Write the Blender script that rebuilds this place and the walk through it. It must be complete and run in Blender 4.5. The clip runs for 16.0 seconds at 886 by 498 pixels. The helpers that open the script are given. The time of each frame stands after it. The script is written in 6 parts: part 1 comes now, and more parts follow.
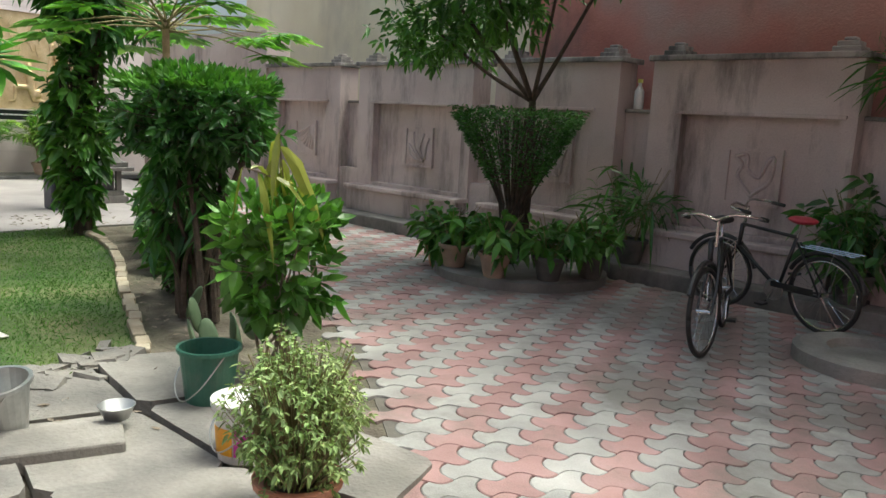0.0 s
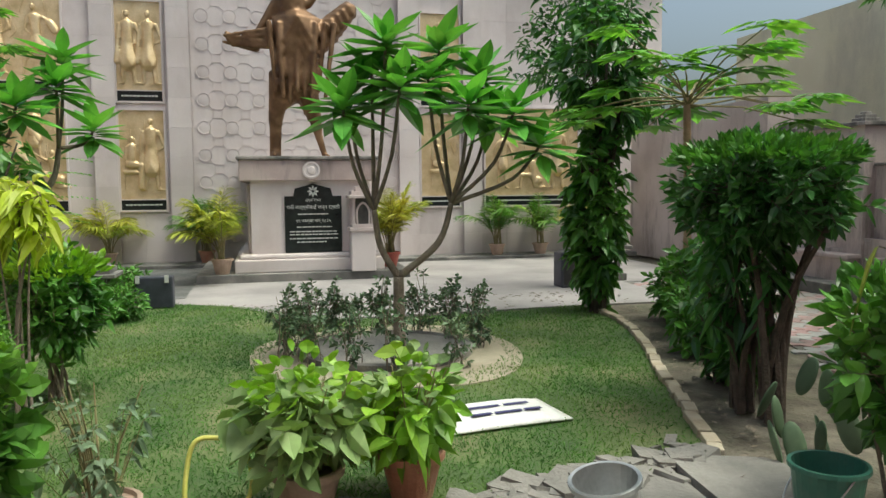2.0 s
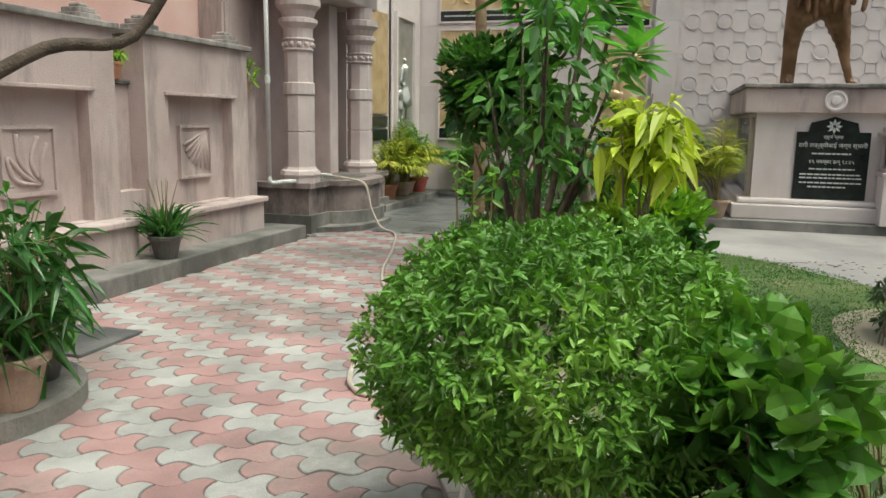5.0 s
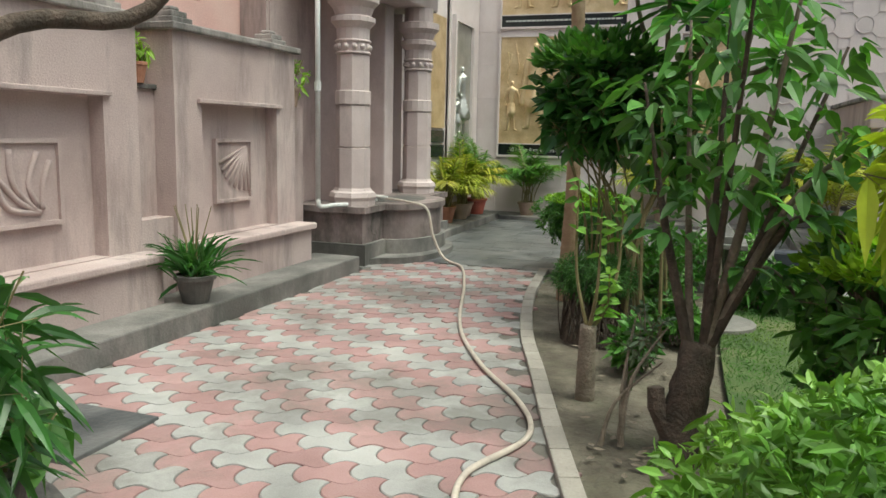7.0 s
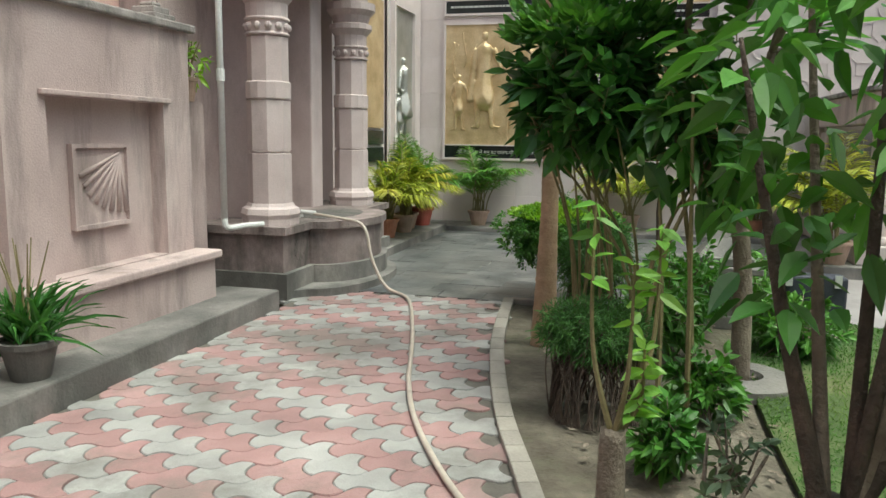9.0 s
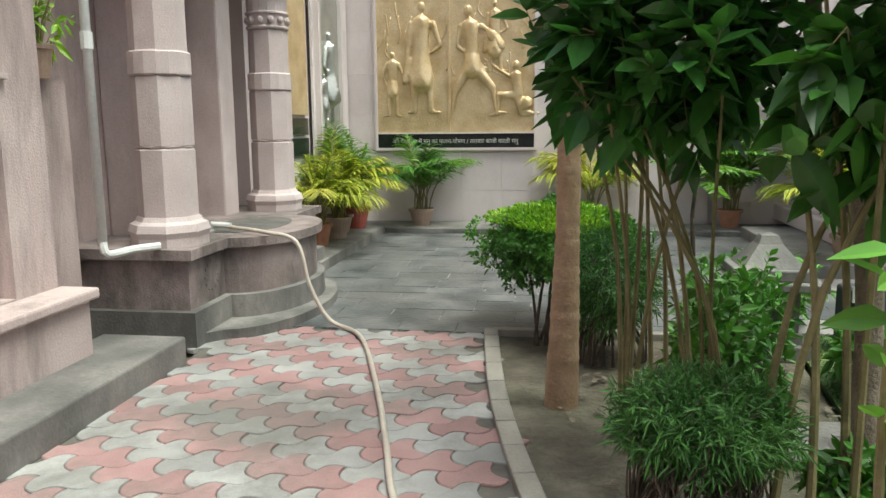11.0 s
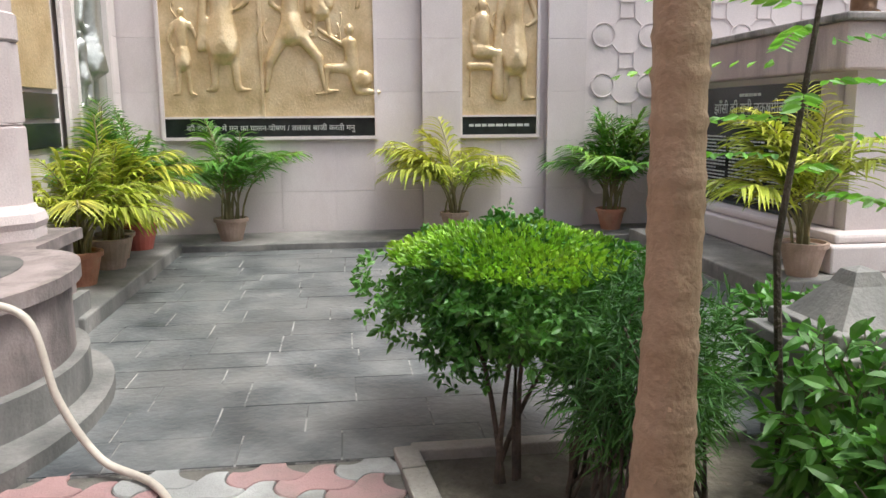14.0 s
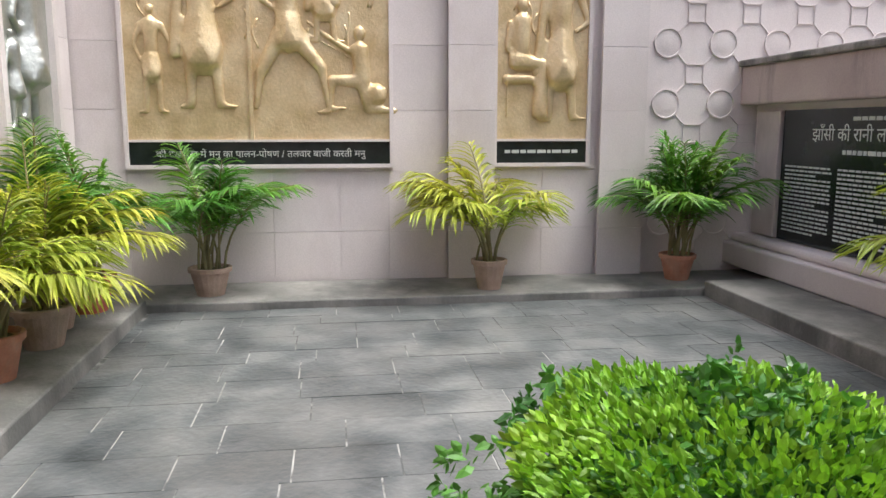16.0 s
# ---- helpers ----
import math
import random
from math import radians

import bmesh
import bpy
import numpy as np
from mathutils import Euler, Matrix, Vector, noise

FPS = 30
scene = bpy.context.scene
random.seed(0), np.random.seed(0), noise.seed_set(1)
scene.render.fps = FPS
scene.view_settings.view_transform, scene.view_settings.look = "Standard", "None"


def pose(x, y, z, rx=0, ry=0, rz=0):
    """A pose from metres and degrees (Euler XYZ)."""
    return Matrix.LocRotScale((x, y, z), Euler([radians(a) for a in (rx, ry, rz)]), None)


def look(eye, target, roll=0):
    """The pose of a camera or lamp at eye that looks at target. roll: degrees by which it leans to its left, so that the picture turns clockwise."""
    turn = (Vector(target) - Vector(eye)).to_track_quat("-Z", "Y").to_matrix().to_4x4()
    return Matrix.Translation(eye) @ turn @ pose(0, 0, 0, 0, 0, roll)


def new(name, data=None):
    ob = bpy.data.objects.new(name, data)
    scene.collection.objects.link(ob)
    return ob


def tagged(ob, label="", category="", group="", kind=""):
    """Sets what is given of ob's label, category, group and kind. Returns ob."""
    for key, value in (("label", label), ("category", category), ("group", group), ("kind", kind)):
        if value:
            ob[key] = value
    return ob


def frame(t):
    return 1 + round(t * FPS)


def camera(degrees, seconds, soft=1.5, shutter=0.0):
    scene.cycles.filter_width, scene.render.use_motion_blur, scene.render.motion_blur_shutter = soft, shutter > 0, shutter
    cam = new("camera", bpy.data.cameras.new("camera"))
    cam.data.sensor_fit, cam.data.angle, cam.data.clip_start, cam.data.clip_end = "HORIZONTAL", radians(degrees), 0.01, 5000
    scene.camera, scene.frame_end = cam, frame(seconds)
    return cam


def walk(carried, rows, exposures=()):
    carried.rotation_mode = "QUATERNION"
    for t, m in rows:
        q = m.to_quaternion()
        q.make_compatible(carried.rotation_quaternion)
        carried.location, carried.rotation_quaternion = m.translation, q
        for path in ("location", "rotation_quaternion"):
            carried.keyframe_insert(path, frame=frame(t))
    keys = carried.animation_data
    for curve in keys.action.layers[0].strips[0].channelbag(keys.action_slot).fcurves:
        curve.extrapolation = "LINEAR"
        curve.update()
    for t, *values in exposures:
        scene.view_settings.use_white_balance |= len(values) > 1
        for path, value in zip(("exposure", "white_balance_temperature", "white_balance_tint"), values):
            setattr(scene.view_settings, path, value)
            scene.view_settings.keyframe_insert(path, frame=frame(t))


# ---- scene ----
cam = camera(60.1, 16.0)
PATH = [
    (0, (-1.17, 0.298, 1.571), (-2.54, 1.719, 1.245), 3.2),
    (0.5, (-1.338, 0.318, 1.59), (-2.832, 1.613, 1.287), 2.3),
    (1, (-1.503, 0.201, 1.591), (-3.137, 1.324, 1.326), 1.7),
    (1.2, (-1.563, 0.073, 1.626), (-3.255, 1.116, 1.4), 1.2),
    (1.3, (-1.612, 0.039, 1.621), (-3.345, 1.018, 1.418), 0.9),
    (1.5, (-1.711, -0.004, 1.595), (-3.533, 0.803, 1.42), 0.3),
    (1.6, (-1.749, -0.041, 1.585), (-3.603, 0.691, 1.418), 0.0),
    (1.7, (-1.787, -0.056, 1.574), (-3.667, 0.607, 1.41), -0.1),
    (1.8, (-1.84, -0.065, 1.565), (-3.742, 0.533, 1.401), -0.1),
    (2, (-1.96, -0.097, 1.552), (-3.903, 0.349, 1.391), -0.5),
    (2.5, (-2.199, -0.203, 1.54), (-4.19, -0.129, 1.369), -0.7),
    (3, (-2.365, -0.424, 1.511), (-4.35, -0.522, 1.284), 0.2),
    (3.5, (-2.511, -0.677, 1.502), (-4.475, -0.901, 1.199), 0.1),
    (3.6, (-2.54, -0.747, 1.497), (-4.497, -1.018, 1.186), 0.1),
    (3.7, (-2.574, -0.818, 1.496), (-4.522, -1.152, 1.188), 0.2),
    (4, (-2.73, -0.99, 1.509), (-4.638, -1.499, 1.194), -0.4),
    (4.5, (-2.902, -1.25, 1.484), (-4.783, -1.84, 1.149), 1.0),
    (5, (-3.076, -1.502, 1.504), (-4.967, -2.063, 1.172), 0.9),
    (5.2, (-3.199, -1.621, 1.476), (-5.089, -2.185, 1.147), 0.7),
    (7.3, (-4.551, -2.459, 1.498), (-6.42, -3.108, 1.204), 1.3),
    (7.5, (-4.693, -2.511, 1.514), (-6.584, -3.093, 1.222), 1.5),
    (8, (-5.071, -2.625, 1.491), (-6.981, -3.143, 1.2), 0.2),
    (8.2, (-5.238, -2.669, 1.508), (-7.146, -3.194, 1.219), 0.2),
    (10.3, (-6.909, -3.402, 1.448), (-8.845, -3.794, 1.135), 0.9),
    (10.5, (-7.05, -3.471, 1.449), (-8.991, -3.832, 1.131), 0.2),
    (11, (-7.443, -3.625, 1.456), (-9.396, -3.914, 1.138), -0.5),
    (11.5, (-7.794, -3.826, 1.456), (-9.763, -3.692, 1.13), 1.0),
    (12, (-8.087, -3.982, 1.479), (-10.03, -3.651, 1.136), 0.8),
    (12.5, (-8.488, -4.087, 1.496), (-10.431, -3.75, 1.161), 0.8),
    (13, (-8.95, -4.23, 1.479), (-10.895, -3.892, 1.159), 0.6),
    (13.5, (-9.372, -4.332, 1.438), (-11.319, -4.009, 1.117), -0.5),
    (14, (-9.792, -4.28, 1.368), (-11.747, -4.034, 1.022), -0.4),
    (14.5, (-10.249, -4.406, 1.433), (-12.193, -4.105, 1.071), -0.4),
    (15, (-10.689, -4.38, 1.402), (-12.625, -4.033, 1.038), -0.4),
    (15.5, (-11.1, -4.44, 1.398), (-13.039, -4.123, 1.027), 0.1),
    (16, (-11.493, -4.443, 1.464), (-13.45, -4.167, 1.151), 0.0),
]
walk(cam, [(t, look(eye, target, roll)) for t, eye, target, roll in PATH], [(0.0, 0.88, 6250, -4), (1.0, 0.82, 6250, -6), (1.7, 0.55, 6250, -6), (2.5, 0.3, 6200, -7), (3.5, 0.42, 6150, -6), (5.0, 0.2, 6200, -7), (8.2, 0.28, 6050, -7), (11.0, 0.55, 6000, -6), (12.5, 0.74, 5900, -1), (16.0, 0.84, 5850, 4)])

# world and sun: bright overcast, the light mostly from the open sky above
world = bpy.data.worlds.new("world")
scene.world = world
world.use_nodes = True
wn = world.node_tree
sky = wn.nodes.new("ShaderNodeTexSky")
sky.sky_type, sky.sun_disc = "NISHITA", False
sky.sun_elevation, sky.sun_rotation = radians(69), radians(21)
sky.air_density, sky.dust_density, sky.ozone_density = 0.8, 9.0, 0.5
wn.links.new(sky.outputs[0], wn.nodes["Background"].inputs[0])
wn.nodes["Background"].inputs[1].default_value = 0.15
sun = new("sun", bpy.data.lights.new("sun", "SUN"))
sun.data.energy, sun.data.angle, sun.data.color = 1.5, radians(30), (1.0, 0.96, 0.9)
sun.matrix_world = look((0, 0, 20), (-1.6, -4.3, 8), 0)
rng = np.random.default_rng(7)


# ---- materials
def mat(name, cols, rough=0.8, scale=3.0, fine=60.0, bump=0.15, metal=0.0, stain=None, stain_amt=0.5, stain_scale=1.2,
        island=False, objvar=0.0, trans=0.0, spec=0.5, coat=0.0, streak=(1, 1, 0.45), cover=(0.5, 0.72)):
    m = bpy.data.materials.new(name)
    m.use_nodes = True
    nt = m.node_tree
    n, l = nt.nodes, nt.links
    b = n["Principled BSDF"]
    tc = n.new("ShaderNodeNewGeometry")
    big = n.new("ShaderNodeTexNoise")
    big.inputs["Scale"].default_value, big.inputs["Detail"].default_value = scale, 6
    l.new(tc.outputs["Position"], big.inputs["Vector"])
    ramp = n.new("ShaderNodeValToRGB")
    els = ramp.color_ramp.elements
    while len(els) < len(cols):
        els.new(0.5)
    for i, c in enumerate(cols):
        els[i].position = 0.3 + 0.4 * i / max(1, len(cols) - 1)
        els[i].color = (*c, 1)
    l.new(big.outputs[0], ramp.inputs[0])
    col = ramp.outputs[0]
    fin = n.new("ShaderNodeTexNoise")
    fin.inputs["Scale"].default_value, fin.inputs["Detail"].default_value = fine, 5
    l.new(tc.outputs["Position"], fin.inputs["Vector"])
    mp = n.new("ShaderNodeMapRange")
    mp.inputs[3].default_value, mp.inputs[4].default_value = 0.82, 1.15
    l.new(fin.outputs[0], mp.inputs[0])
    mul = n.new("ShaderNodeMixRGB")
    mul.blend_type, mul.inputs[0].default_value = "MULTIPLY", 1.0
    l.new(col, mul.inputs[1])
    l.new(mp.outputs[0], mul.inputs[2])
    col = mul.outputs[0]
    if stain:
        st = n.new("ShaderNodeTexNoise")
        st.inputs["Scale"].default_value, st.inputs["Detail"].default_value = stain_scale, 8
        st.inputs["Roughness"].default_value = 0.7
        mpv = n.new("ShaderNodeMapping")
        mpv.inputs["Scale"].default_value = streak
        mpv.inputs["Location"].default_value = (3.3, 1.7, 0.4)
        l.new(tc.outputs["Position"], mpv.inputs[0])
        l.new(mpv.outputs[0], st.inputs["Vector"])
        sr = n.new("ShaderNodeMapRange")
        sr.inputs[1].default_value, sr.inputs[2].default_value = cover
        sr.inputs[4].default_value = stain_amt
        l.new(st.outputs[0], sr.inputs[0])
        mx = n.new("ShaderNodeMixRGB")
        l.new(sr.outputs[0], mx.inputs[0])
        l.new(col, mx.inputs[1])
        mx.inputs[2].default_value = (*stain, 1)
        col = mx.outputs[0]
    if island or objvar:
        src = n.new("ShaderNodeNewGeometry").outputs["Random Per Island"] if island else n.new("ShaderNodeObjectInfo").outputs["Random"]
        vr = n.new("ShaderNodeMapRange")
        a = objvar or 0.35
        vr.inputs[3].default_value, vr.inputs[4].default_value = 1 - a, 1 + a
        l.new(src, vr.inputs[0])
        m2 = n.new("ShaderNodeMixRGB")
        m2.blend_type, m2.inputs[0].default_value = "MULTIPLY", 1.0
        l.new(col, m2.inputs[1])
        l.new(vr.outputs[0], m2.inputs[2])
        col = m2.outputs[0]
    l.new(col, b.inputs["Base Color"])
    b.inputs["Roughness"].default_value = rough
    b.inputs["Metallic"].default_value = metal
    b.inputs["Specular IOR Level"].default_value = spec
    b.inputs["Coat Weight"].default_value = coat
    if bump:
        bp = n.new("ShaderNodeBump")
        bp.inputs["Strength"].default_value, bp.inputs["Distance"].default_value = bump, 0.02
        l.new(fin.outputs[0], bp.inputs["Height"])
        l.new(bp.outputs[0], b.inputs["Normal"])
    if trans:
        out = n["Material Output"]
        tr = n.new("ShaderNodeBsdfTranslucent")
        br = n.new("ShaderNodeMixRGB")
        br.blend_type, br.inputs[0].default_value = "MULTIPLY", 1.0
        br.inputs[2].default_value = (1.5, 1.6, 0.7, 1)
        l.new(col, br.inputs[1])
        l.new(br.outputs[0], tr.inputs[0])
        ms = n.new("ShaderNodeMixShader")
        ms.inputs[0].default_value = trans
        l.new(b.outputs[0], ms.inputs[1])
        l.new(tr.outputs[0], ms.inputs[2])
        l.new(ms.outputs[0], out.inputs[0])
    return m


M_PLASTER = mat("pink_plaster", [(0.40, 0.315, 0.30), (0.49, 0.395, 0.38), (0.56, 0.47, 0.45)], 0.85, 1.5, 70, 0.25, stain=(0.17, 0.142, 0.133), stain_amt=0.68, cover=(0.5, 0.66), stain_scale=1.1, streak=(2.0, 2.0, 0.35))
M_PLASTER_N = mat("grey_weathered_plaster", [(0.44, 0.36, 0.34), (0.54, 0.455, 0.435), (0.61, 0.53, 0.51)], 0.88, 1.2, 60, 0.3, stain=(0.12, 0.105, 0.095), stain_amt=0.75, cover=(0.5, 0.68), stain_scale=1.2, streak=(1.8, 1.8, 0.4))
M_COPING = mat("coping_stone", [(0.24, 0.22, 0.21), (0.42, 0.38, 0.36)], 0.9, 4, 60, 0.3, stain=(0.07, 0.07, 0.065), stain_amt=0.85, stain_scale=2, cover=(0.42, 0.58))
M_STONE = mat("pink_sandstone_slab", [(0.61, 0.54, 0.53), (0.68, 0.61, 0.605), (0.73, 0.66, 0.655)], 0.7, 1.0, 80, 0.12, objvar=0.07, stain=(0.42, 0.33, 0.31), stain_amt=0.35, stain_scale=1.0)
M_BASIN = mat("stained_basin_stone", [(0.17, 0.14, 0.132), (0.27, 0.22, 0.21), (0.37, 0.305, 0.295)], 0.75, 3, 70, 0.3, stain=(0.06, 0.055, 0.05), stain_amt=0.85, stain_scale=1.8, cover=(0.43, 0.6))
M_COL = mat("carved_sandstone", [(0.50, 0.42, 0.41), (0.60, 0.52, 0.51)], 0.8, 3, 90, 0.2, stain=(0.30, 0.26, 0.25), stain_amt=0.5, stain_scale=2.5)
M_SLATE = mat("grey_slate", [(0.045, 0.05, 0.053), (0.10, 0.106, 0.11), (0.19, 0.19, 0.188)], 0.45, 2.6, 24, 0.35, objvar=0.1, stain=(0.165, 0.16, 0.155), stain_amt=0.5, stain_scale=1.6, streak=(1, 1, 1), cover=(0.46, 0.62))
M_LEDGE = mat("dark_ledge_stone", [(0.11, 0.108, 0.10), (0.21, 0.20, 0.19), (0.31, 0.29, 0.27)], 0.7, 1.8, 50, 0.25, stain=(0.08, 0.08, 0.075), stain_amt=0.8, stain_scale=1.4, cover=(0.45, 0.62))
M_JOINT = mat("dark_joint", [(0.10, 0.09, 0.08), (0.16, 0.15, 0.13)], 0.95, 8, 90, 0.3)
M_PINKP = mat("pink_paver", [(0.265, 0.163, 0.16), (0.352, 0.213, 0.207), (0.412, 0.27, 0.262)], 0.75, 2.2, 120, 0.3, objvar=0.13, stain=(0.155, 0.145, 0.13), stain_amt=0.68, stain_scale=0.8, streak=(1, 1, 1), cover=(0.47, 0.6))
M_GREYP = mat("grey_paver", [(0.25, 0.248, 0.24), (0.35, 0.348, 0.338), (0.44, 0.438, 0.427)], 0.75, 2.2, 120, 0.3, objvar=0.13, stain=(0.155, 0.15, 0.135), stain_amt=0.72, stain_scale=0.8, streak=(1, 1, 1), cover=(0.47, 0.6))
M_PINKI = mat("pink_paver_field", [(0.265, 0.163, 0.16), (0.352, 0.213, 0.207), (0.412, 0.27, 0.262)], 0.75, 2.2, 120, 0.3, island=True, objvar=0.13, stain=(0.155, 0.145, 0.13), stain_amt=0.68, stain_scale=0.8, streak=(1, 1, 1), cover=(0.47, 0.6))
M_GREYI = mat("grey_paver_field", [(0.25, 0.248, 0.24), (0.35, 0.348, 0.338), (0.44, 0.438, 0.427)], 0.75, 2.2, 120, 0.3, island=True, objvar=0.13, stain=(0.155, 0.15, 0.135), stain_amt=0.72, stain_scale=0.8, streak=(1, 1, 1), cover=(0.47, 0.6))
M_MORTAR = mat("pale_mortar", [(0.30, 0.29, 0.27), (0.46, 0.45, 0.43)], 0.9, 6, 70, 0.2, stain=(0.10, 0.10, 0.10), stain_amt=0.9, stain_scale=3.0, streak=(1, 1, 1), cover=(0.46, 0.54))
M_CONC = mat("pale_concrete", [(0.22, 0.208, 0.205), (0.29, 0.272, 0.268), (0.36, 0.335, 0.33)], 0.7, 0.9, 40, 0.15, stain=(0.17, 0.16, 0.155), stain_amt=0.5)
M_SOIL = mat("garden_soil", [(0.075, 0.064, 0.048), (0.13, 0.113, 0.085), (0.21, 0.187, 0.145)], 0.95, 3.5, 28, 1.0, stain=(0.10, 0.12, 0.06), stain_amt=0.5)
M_LAWN = mat("lawn_ground", [(0.045, 0.085, 0.025), (0.08, 0.125, 0.035), (0.17, 0.18, 0.08)], 0.9, 1.6, 60, 0.6)
M_GRASS = mat("grass_blades", [(0.045, 0.125, 0.022), (0.075, 0.18, 0.032), (0.16, 0.225, 0.06)], 0.6, 0.9, 30, 0, island=True, trans=0.3)
M_SAND = mat("bare_earth", [(0.27, 0.24, 0.17), (0.36, 0.32, 0.24)], 0.95, 3, 60, 0.4)
M_FLAG = mat("flagstone", [(0.13, 0.125, 0.117), (0.205, 0.195, 0.18), (0.30, 0.283, 0.258)], 0.8, 2.2, 40, 0.5, stain=(0.16, 0.15, 0.13), stain_amt=0.6, objvar=0.12)
M_KERB = mat("kerb_stone", [(0.27, 0.25, 0.22), (0.38, 0.35, 0.31)], 0.85, 4, 60, 0.35, objvar=0.12)
M_BRICK = mat("edging_brick", [(0.34, 0.28, 0.20), (0.45, 0.40, 0.31)], 0.9, 6, 60, 0.4, objvar=0.25)
M_PINKWALL = mat("pink_house_wall", [(0.58, 0.34, 0.30), (0.66, 0.43, 0.39), (0.70, 0.50, 0.45)], 0.85, 1.0, 60, 0.2, stain=(0.45, 0.30, 0.27), stain_amt=0.4)
M_REDWALL = mat("stained_red_wall", [(0.36, 0.13, 0.10), (0.46, 0.20, 0.16), (0.42, 0.28, 0.24)], 0.9, 0.8, 50, 0.3, stain=(0.10, 0.09, 0.085), stain_amt=0.95, stain_scale=0.7)
M_CREAM = mat("cream_house_wall", [(0.62, 0.58, 0.42), (0.72, 0.69, 0.55)], 0.85, 0.9, 50, 0.2, stain=(0.35, 0.33, 0.28), stain_amt=0.5)
M_GOLD = mat("gold_bronze", [(0.58, 0.43, 0.23), (0.70, 0.54, 0.32), (0.80, 0.65, 0.42)], 0.45, 4, 40, 0.3, metal=0.55)
M_SILVER = mat("silvered_relief", [(0.40, 0.41, 0.38), (0.55, 0.55, 0.52)], 0.4, 4, 40, 0.25, metal=0.7)
M_BRONZE = mat("brown_bronze", [(0.10, 0.055, 0.03), (0.20, 0.115, 0.06), (0.31, 0.19, 0.11)], 0.45, 3, 50, 0.25, metal=0.6)
M_BLACK = mat("black_granite", [(0.012, 0.015, 0.015), (0.025, 0.03, 0.03)], 0.18, 6, 120, 0.02)
M_LETTER = mat("white_lettering", [(0.55, 0.57, 0.55), (0.62, 0.63, 0.61)], 0.6, 10, 60, 0)
M_PINKPLQ = mat("pink_inscribed_stone", [(0.44, 0.27, 0.25), (0.52, 0.34, 0.31)], 0.8, 5, 60, 0.2)
M_TERRA = mat("terracotta", [(0.36, 0.15, 0.09), (0.46, 0.21, 0.13), (0.52, 0.29, 0.20)], 0.8, 7, 70, 0.25, stain=(0.30, 0.24, 0.18), stain_amt=0.5, stain_scale=6)
M_CLAY = mat("dusty_clay_pot", [(0.34, 0.24, 0.18), (0.47, 0.34, 0.27)], 0.85, 7, 70, 0.25, stain=(0.22, 0.19, 0.15), stain_amt=0.6, stain_scale=5)
M_REDPOT = mat("red_painted_pot", [(0.36, 0.08, 0.06), (0.45, 0.13, 0.10)], 0.6, 7, 70, 0.15)
M_DKPOT = mat("dark_grey_pot", [(0.07, 0.07, 0.065), (0.14, 0.13, 0.12)], 0.8, 7, 70, 0.25)
M_BARK = mat("grey_bark", [(0.15, 0.12, 0.09), (0.27, 0.23, 0.18)], 0.9, 9, 60, 0.7)
M_DARKBARK = mat("dark_bark", [(0.05, 0.04, 0.03), (0.12, 0.09, 0.07)], 0.9, 12, 60, 0.8)
M_PAPAYA = mat("papaya_bark", [(0.30, 0.20, 0.12), (0.42, 0.30, 0.20)], 0.8, 8, 50, 0.4, stain=(0.22, 0.15, 0.10), stain_amt=0.4, stain_scale=7)
M_STEM = mat("green_brown_stem", [(0.16, 0.14, 0.06), (0.28, 0.24, 0.12)], 0.8, 9, 60, 0.3)


def leafmat(name, cols, rough=0.4, trans=0.25):
    return mat(name, [tuple(1.06 * v for v in c) for c in cols], rough, 1.6, 25, 0.1, island=True, trans=trans * 0.8, objvar=0.42)


L_MID = leafmat("mid_green_leaf", [(0.04, 0.125, 0.02), (0.072, 0.19, 0.03), (0.115, 0.26, 0.042)])
L_DARK = leafmat("dark_glossy_leaf", [(0.028, 0.095, 0.02), (0.05, 0.145, 0.03), (0.085, 0.21, 0.045)], 0.33, 0.32)
L_BRIGHT = leafmat("bright_lime_leaf", [(0.12, 0.26, 0.02), (0.20, 0.36, 0.03), (0.33, 0.46, 0.05)], 0.45, 0.35)
L_LIME = leafmat("yellow_lime_leaf", [(0.30, 0.40, 0.03), (0.42, 0.50, 0.05), (0.55, 0.58, 0.10)], 0.45, 0.4)
L_OLIVE = leafmat("olive_young_leaf", [(0.13, 0.17, 0.03), (0.18, 0.21, 0.04), (0.24, 0.25, 0.06)], 0.35, 0.3)
L_BALL = leafmat("trimmed_hedge_leaf", [(0.07, 0.17, 0.024), (0.115, 0.25, 0.036), (0.20, 0.35, 0.055)], 0.45, 0.3)
L_PAPAYA = leafmat("papaya_leaf", [(0.08, 0.22, 0.03), (0.13, 0.30, 0.045), (0.22, 0.40, 0.07)], 0.45, 0.4)
L_PALM = leafmat("palm_leaf", [(0.06, 0.17, 0.025), (0.10, 0.24, 0.035), (0.22, 0.34, 0.05)], 0.4, 0.3)
L_PALMY = leafmat("yellow_palm_leaf", [(0.22, 0.30, 0.03), (0.36, 0.38, 0.05), (0.48, 0.42, 0.08)], 0.45, 0.3)
L_SILV = leafmat("pale_dusty_leaf", [(0.12, 0.21, 0.06), (0.19, 0.29, 0.10), (0.29, 0.37, 0.16)], 0.6, 0.25)
L_CYP = leafmat("cypress_spray", [(0.03, 0.095, 0.018), (0.055, 0.145, 0.026), (0.09, 0.20, 0.04)], 0.6, 0.2)
L_FRANG = leafmat("frangipani_leaf", [(0.07, 0.22, 0.035), (0.11, 0.30, 0.055), (0.18, 0.38, 0.085)], 0.35, 0.35)
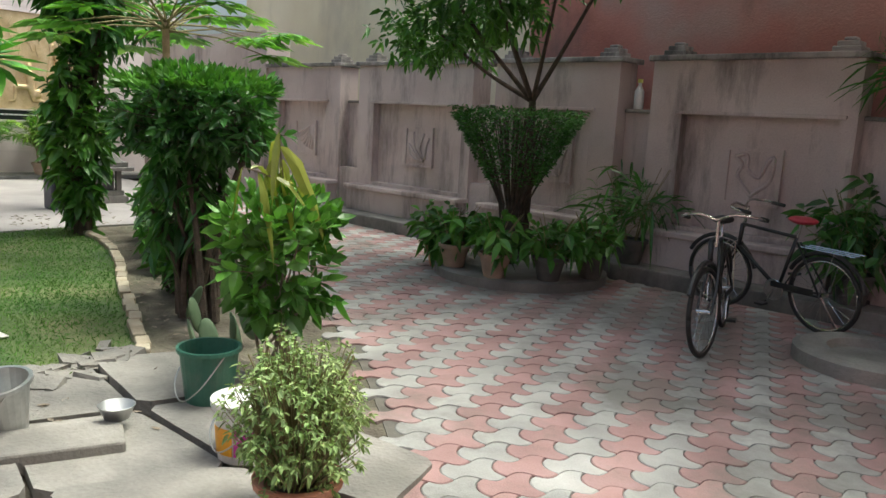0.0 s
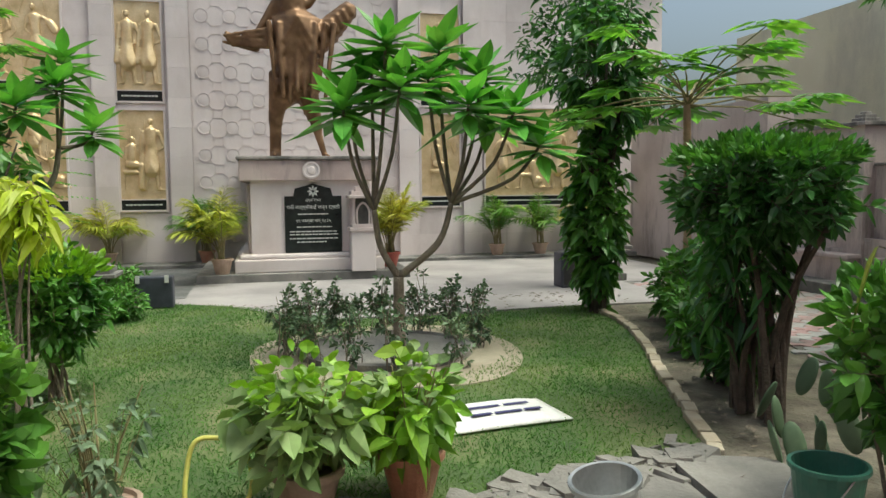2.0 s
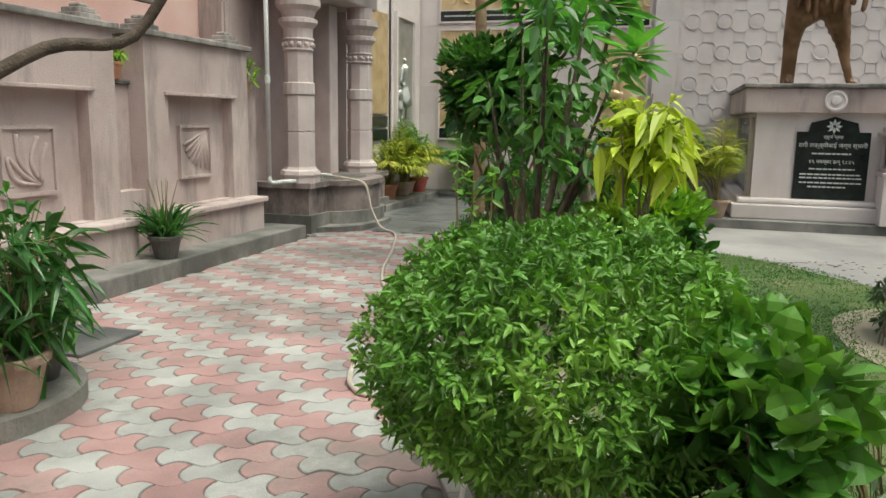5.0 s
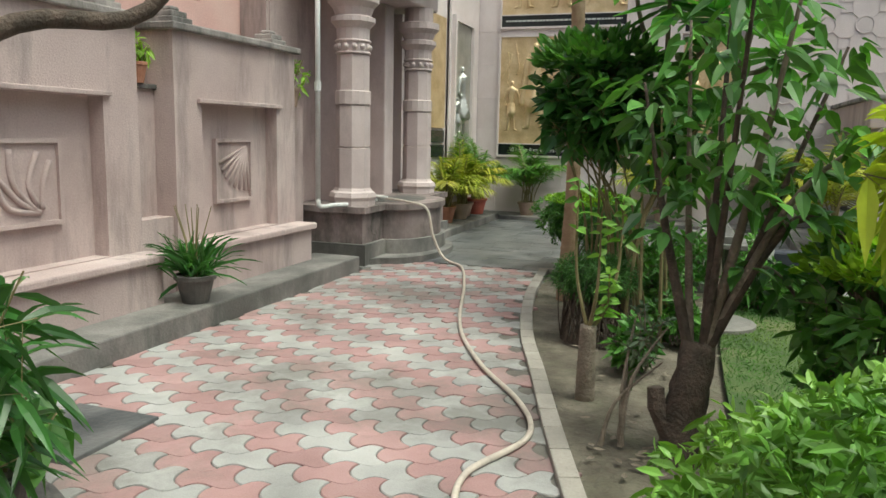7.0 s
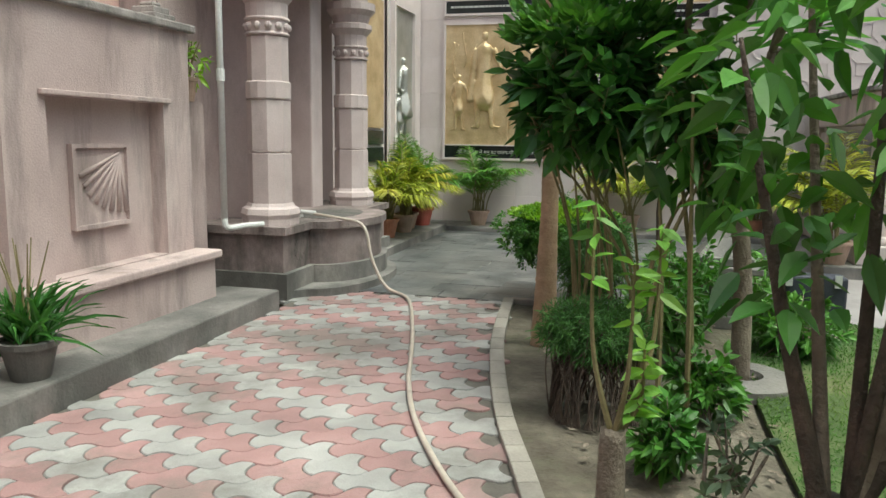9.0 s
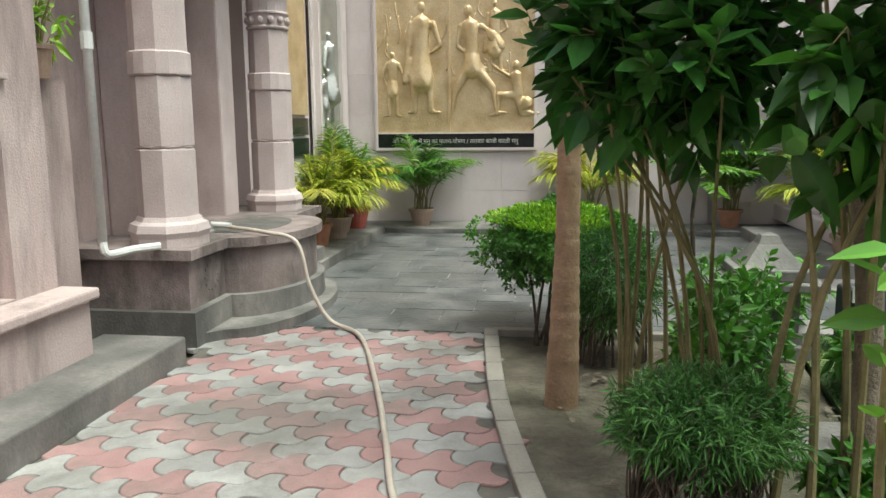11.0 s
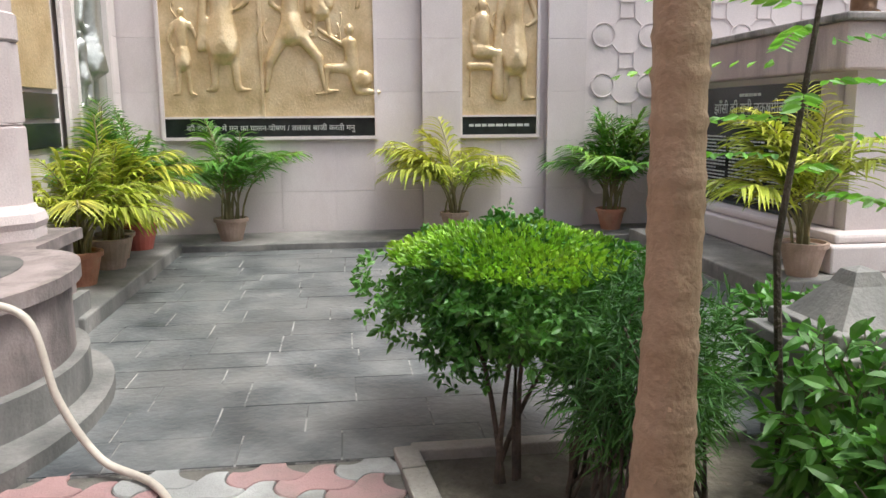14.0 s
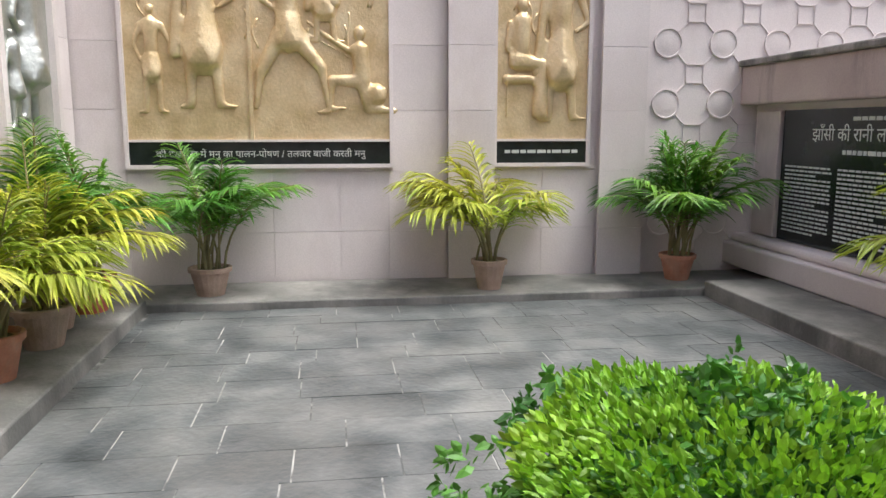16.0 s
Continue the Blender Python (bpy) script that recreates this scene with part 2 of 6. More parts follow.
L_GREY = leafmat("grey_green_leaf", [(0.06, 0.10, 0.06), (0.10, 0.16, 0.09), (0.16, 0.22, 0.13)], 0.6, 0.2)


# ---- builders
def part(name, bm, material, parent=None, label="", smooth=False):
    me = bpy.data.meshes.new(name)
    bm.to_mesh(me)
    bm.free()
    me.materials.append(material)
    if smooth:
        for p in me.polygons:
            p.use_smooth = True
    ob = new(name, me)
    if parent:
        ob.parent = parent
    if label:
        ob["label"] = label
    return ob


def raw(name, verts, faces, material, parent=None, smooth=False):
    me = bpy.data.meshes.new(name)
    me.from_pydata([tuple(v) for v in verts] if not isinstance(verts, list) else verts, [], faces)
    me.materials.append(material)
    if smooth:
        me.polygons.foreach_set("use_smooth", [True] * len(me.polygons))
    ob = new(name, me)
    if parent:
        ob.parent = parent
    return ob


def thing(name, label, category, group="", kind="", at=None):
    ob = new(name)
    ob.empty_display_size = 0.1
    if at:
        ob.location = at
    return tagged(ob, label, category, group, kind)


def box(bm, x0, x1, y0, y1, z0, z1, bev=0.0):
    x0, x1 = min(x0, x1), max(x0, x1)
    y0, y1 = min(y0, y1), max(y0, y1)
    vs = [bm.verts.new((x, y, z)) for z in (z0, z1) for x, y in ((x0, y0), (x1, y0), (x1, y1), (x0, y1))]
    fs = [bm.faces.new([vs[i] for i in f]) for f in ((3, 2, 1, 0), (4, 5, 6, 7), (0, 1, 5, 4), (1, 2, 6, 5), (2, 3, 7, 6), (3, 0, 4, 7))]
    if bev:
        es = list({e for f in fs for e in f.edges})
        bmesh.ops.bevel(bm, geom=es, offset=bev, segments=2, affect="EDGES", profile=0.5)
    return bm


def abox(name, x0, x1, y0, y1, z0, z1, material, parent=None, bev=0.0, label=""):
    return part(name, box(bmesh.new(), x0, x1, y0, y1, z0, z1, bev), material, parent, label)


def prism(bm, pts, z0, z1):
    lo = [bm.verts.new((x, y, z0)) for x, y in pts]
    hi = [bm.verts.new((x, y, z1)) for x, y in pts]
    n = len(pts)
    f1 = bm.faces.new(hi)
    f2 = bm.faces.new(lo[::-1])
    for i in range(n):
        bm.faces.new((lo[i], lo[(i + 1) % n], hi[(i + 1) % n], hi[i]))
    bmesh.ops.recalc_face_normals(bm, faces=bm.faces)
    return bm


def lathe(bm, prof, seg=24, c=(0, 0, 0), twist=0.0):
    rings = []
    for r, z in prof:
        rings.append([bm.verts.new((c[0] + r * math.cos(2 * math.pi * (i + twist) / seg), c[1] + r * math.sin(2 * math.pi * (i + twist) / seg), c[2] + z)) for i in range(seg)])
    for a, b in zip(rings, rings[1:]):
        for i in range(seg):
            bm.faces.new((a[i], a[(i + 1) % seg], b[(i + 1) % seg], b[i]))
    bm.faces.new(rings[0][::-1])
    bm.faces.new(rings[-1])
    return bm


def tube(bm, pts, radii, seg=8):
    pts = [Vector(p) for p in pts]
    if not hasattr(radii, "__len__"):
        radii = [radii] * len(pts)
    radii = [float(q) for q in radii]
    rings = []
    for i, p in enumerate(pts):
        d = (pts[min(i + 1, len(pts) - 1)] - pts[max(i - 1, 0)]).normalized()
        u = d.cross(Vector((0.31, 0.17, 0.93))).normalized()
        if rings and u.dot(last) < 0:
            u = -u
        last = u
        v = d.cross(u)
        rings.append([bm.verts.new(p + radii[i] * (math.cos(2 * math.pi * k / seg) * u + math.sin(2 * math.pi * k / seg) * v)) for k in range(seg)])
    for a, b in zip(rings, rings[1:]):
        for k in range(seg):
            bm.faces.new((a[k], a[(k + 1) % seg], b[(k + 1) % seg], b[k]))
    bm.faces.new(rings[0][::-1])
    bm.faces.new(rings[-1])
    return bm


def smooth_line(pts, n=6):
    """A smooth curve through the points."""
    P = [Vector(p) for p in pts]
    out = []
    for i in range(len(P) - 1):
        a, b, c, d = P[max(i - 1, 0)], P[i], P[i + 1], P[min(i + 2, len(P) - 1)]
        for k in range(n):
            t = k / n
            out.append(0.5 * ((2 * b) + (c - a) * t + (2 * a - 5 * b + 4 * c - d) * t * t + (3 * b - a - 3 * c + d) * t ** 3))
    return out + [P[-1]]


def unit(a):
    return a / np.maximum(np.linalg.norm(a, axis=1, keepdims=True), 1e-6)


def leaves(name, P, D, L, W, material, parent=None, droop=0.25, fold=0.18, flat=0.6, up=(0, 0, 1)):
    """Folded pointed leaves at P, growing along D; small crowns get leaves of a finer outline."""
    n = len(P)
    D = unit(D)
    U = np.tile(np.array(up, float), (n, 1)) * flat + rng.normal(0, 1, (n, 3)) * (1 - flat)
    S = unit(np.cross(D, U))
    N = np.cross(S, D)
    L = np.broadcast_to(np.asarray(L, float), (n,))[:, None]
    W = np.broadcast_to(np.asarray(W, float), (n,))[:, None]
    dz = np.array([[0, 0, -1.0]])
    at = lambda u, w, k: P + D * L * u + S * W * w - N * W * k + dz * L * droop * u * u
    if n > 2500:
        V = np.stack([at(0, 0, 0), at(0.3, 0.42, 0), at(0.5, 0, fold), at(0.3, -0.42, 0), at(0.72, 0.3, 0), at(0.72, -0.3, 0), at(1, 0, 0)], 1).reshape(-1, 3)
        o = np.arange(n)[:, None] * 7
        fs = ((0, 2, 1), (0, 3, 2), (1, 2, 4), (3, 5, 2), (4, 2, 6), (2, 5, 6))
    else:
        V = np.stack([at(0, 0, 0), at(0.12, 0.26, 0), at(0.12, -0.26, 0), at(0.36, 0.5, 0), at(0.36, 0, fold), at(0.36, -0.5, 0), at(0.66, 0.38, 0.03), at(0.66, 0, fold), at(0.66, -0.38, 0.03),
                      at(0.86, 0.16, 0.03), at(0.86, -0.16, 0.03), at(1, 0, 0)], 1).reshape(-1, 3)
        o = np.arange(n)[:, None] * 12
        fs = ((0, 4, 1), (0, 2, 4), (1, 4, 3), (2, 5, 4), (3, 4, 7), (3, 7, 6), (4, 5, 8), (4, 8, 7), (6, 7, 9), (7, 8, 10), (9, 7, 11), (7, 10, 11))
    F = np.concatenate([o + np.array([f]) for f in fs], 0)
    me = bpy.data.meshes.new(name)
    me.from_pydata(V.tolist(), [], F.tolist())
    me.materials.append(material)
    ob = new(name, me)
    if parent:
        ob.parent = parent
    return ob


def blob(c, r, n, shell=0.55, flat_bottom=-1.0, rough=0.12):
    """n points near the surface of an uneven ellipsoid, and the outward directions."""
    d = unit(rng.normal(0, 1, (n, 3)))
    d[:, 2] = np.where(d[:, 2] < flat_bottom, -d[:, 2] * 0.5, d[:, 2])
    k = shell + (1 - shell) * rng.random(n) ** 0.5
    wob = 1 + rough * np.sin(d[:, 0] * 5 + c[0] * 3) * np.cos(d[:, 1] * 6 + c[1]) + rough * 0.7 * np.sin(d[:, 2] * 9 + d[:, 0] * 7)
    return np.array(c) + d * np.array(r) * (k * wob)[:, None], d


def tufts(c, r, n, L, shell=0.5, rough=0.12, per=7, up=0.35, outward=0.9):
    """Leaves in whorls on short shoots all through a crown: places, directions, shoot tips and shoot axes."""
    k = max(1, n // per)
    T, d = blob(c, r, k, shell, rough=rough)
    S = unit(d * outward + np.array([0, 0, up]) + rng.normal(0, 0.45, d.shape))
    U = unit(np.cross(S, rng.normal(0, 1, S.shape)))
    V = np.cross(S, U)
    q = (np.arange(per) + 0.5) / per
    az = 2.4 * np.arange(per)[None, :] + rng.uniform(0, 6.28, (k, 1))
    P = T[:, None] - S[:, None] * ((1 - q) * L * 1.2)[None, :, None]
    D = S[:, None] * (0.2 + 0.9 * q)[None, :, None] + (np.cos(az)[..., None] * U[:, None] + np.sin(az)[..., None] * V[:, None]) * (1.0 - 0.4 * q)[None, :, None]
    return P.reshape(-1, 3), D.reshape(-1, 3) + rng.normal(0, 0.15, (k * per, 3)), T, S


def twigs(T, S, c, L, m, parent, rad=0.004):
    """Thin twigs that carry the shoots, running back into the crown."""
    bm = bmesh.new()
    for t, s in zip(T, S):
        b = t + (np.array(c) - t) * 0.55 + np.array([0, 0, -0.04])
        tube(bm, [b, t - s * L * 1.1, t], [rad * 1.3, rad, rad * 0.5], 3)
    tagged(part("twig_mass", bm, m, parent), kind="stuff")


# ---- ground
def sheet(name, pts, z, material, label, category):
    bm = bmesh.new()
    prism(bm, pts, z - 0.03, z)
    return tagged(part(name, bm, material), label, category, kind="structure")


bmg = bmesh.new()
bmesh.ops.create_grid(bmg, x_segments=60, y_segments=60, size=150)
for v in bmg.verts:
    v.co.z = -0.06
tagged(part("ground", bmg, M_SOIL), "bare brown garden soil under the whole plot", "ground", kind="structure")

KERB = smooth_line([(-0.5, -0.1, 0), (-3.0, -0.95, 0), (-4.7, -1.72, 0), (-5.6, -2.16, 0), (-6.3, -2.5, 0), (-7.8, -3.01, 0), (-9.0, -3.38, 0), (-9.95, -3.67, 0), (-11.3, -3.95, 0), (-12.75, -4.12, 0)], 5)
NBED = smooth_line([(-3.6, 2.6, 0), (-5.2, 3.6, 0), (-7.0, 4.4, 0), (-9.0, 5.0, 0), (-11.0, 5.4, 0), (-13.2, 5.5, 0)], 5)
LAWN_N = smooth_line([(-5.77, 2.38, 0), (-6.7, 2.72, 0), (-7.7, 3.07, 0), (-8.8, 3.5, 0), (-9.91, 3.8, 0), (-11.2, 3.9, 0)], 5)
LAWN_S = smooth_line([(-4.9, -1.15, 0), (-5.9, -1.5, 0), (-6.6, -1.85, 0), (-7.8, -2.1, 0), (-9.3, -2.2, 0), (-11.0, -2.2, 0), (-12.9, -2.0, 0)], 5)
LAWN_W = [(-12.9, -1.6), (-12.4, -0.6), (-11.7, 0.1), (-11.1, 0.4), (-10.9, 1.4), (-11.0, 2.6), (-11.2, 3.9)]
lawn_pts = [(p.x, p.y) for p in LAWN_N][::-1] + [(p.x, p.y) for p in LAWN_S] + LAWN_W[:-1]
sheet("lawn", lawn_pts, 0.0, M_LAWN, "short green garden lawn with worn patches", "lawn")
sheet("soil_bed_north", [(p.x, p.y) for p in NBED] + [(p.x - 0.02, p.y + 0.03) for p in LAWN_N][::-1], -0.02, M_SOIL, "planting bed of brown soil beside the lawn", "soil")
sheet("soil_bed_south", [(p.x, p.y) for p in KERB if p.x < -4.6] + [(-12.72, -2.6), (-12.9, -2.05)] + [(p.x, p.y - 0.03) for p in LAWN_S][::-1], -0.02, M_SOIL, "planting bed of brown soil along the path kerb", "soil")
sheet("concrete_court", [(-11.0, 0.45), (-12.4, -0.62), (-12.92, -1.62), (-12.95, -2.3), (-13.32, -2.3), (-13.32, -1.26), (-17.7, -1.26), (-17.7, 7.3), (-13.3, 7.3), (-13.3, 5.5), (-11.2, 5.42), (-11.22, 3.95)], 0.004, M_CONC, "pale grey concrete court before the monument", "floor")
# bare earth round the ring bed
RC = (-9.05, 0.97)
sheet("bare_earth_patch", [(RC[0] + 1.35 * math.cos(a) * (1 + 0.08 * math.sin(3 * a)), RC[1] + 1.35 * math.sin(a) * (1 + 0.07 * math.cos(2 * a))) for a in np.linspace(0, 2 * math.pi, 40, endpoint=False)], 0.008, M_SAND, "worn patch of bare pale earth round the tree", "earth")


# ---- garden walls in bays
def garden_wall(name, y0, s, bays, x_end, m_body, label, tiles, rise=0.0):
    """y0: the front plane; s: +1 where the court lies on the +y side."""
    w = thing(name, label, "wall", kind="structure")

    def bx(n, xa, xb, da, db, z0, z1, m, bev=0.0, lab=""):
        return abox(n, xa, xb, y0 + s * da, y0 + s * db, z0, z1, m, w, bev, lab)
    xs = sorted(bays)
    for i, (a, b, p, q) in enumerate(xs):
        bm = bmesh.new()
        top, zp, zq = 2.27 + rise, 0.56 + rise * 0.5, 1.71 + rise
        for xa, xb, za, zb in ((a, p, 0, top), (q, b, 0, top), (p, q, 0, zp), (p, q, zq, top)):
            box(bm, xa, xb, y0, y0 - s * 0.36, za, zb)
        box(bm, p - 0.01, q + 0.01, y0 - s * 0.13, y0 - s * 0.34, zp - 0.01, zq + 0.01)
        part("wall_block", bm, m_body, w)
        bx("coping", a - 0.05, b + 0.05, 0.05, -0.42, top, top + 0.06, M_COPING, 0.012)
        for fx in (a + 0.2, b - 0.2):
            bmf = bmesh.new()
            box(bmf, fx - 0.13, fx + 0.13, y0 + s * -0.05, y0 + s * -0.31, top + 0.06, top + 0.12, 0.01)
            box(bmf, fx - 0.10, fx + 0.10, y0 + s * -0.08, y0 + s * -0.28, top + 0.12, top + 0.17, 0.01)
            box(bmf, fx - 0.06, fx + 0.06, y0 + s * -0.12, y0 + s * -0.24, top + 0.17, top + 0.21, 0.02)
            part("finial", bmf, M_COPING, w)
        bx("panel_lintel", p - 0.06, q + 0.06, 0.035, -0.0, zq, zq + 0.035, m_body, 0.006)
        bx("bench_plinth", a + 0.02, b - 0.02, 0.20, 0.0, 0.165, 0.49, m_body)
        bx("bench_slab", a - 0.02, b + 0.02, 0.25, 0.0, 0.49, 0.555, m_body, 0.015)
        # carved tile
        cx, cz, hw = (p + q) / 2, 1.12 + rise * 0.8, 0.29
        dd = -0.13
        t = bx("carved_tile", cx - hw, cx + hw, dd, dd + 0.02, cz - hw, cz + hw, m_body, 0.004)
        bmt = bmesh.new()
        for xa, xb, za, zb in ((-hw, hw, hw - 0.03, hw), (-hw, hw, -hw, -hw + 0.03), (-hw, -hw + 0.03, -hw + 0.03, hw - 0.03), (hw - 0.03, hw, -hw + 0.03, hw - 0.03)):
            box(bmt, cx + xa, cx + xb, y0 + s * (dd + 0.02), y0 + s * (dd + 0.045), cz + za, cz + zb)
        part("tile_border", bmt, m_body, t)
        yy = y0 + s * (dd + 0.025)
        bmt = bmesh.new()
        kind = tiles[i % len(tiles)]
        if kind == "fan":
            for k in range(9):
                an = radians(200 + k * 11)
                o = (cx - s * 0.2, yy, cz + 0.22)
                e = (cx - s * (0.2 + 0.44 * math.cos(an)), yy, cz + 0.22 + 0.42 * math.sin(an))
                e = (max(cx - 0.25, min(cx + 0.25, e[0])), yy, max(cz - 0.25, e[2]))
                tube(bmt, [o, ((o[0] + e[0]) / 2, yy, (o[2] + e[2]) / 2), e], [0.008, 0.014, 0.02], 6)
        elif kind == "leaf":
            for pts in ([(0.1, -0.2), (-0.06, -0.12), (-0.2, 0.02), (-0.22, 0.0), (-0.14, -0.16), (0.1, -0.2)], [(0.06, -0.18), (-0.1, 0.0), (-0.12, 0.22)], [(0.08, -0.15), (0.02, 0.0), (0.1, 0.2)], [(0.12, -0.18), (0.14, 0.0), (0.2, 0.14)]):
                tube(bmt, smooth_line([(cx - s * u, yy, cz + v) for u, v in pts], 4), 0.021, 6)
        else:
            for pts in ([(-0.2, 0.2), (-0.12, 0.12), (-0.16, 0.0), (-0.05, -0.14), (0.02, -0.2)], [(-0.2, 0.2), (-0.08, 0.22), (-0.06, 0.08), (0.06, 0.0), (0.14, 0.16), (0.2, 0.2), (0.18, -0.02), (0.06, -0.14), (-0.02, -0.2)]):
                tube(bmt, smooth_line([(cx - s * u, yy, cz + v) for u, v in pts], 4), 0.021, 6)
        part("carving", bmt, m_body, t, smooth=True)
        # low recessed stretch to the next bay
        if i + 1 < len(xs):
            n0, n1 = b, xs[i + 1][0]
        else:
            n0, n1 = b, x_end
        bm = bmesh.new()
        box(bm, n0, n1, y0 - s * 0.2, y0 - s * 0.36, 0, 1.8)
        box(bm, n0, n1, y0 - s * 0.04, y0 - s * 0.2, 0, 0.78)
        part("recessed_wall", bm, m_body, w)
        bx("sill", n0 - 0.0, n1 + 0.0, -0.16, -0.38, 1.8, 1.84, M_COPING, 0.01)
    lo, hi = min(xs[0][0], x_end) - 0.4, max(xs[-1][1], x_end)
    bx("ledge", lo, hi, 0.56, 0.0, -0.02, 0.165, M_LEDGE, 0.015)
    return w


def bay(a, b, m=0.35):
    return (a, b, a + m, b - m)


S_Y, N_Y = -6.47, 8.05
garden_wall("wall_south", S_Y, 1, [bay(-11.42, -9.53), bay(-9.11, -7.22), bay(-6.8, -4.91), bay(-4.49, -2.6), bay(-2.18, -0.29), bay(0.13, 2.02)], 3.0, M_PLASTER, "weathered pink plaster garden wall with carved panels", ["fan", "leaf", "bird"])
garden_wall("wall_north", N_Y, -1, [bay(-13.2, -11.12), (-10.64, -8.25, -10.28, -8.42), bay(-7.85, -6.0), (-5.58, -3.45, -5.2, -3.6), bay(-3.1, -1.1), bay(-0.7, 1.3)], 3.0, M_PLASTER_N, "grey weathered plaster garden wall with carved panels", ["fan", "leaf", "leaf", "bird"], 0.09)

# stretch of the south wall with the drain pipe, beside the porch
def wallbox(name, x0, x1, y0, y1, z0, z1, m, label):
    return tagged(abox(name, x0, x1, y0, y1, z0, z1, m), label, "wall", kind="structure")


wallbox("wall_south_recess", -11.94, -11.42, S_Y - 0.5, S_Y - 0.2, 0, 1.75, M_PLASTER, "plain plaster wall in a recess beside the porch")

# houses behind the garden walls
house = thing("pink_house", "pink painted house wall behind the garden wall", "house", kind="structure")
bm = bmesh.new()
box(bm, -11.9, -11.0, -7.9, -7.3, 0, 5.2)
box(bm, -10.4, 4.0, -7.9, -7.3, 0, 5.2)
box(bm, -11.0, -10.4, -7.9, -7.3, 0, 2.75)
box(bm, -11.0, -10.4, -7.9, -7.3, 3.5, 5.2)
part("house_wall", bm, M_PINKWALL, house)
abox("house_corner", -12.2, -11.70, -7.29, S_Y - 0.5, 0, 5.6, M_PLASTER, house)
win = part("window", box(bmesh.new(), -11.0, -10.4, -7.86, -7.8, 2.75, 3.5), M_BLACK, house)
for k in range(7):
    bmw = bmesh.new()
    box(bmw, -11.0, -10.4, -7.5, -7.35, 2.78 + k * 0.105, 2.82 + k * 0.105)
    part("louvre", bmw, M_COPING, win)
house_n = thing("red_house", "old red painted house wall, blackened by damp", "house", kind="structure")
# upper part is out of view, its height chosen to shade the yard
abox("house_wall", -7.9, 6.0, 8.75, 9.3, 0, 8.0, M_REDWALL, house_n)
house_c = thing("cream_house", "cream painted house wall with grey damp stains", "house", kind="structure")
abox("house_wall", -16.5, -7.95, 9.6, 10.2, 0, 4.6, M_CREAM, house_c)
# unseen closing wall, made tall to keep light off the east end
wallbox("wall_east", 3.0, 3.4, -7.3, 8.75, 0, 9.0, M_PINKWALL, "plain unseen wall closing the garden, raised to shade its east end")

# ---- west wall with its panels
W_X = -18.56
west = thing("wall_west", "tall pink sandstone wall with framed bronze reliefs", "wall", kind="structure")
W_TOP = 6.2
abox("wall_core", W_X - 0.5, W_X - 0.02, -7.6, 9.0, 0, W_TOP, M_STONE, west)


def stone_course(ya, yb, x, zs, cuts):
    """Sandstone slabs with fine joints, each a piece of its own."""
    for z0, z1 in zip(zs, zs[1:]):
        ys = [ya] + sorted(c for c in cuts if ya < c < yb) + [yb]
        for y0, y1 in zip(ys, ys[1:]):
            abox("slab", x - 0.03, x, y0 + 0.0015, y1 - 0.0015, z0 + 0.0015, z1 - 0.0015, M_STONE, west)


ZS = [0.0, 0.52, 1.07, 1.62, 2.2, 2.8, 3.4, 4.0, 4.6, 5.2, 6.2]
for (ya, yb, x, cuts) in ((-7.0, -3.41, W_X, (-6.25, -5.6, -5.0, -4.4, -3.95)), (-3.41, -2.98, W_X + 0.1, ()), (-2.98, -1.98, W_X, (-2.5,)), (-1.98, -1.54, W_X + 0.12, ()),
                          (2.74, 3.18, W_X + 0.12, ()), (3.18, 4.18, W_X, (3.7,)), (4.18, 4.6, W_X + 0.1, ()), (4.6, 9.0, W_X, (5.2, 5.8, 6.4, 7.0, 7.6, 8.2))):
    stone_course(ya, yb, x, ZS, cuts)
# ornamented middle field
abox("field", W_X - 0.04, W_X - 0.005, -1.54, 2.74, 0, W_TOP, M_STONE, west)
bm_ring = bmesh.new()
lathe(bm_ring, [(0.14, 0), (0.14, 0.016), (0.128, 0.016), (0.124, 0.006), (0.06, 0.012), (0.0001, 0.014)], 20)
ring_me = None
for j in range(9):
    for i in range(8):
        cy, cz = -1.30 + 0.555 * i, 0.56 + 0.565 * j
        if ring_me is None:
            ob = part("disc", bm_ring, M_STONE, west, smooth=False)
            ring_me = ob.data
        else:
            ob = new("disc", ring_me)
            ob.parent = west
        ob.matrix_basis = pose(W_X - 0.004, cy, cz, 0, 90, 0)
bm = bmesh.new()
for j in range(10):
    for i in range(8):
        cy, cz = -1.30 + 0.555 * (i + 0.5), 0.56 + 0.565 * (j - 0.5)
        if cy > 2.6:
            continue
        q = 0.09
        for ya, yb, za, zb in ((-q, q, q - 0.008, q), (-q, q, -q, -q + 0.008), (-q, -q + 0.008, -q, q), (q - 0.008, q, -q, q)):
            box(bm, W_X - 0.004, W_X + 0.006, cy + ya, cy + yb, cz + za, cz + zb)
        for sy, sz in ((1, 1), (-1, 1), (1, -1), (-1, -1)):
            tube(bm, [(W_X, cy + sy * q, cz + sz * q), (W_X, cy + sy * 0.175, cz + sz * 0.18)], 0.006, 4)
part("raised_pattern", bm, M_STONE, west)
abox("wall_cap", W_X - 0.55, W_X + 0.16, -7.6, 9.0, W_TOP, W_TOP + 0.12, M_COPING, west)

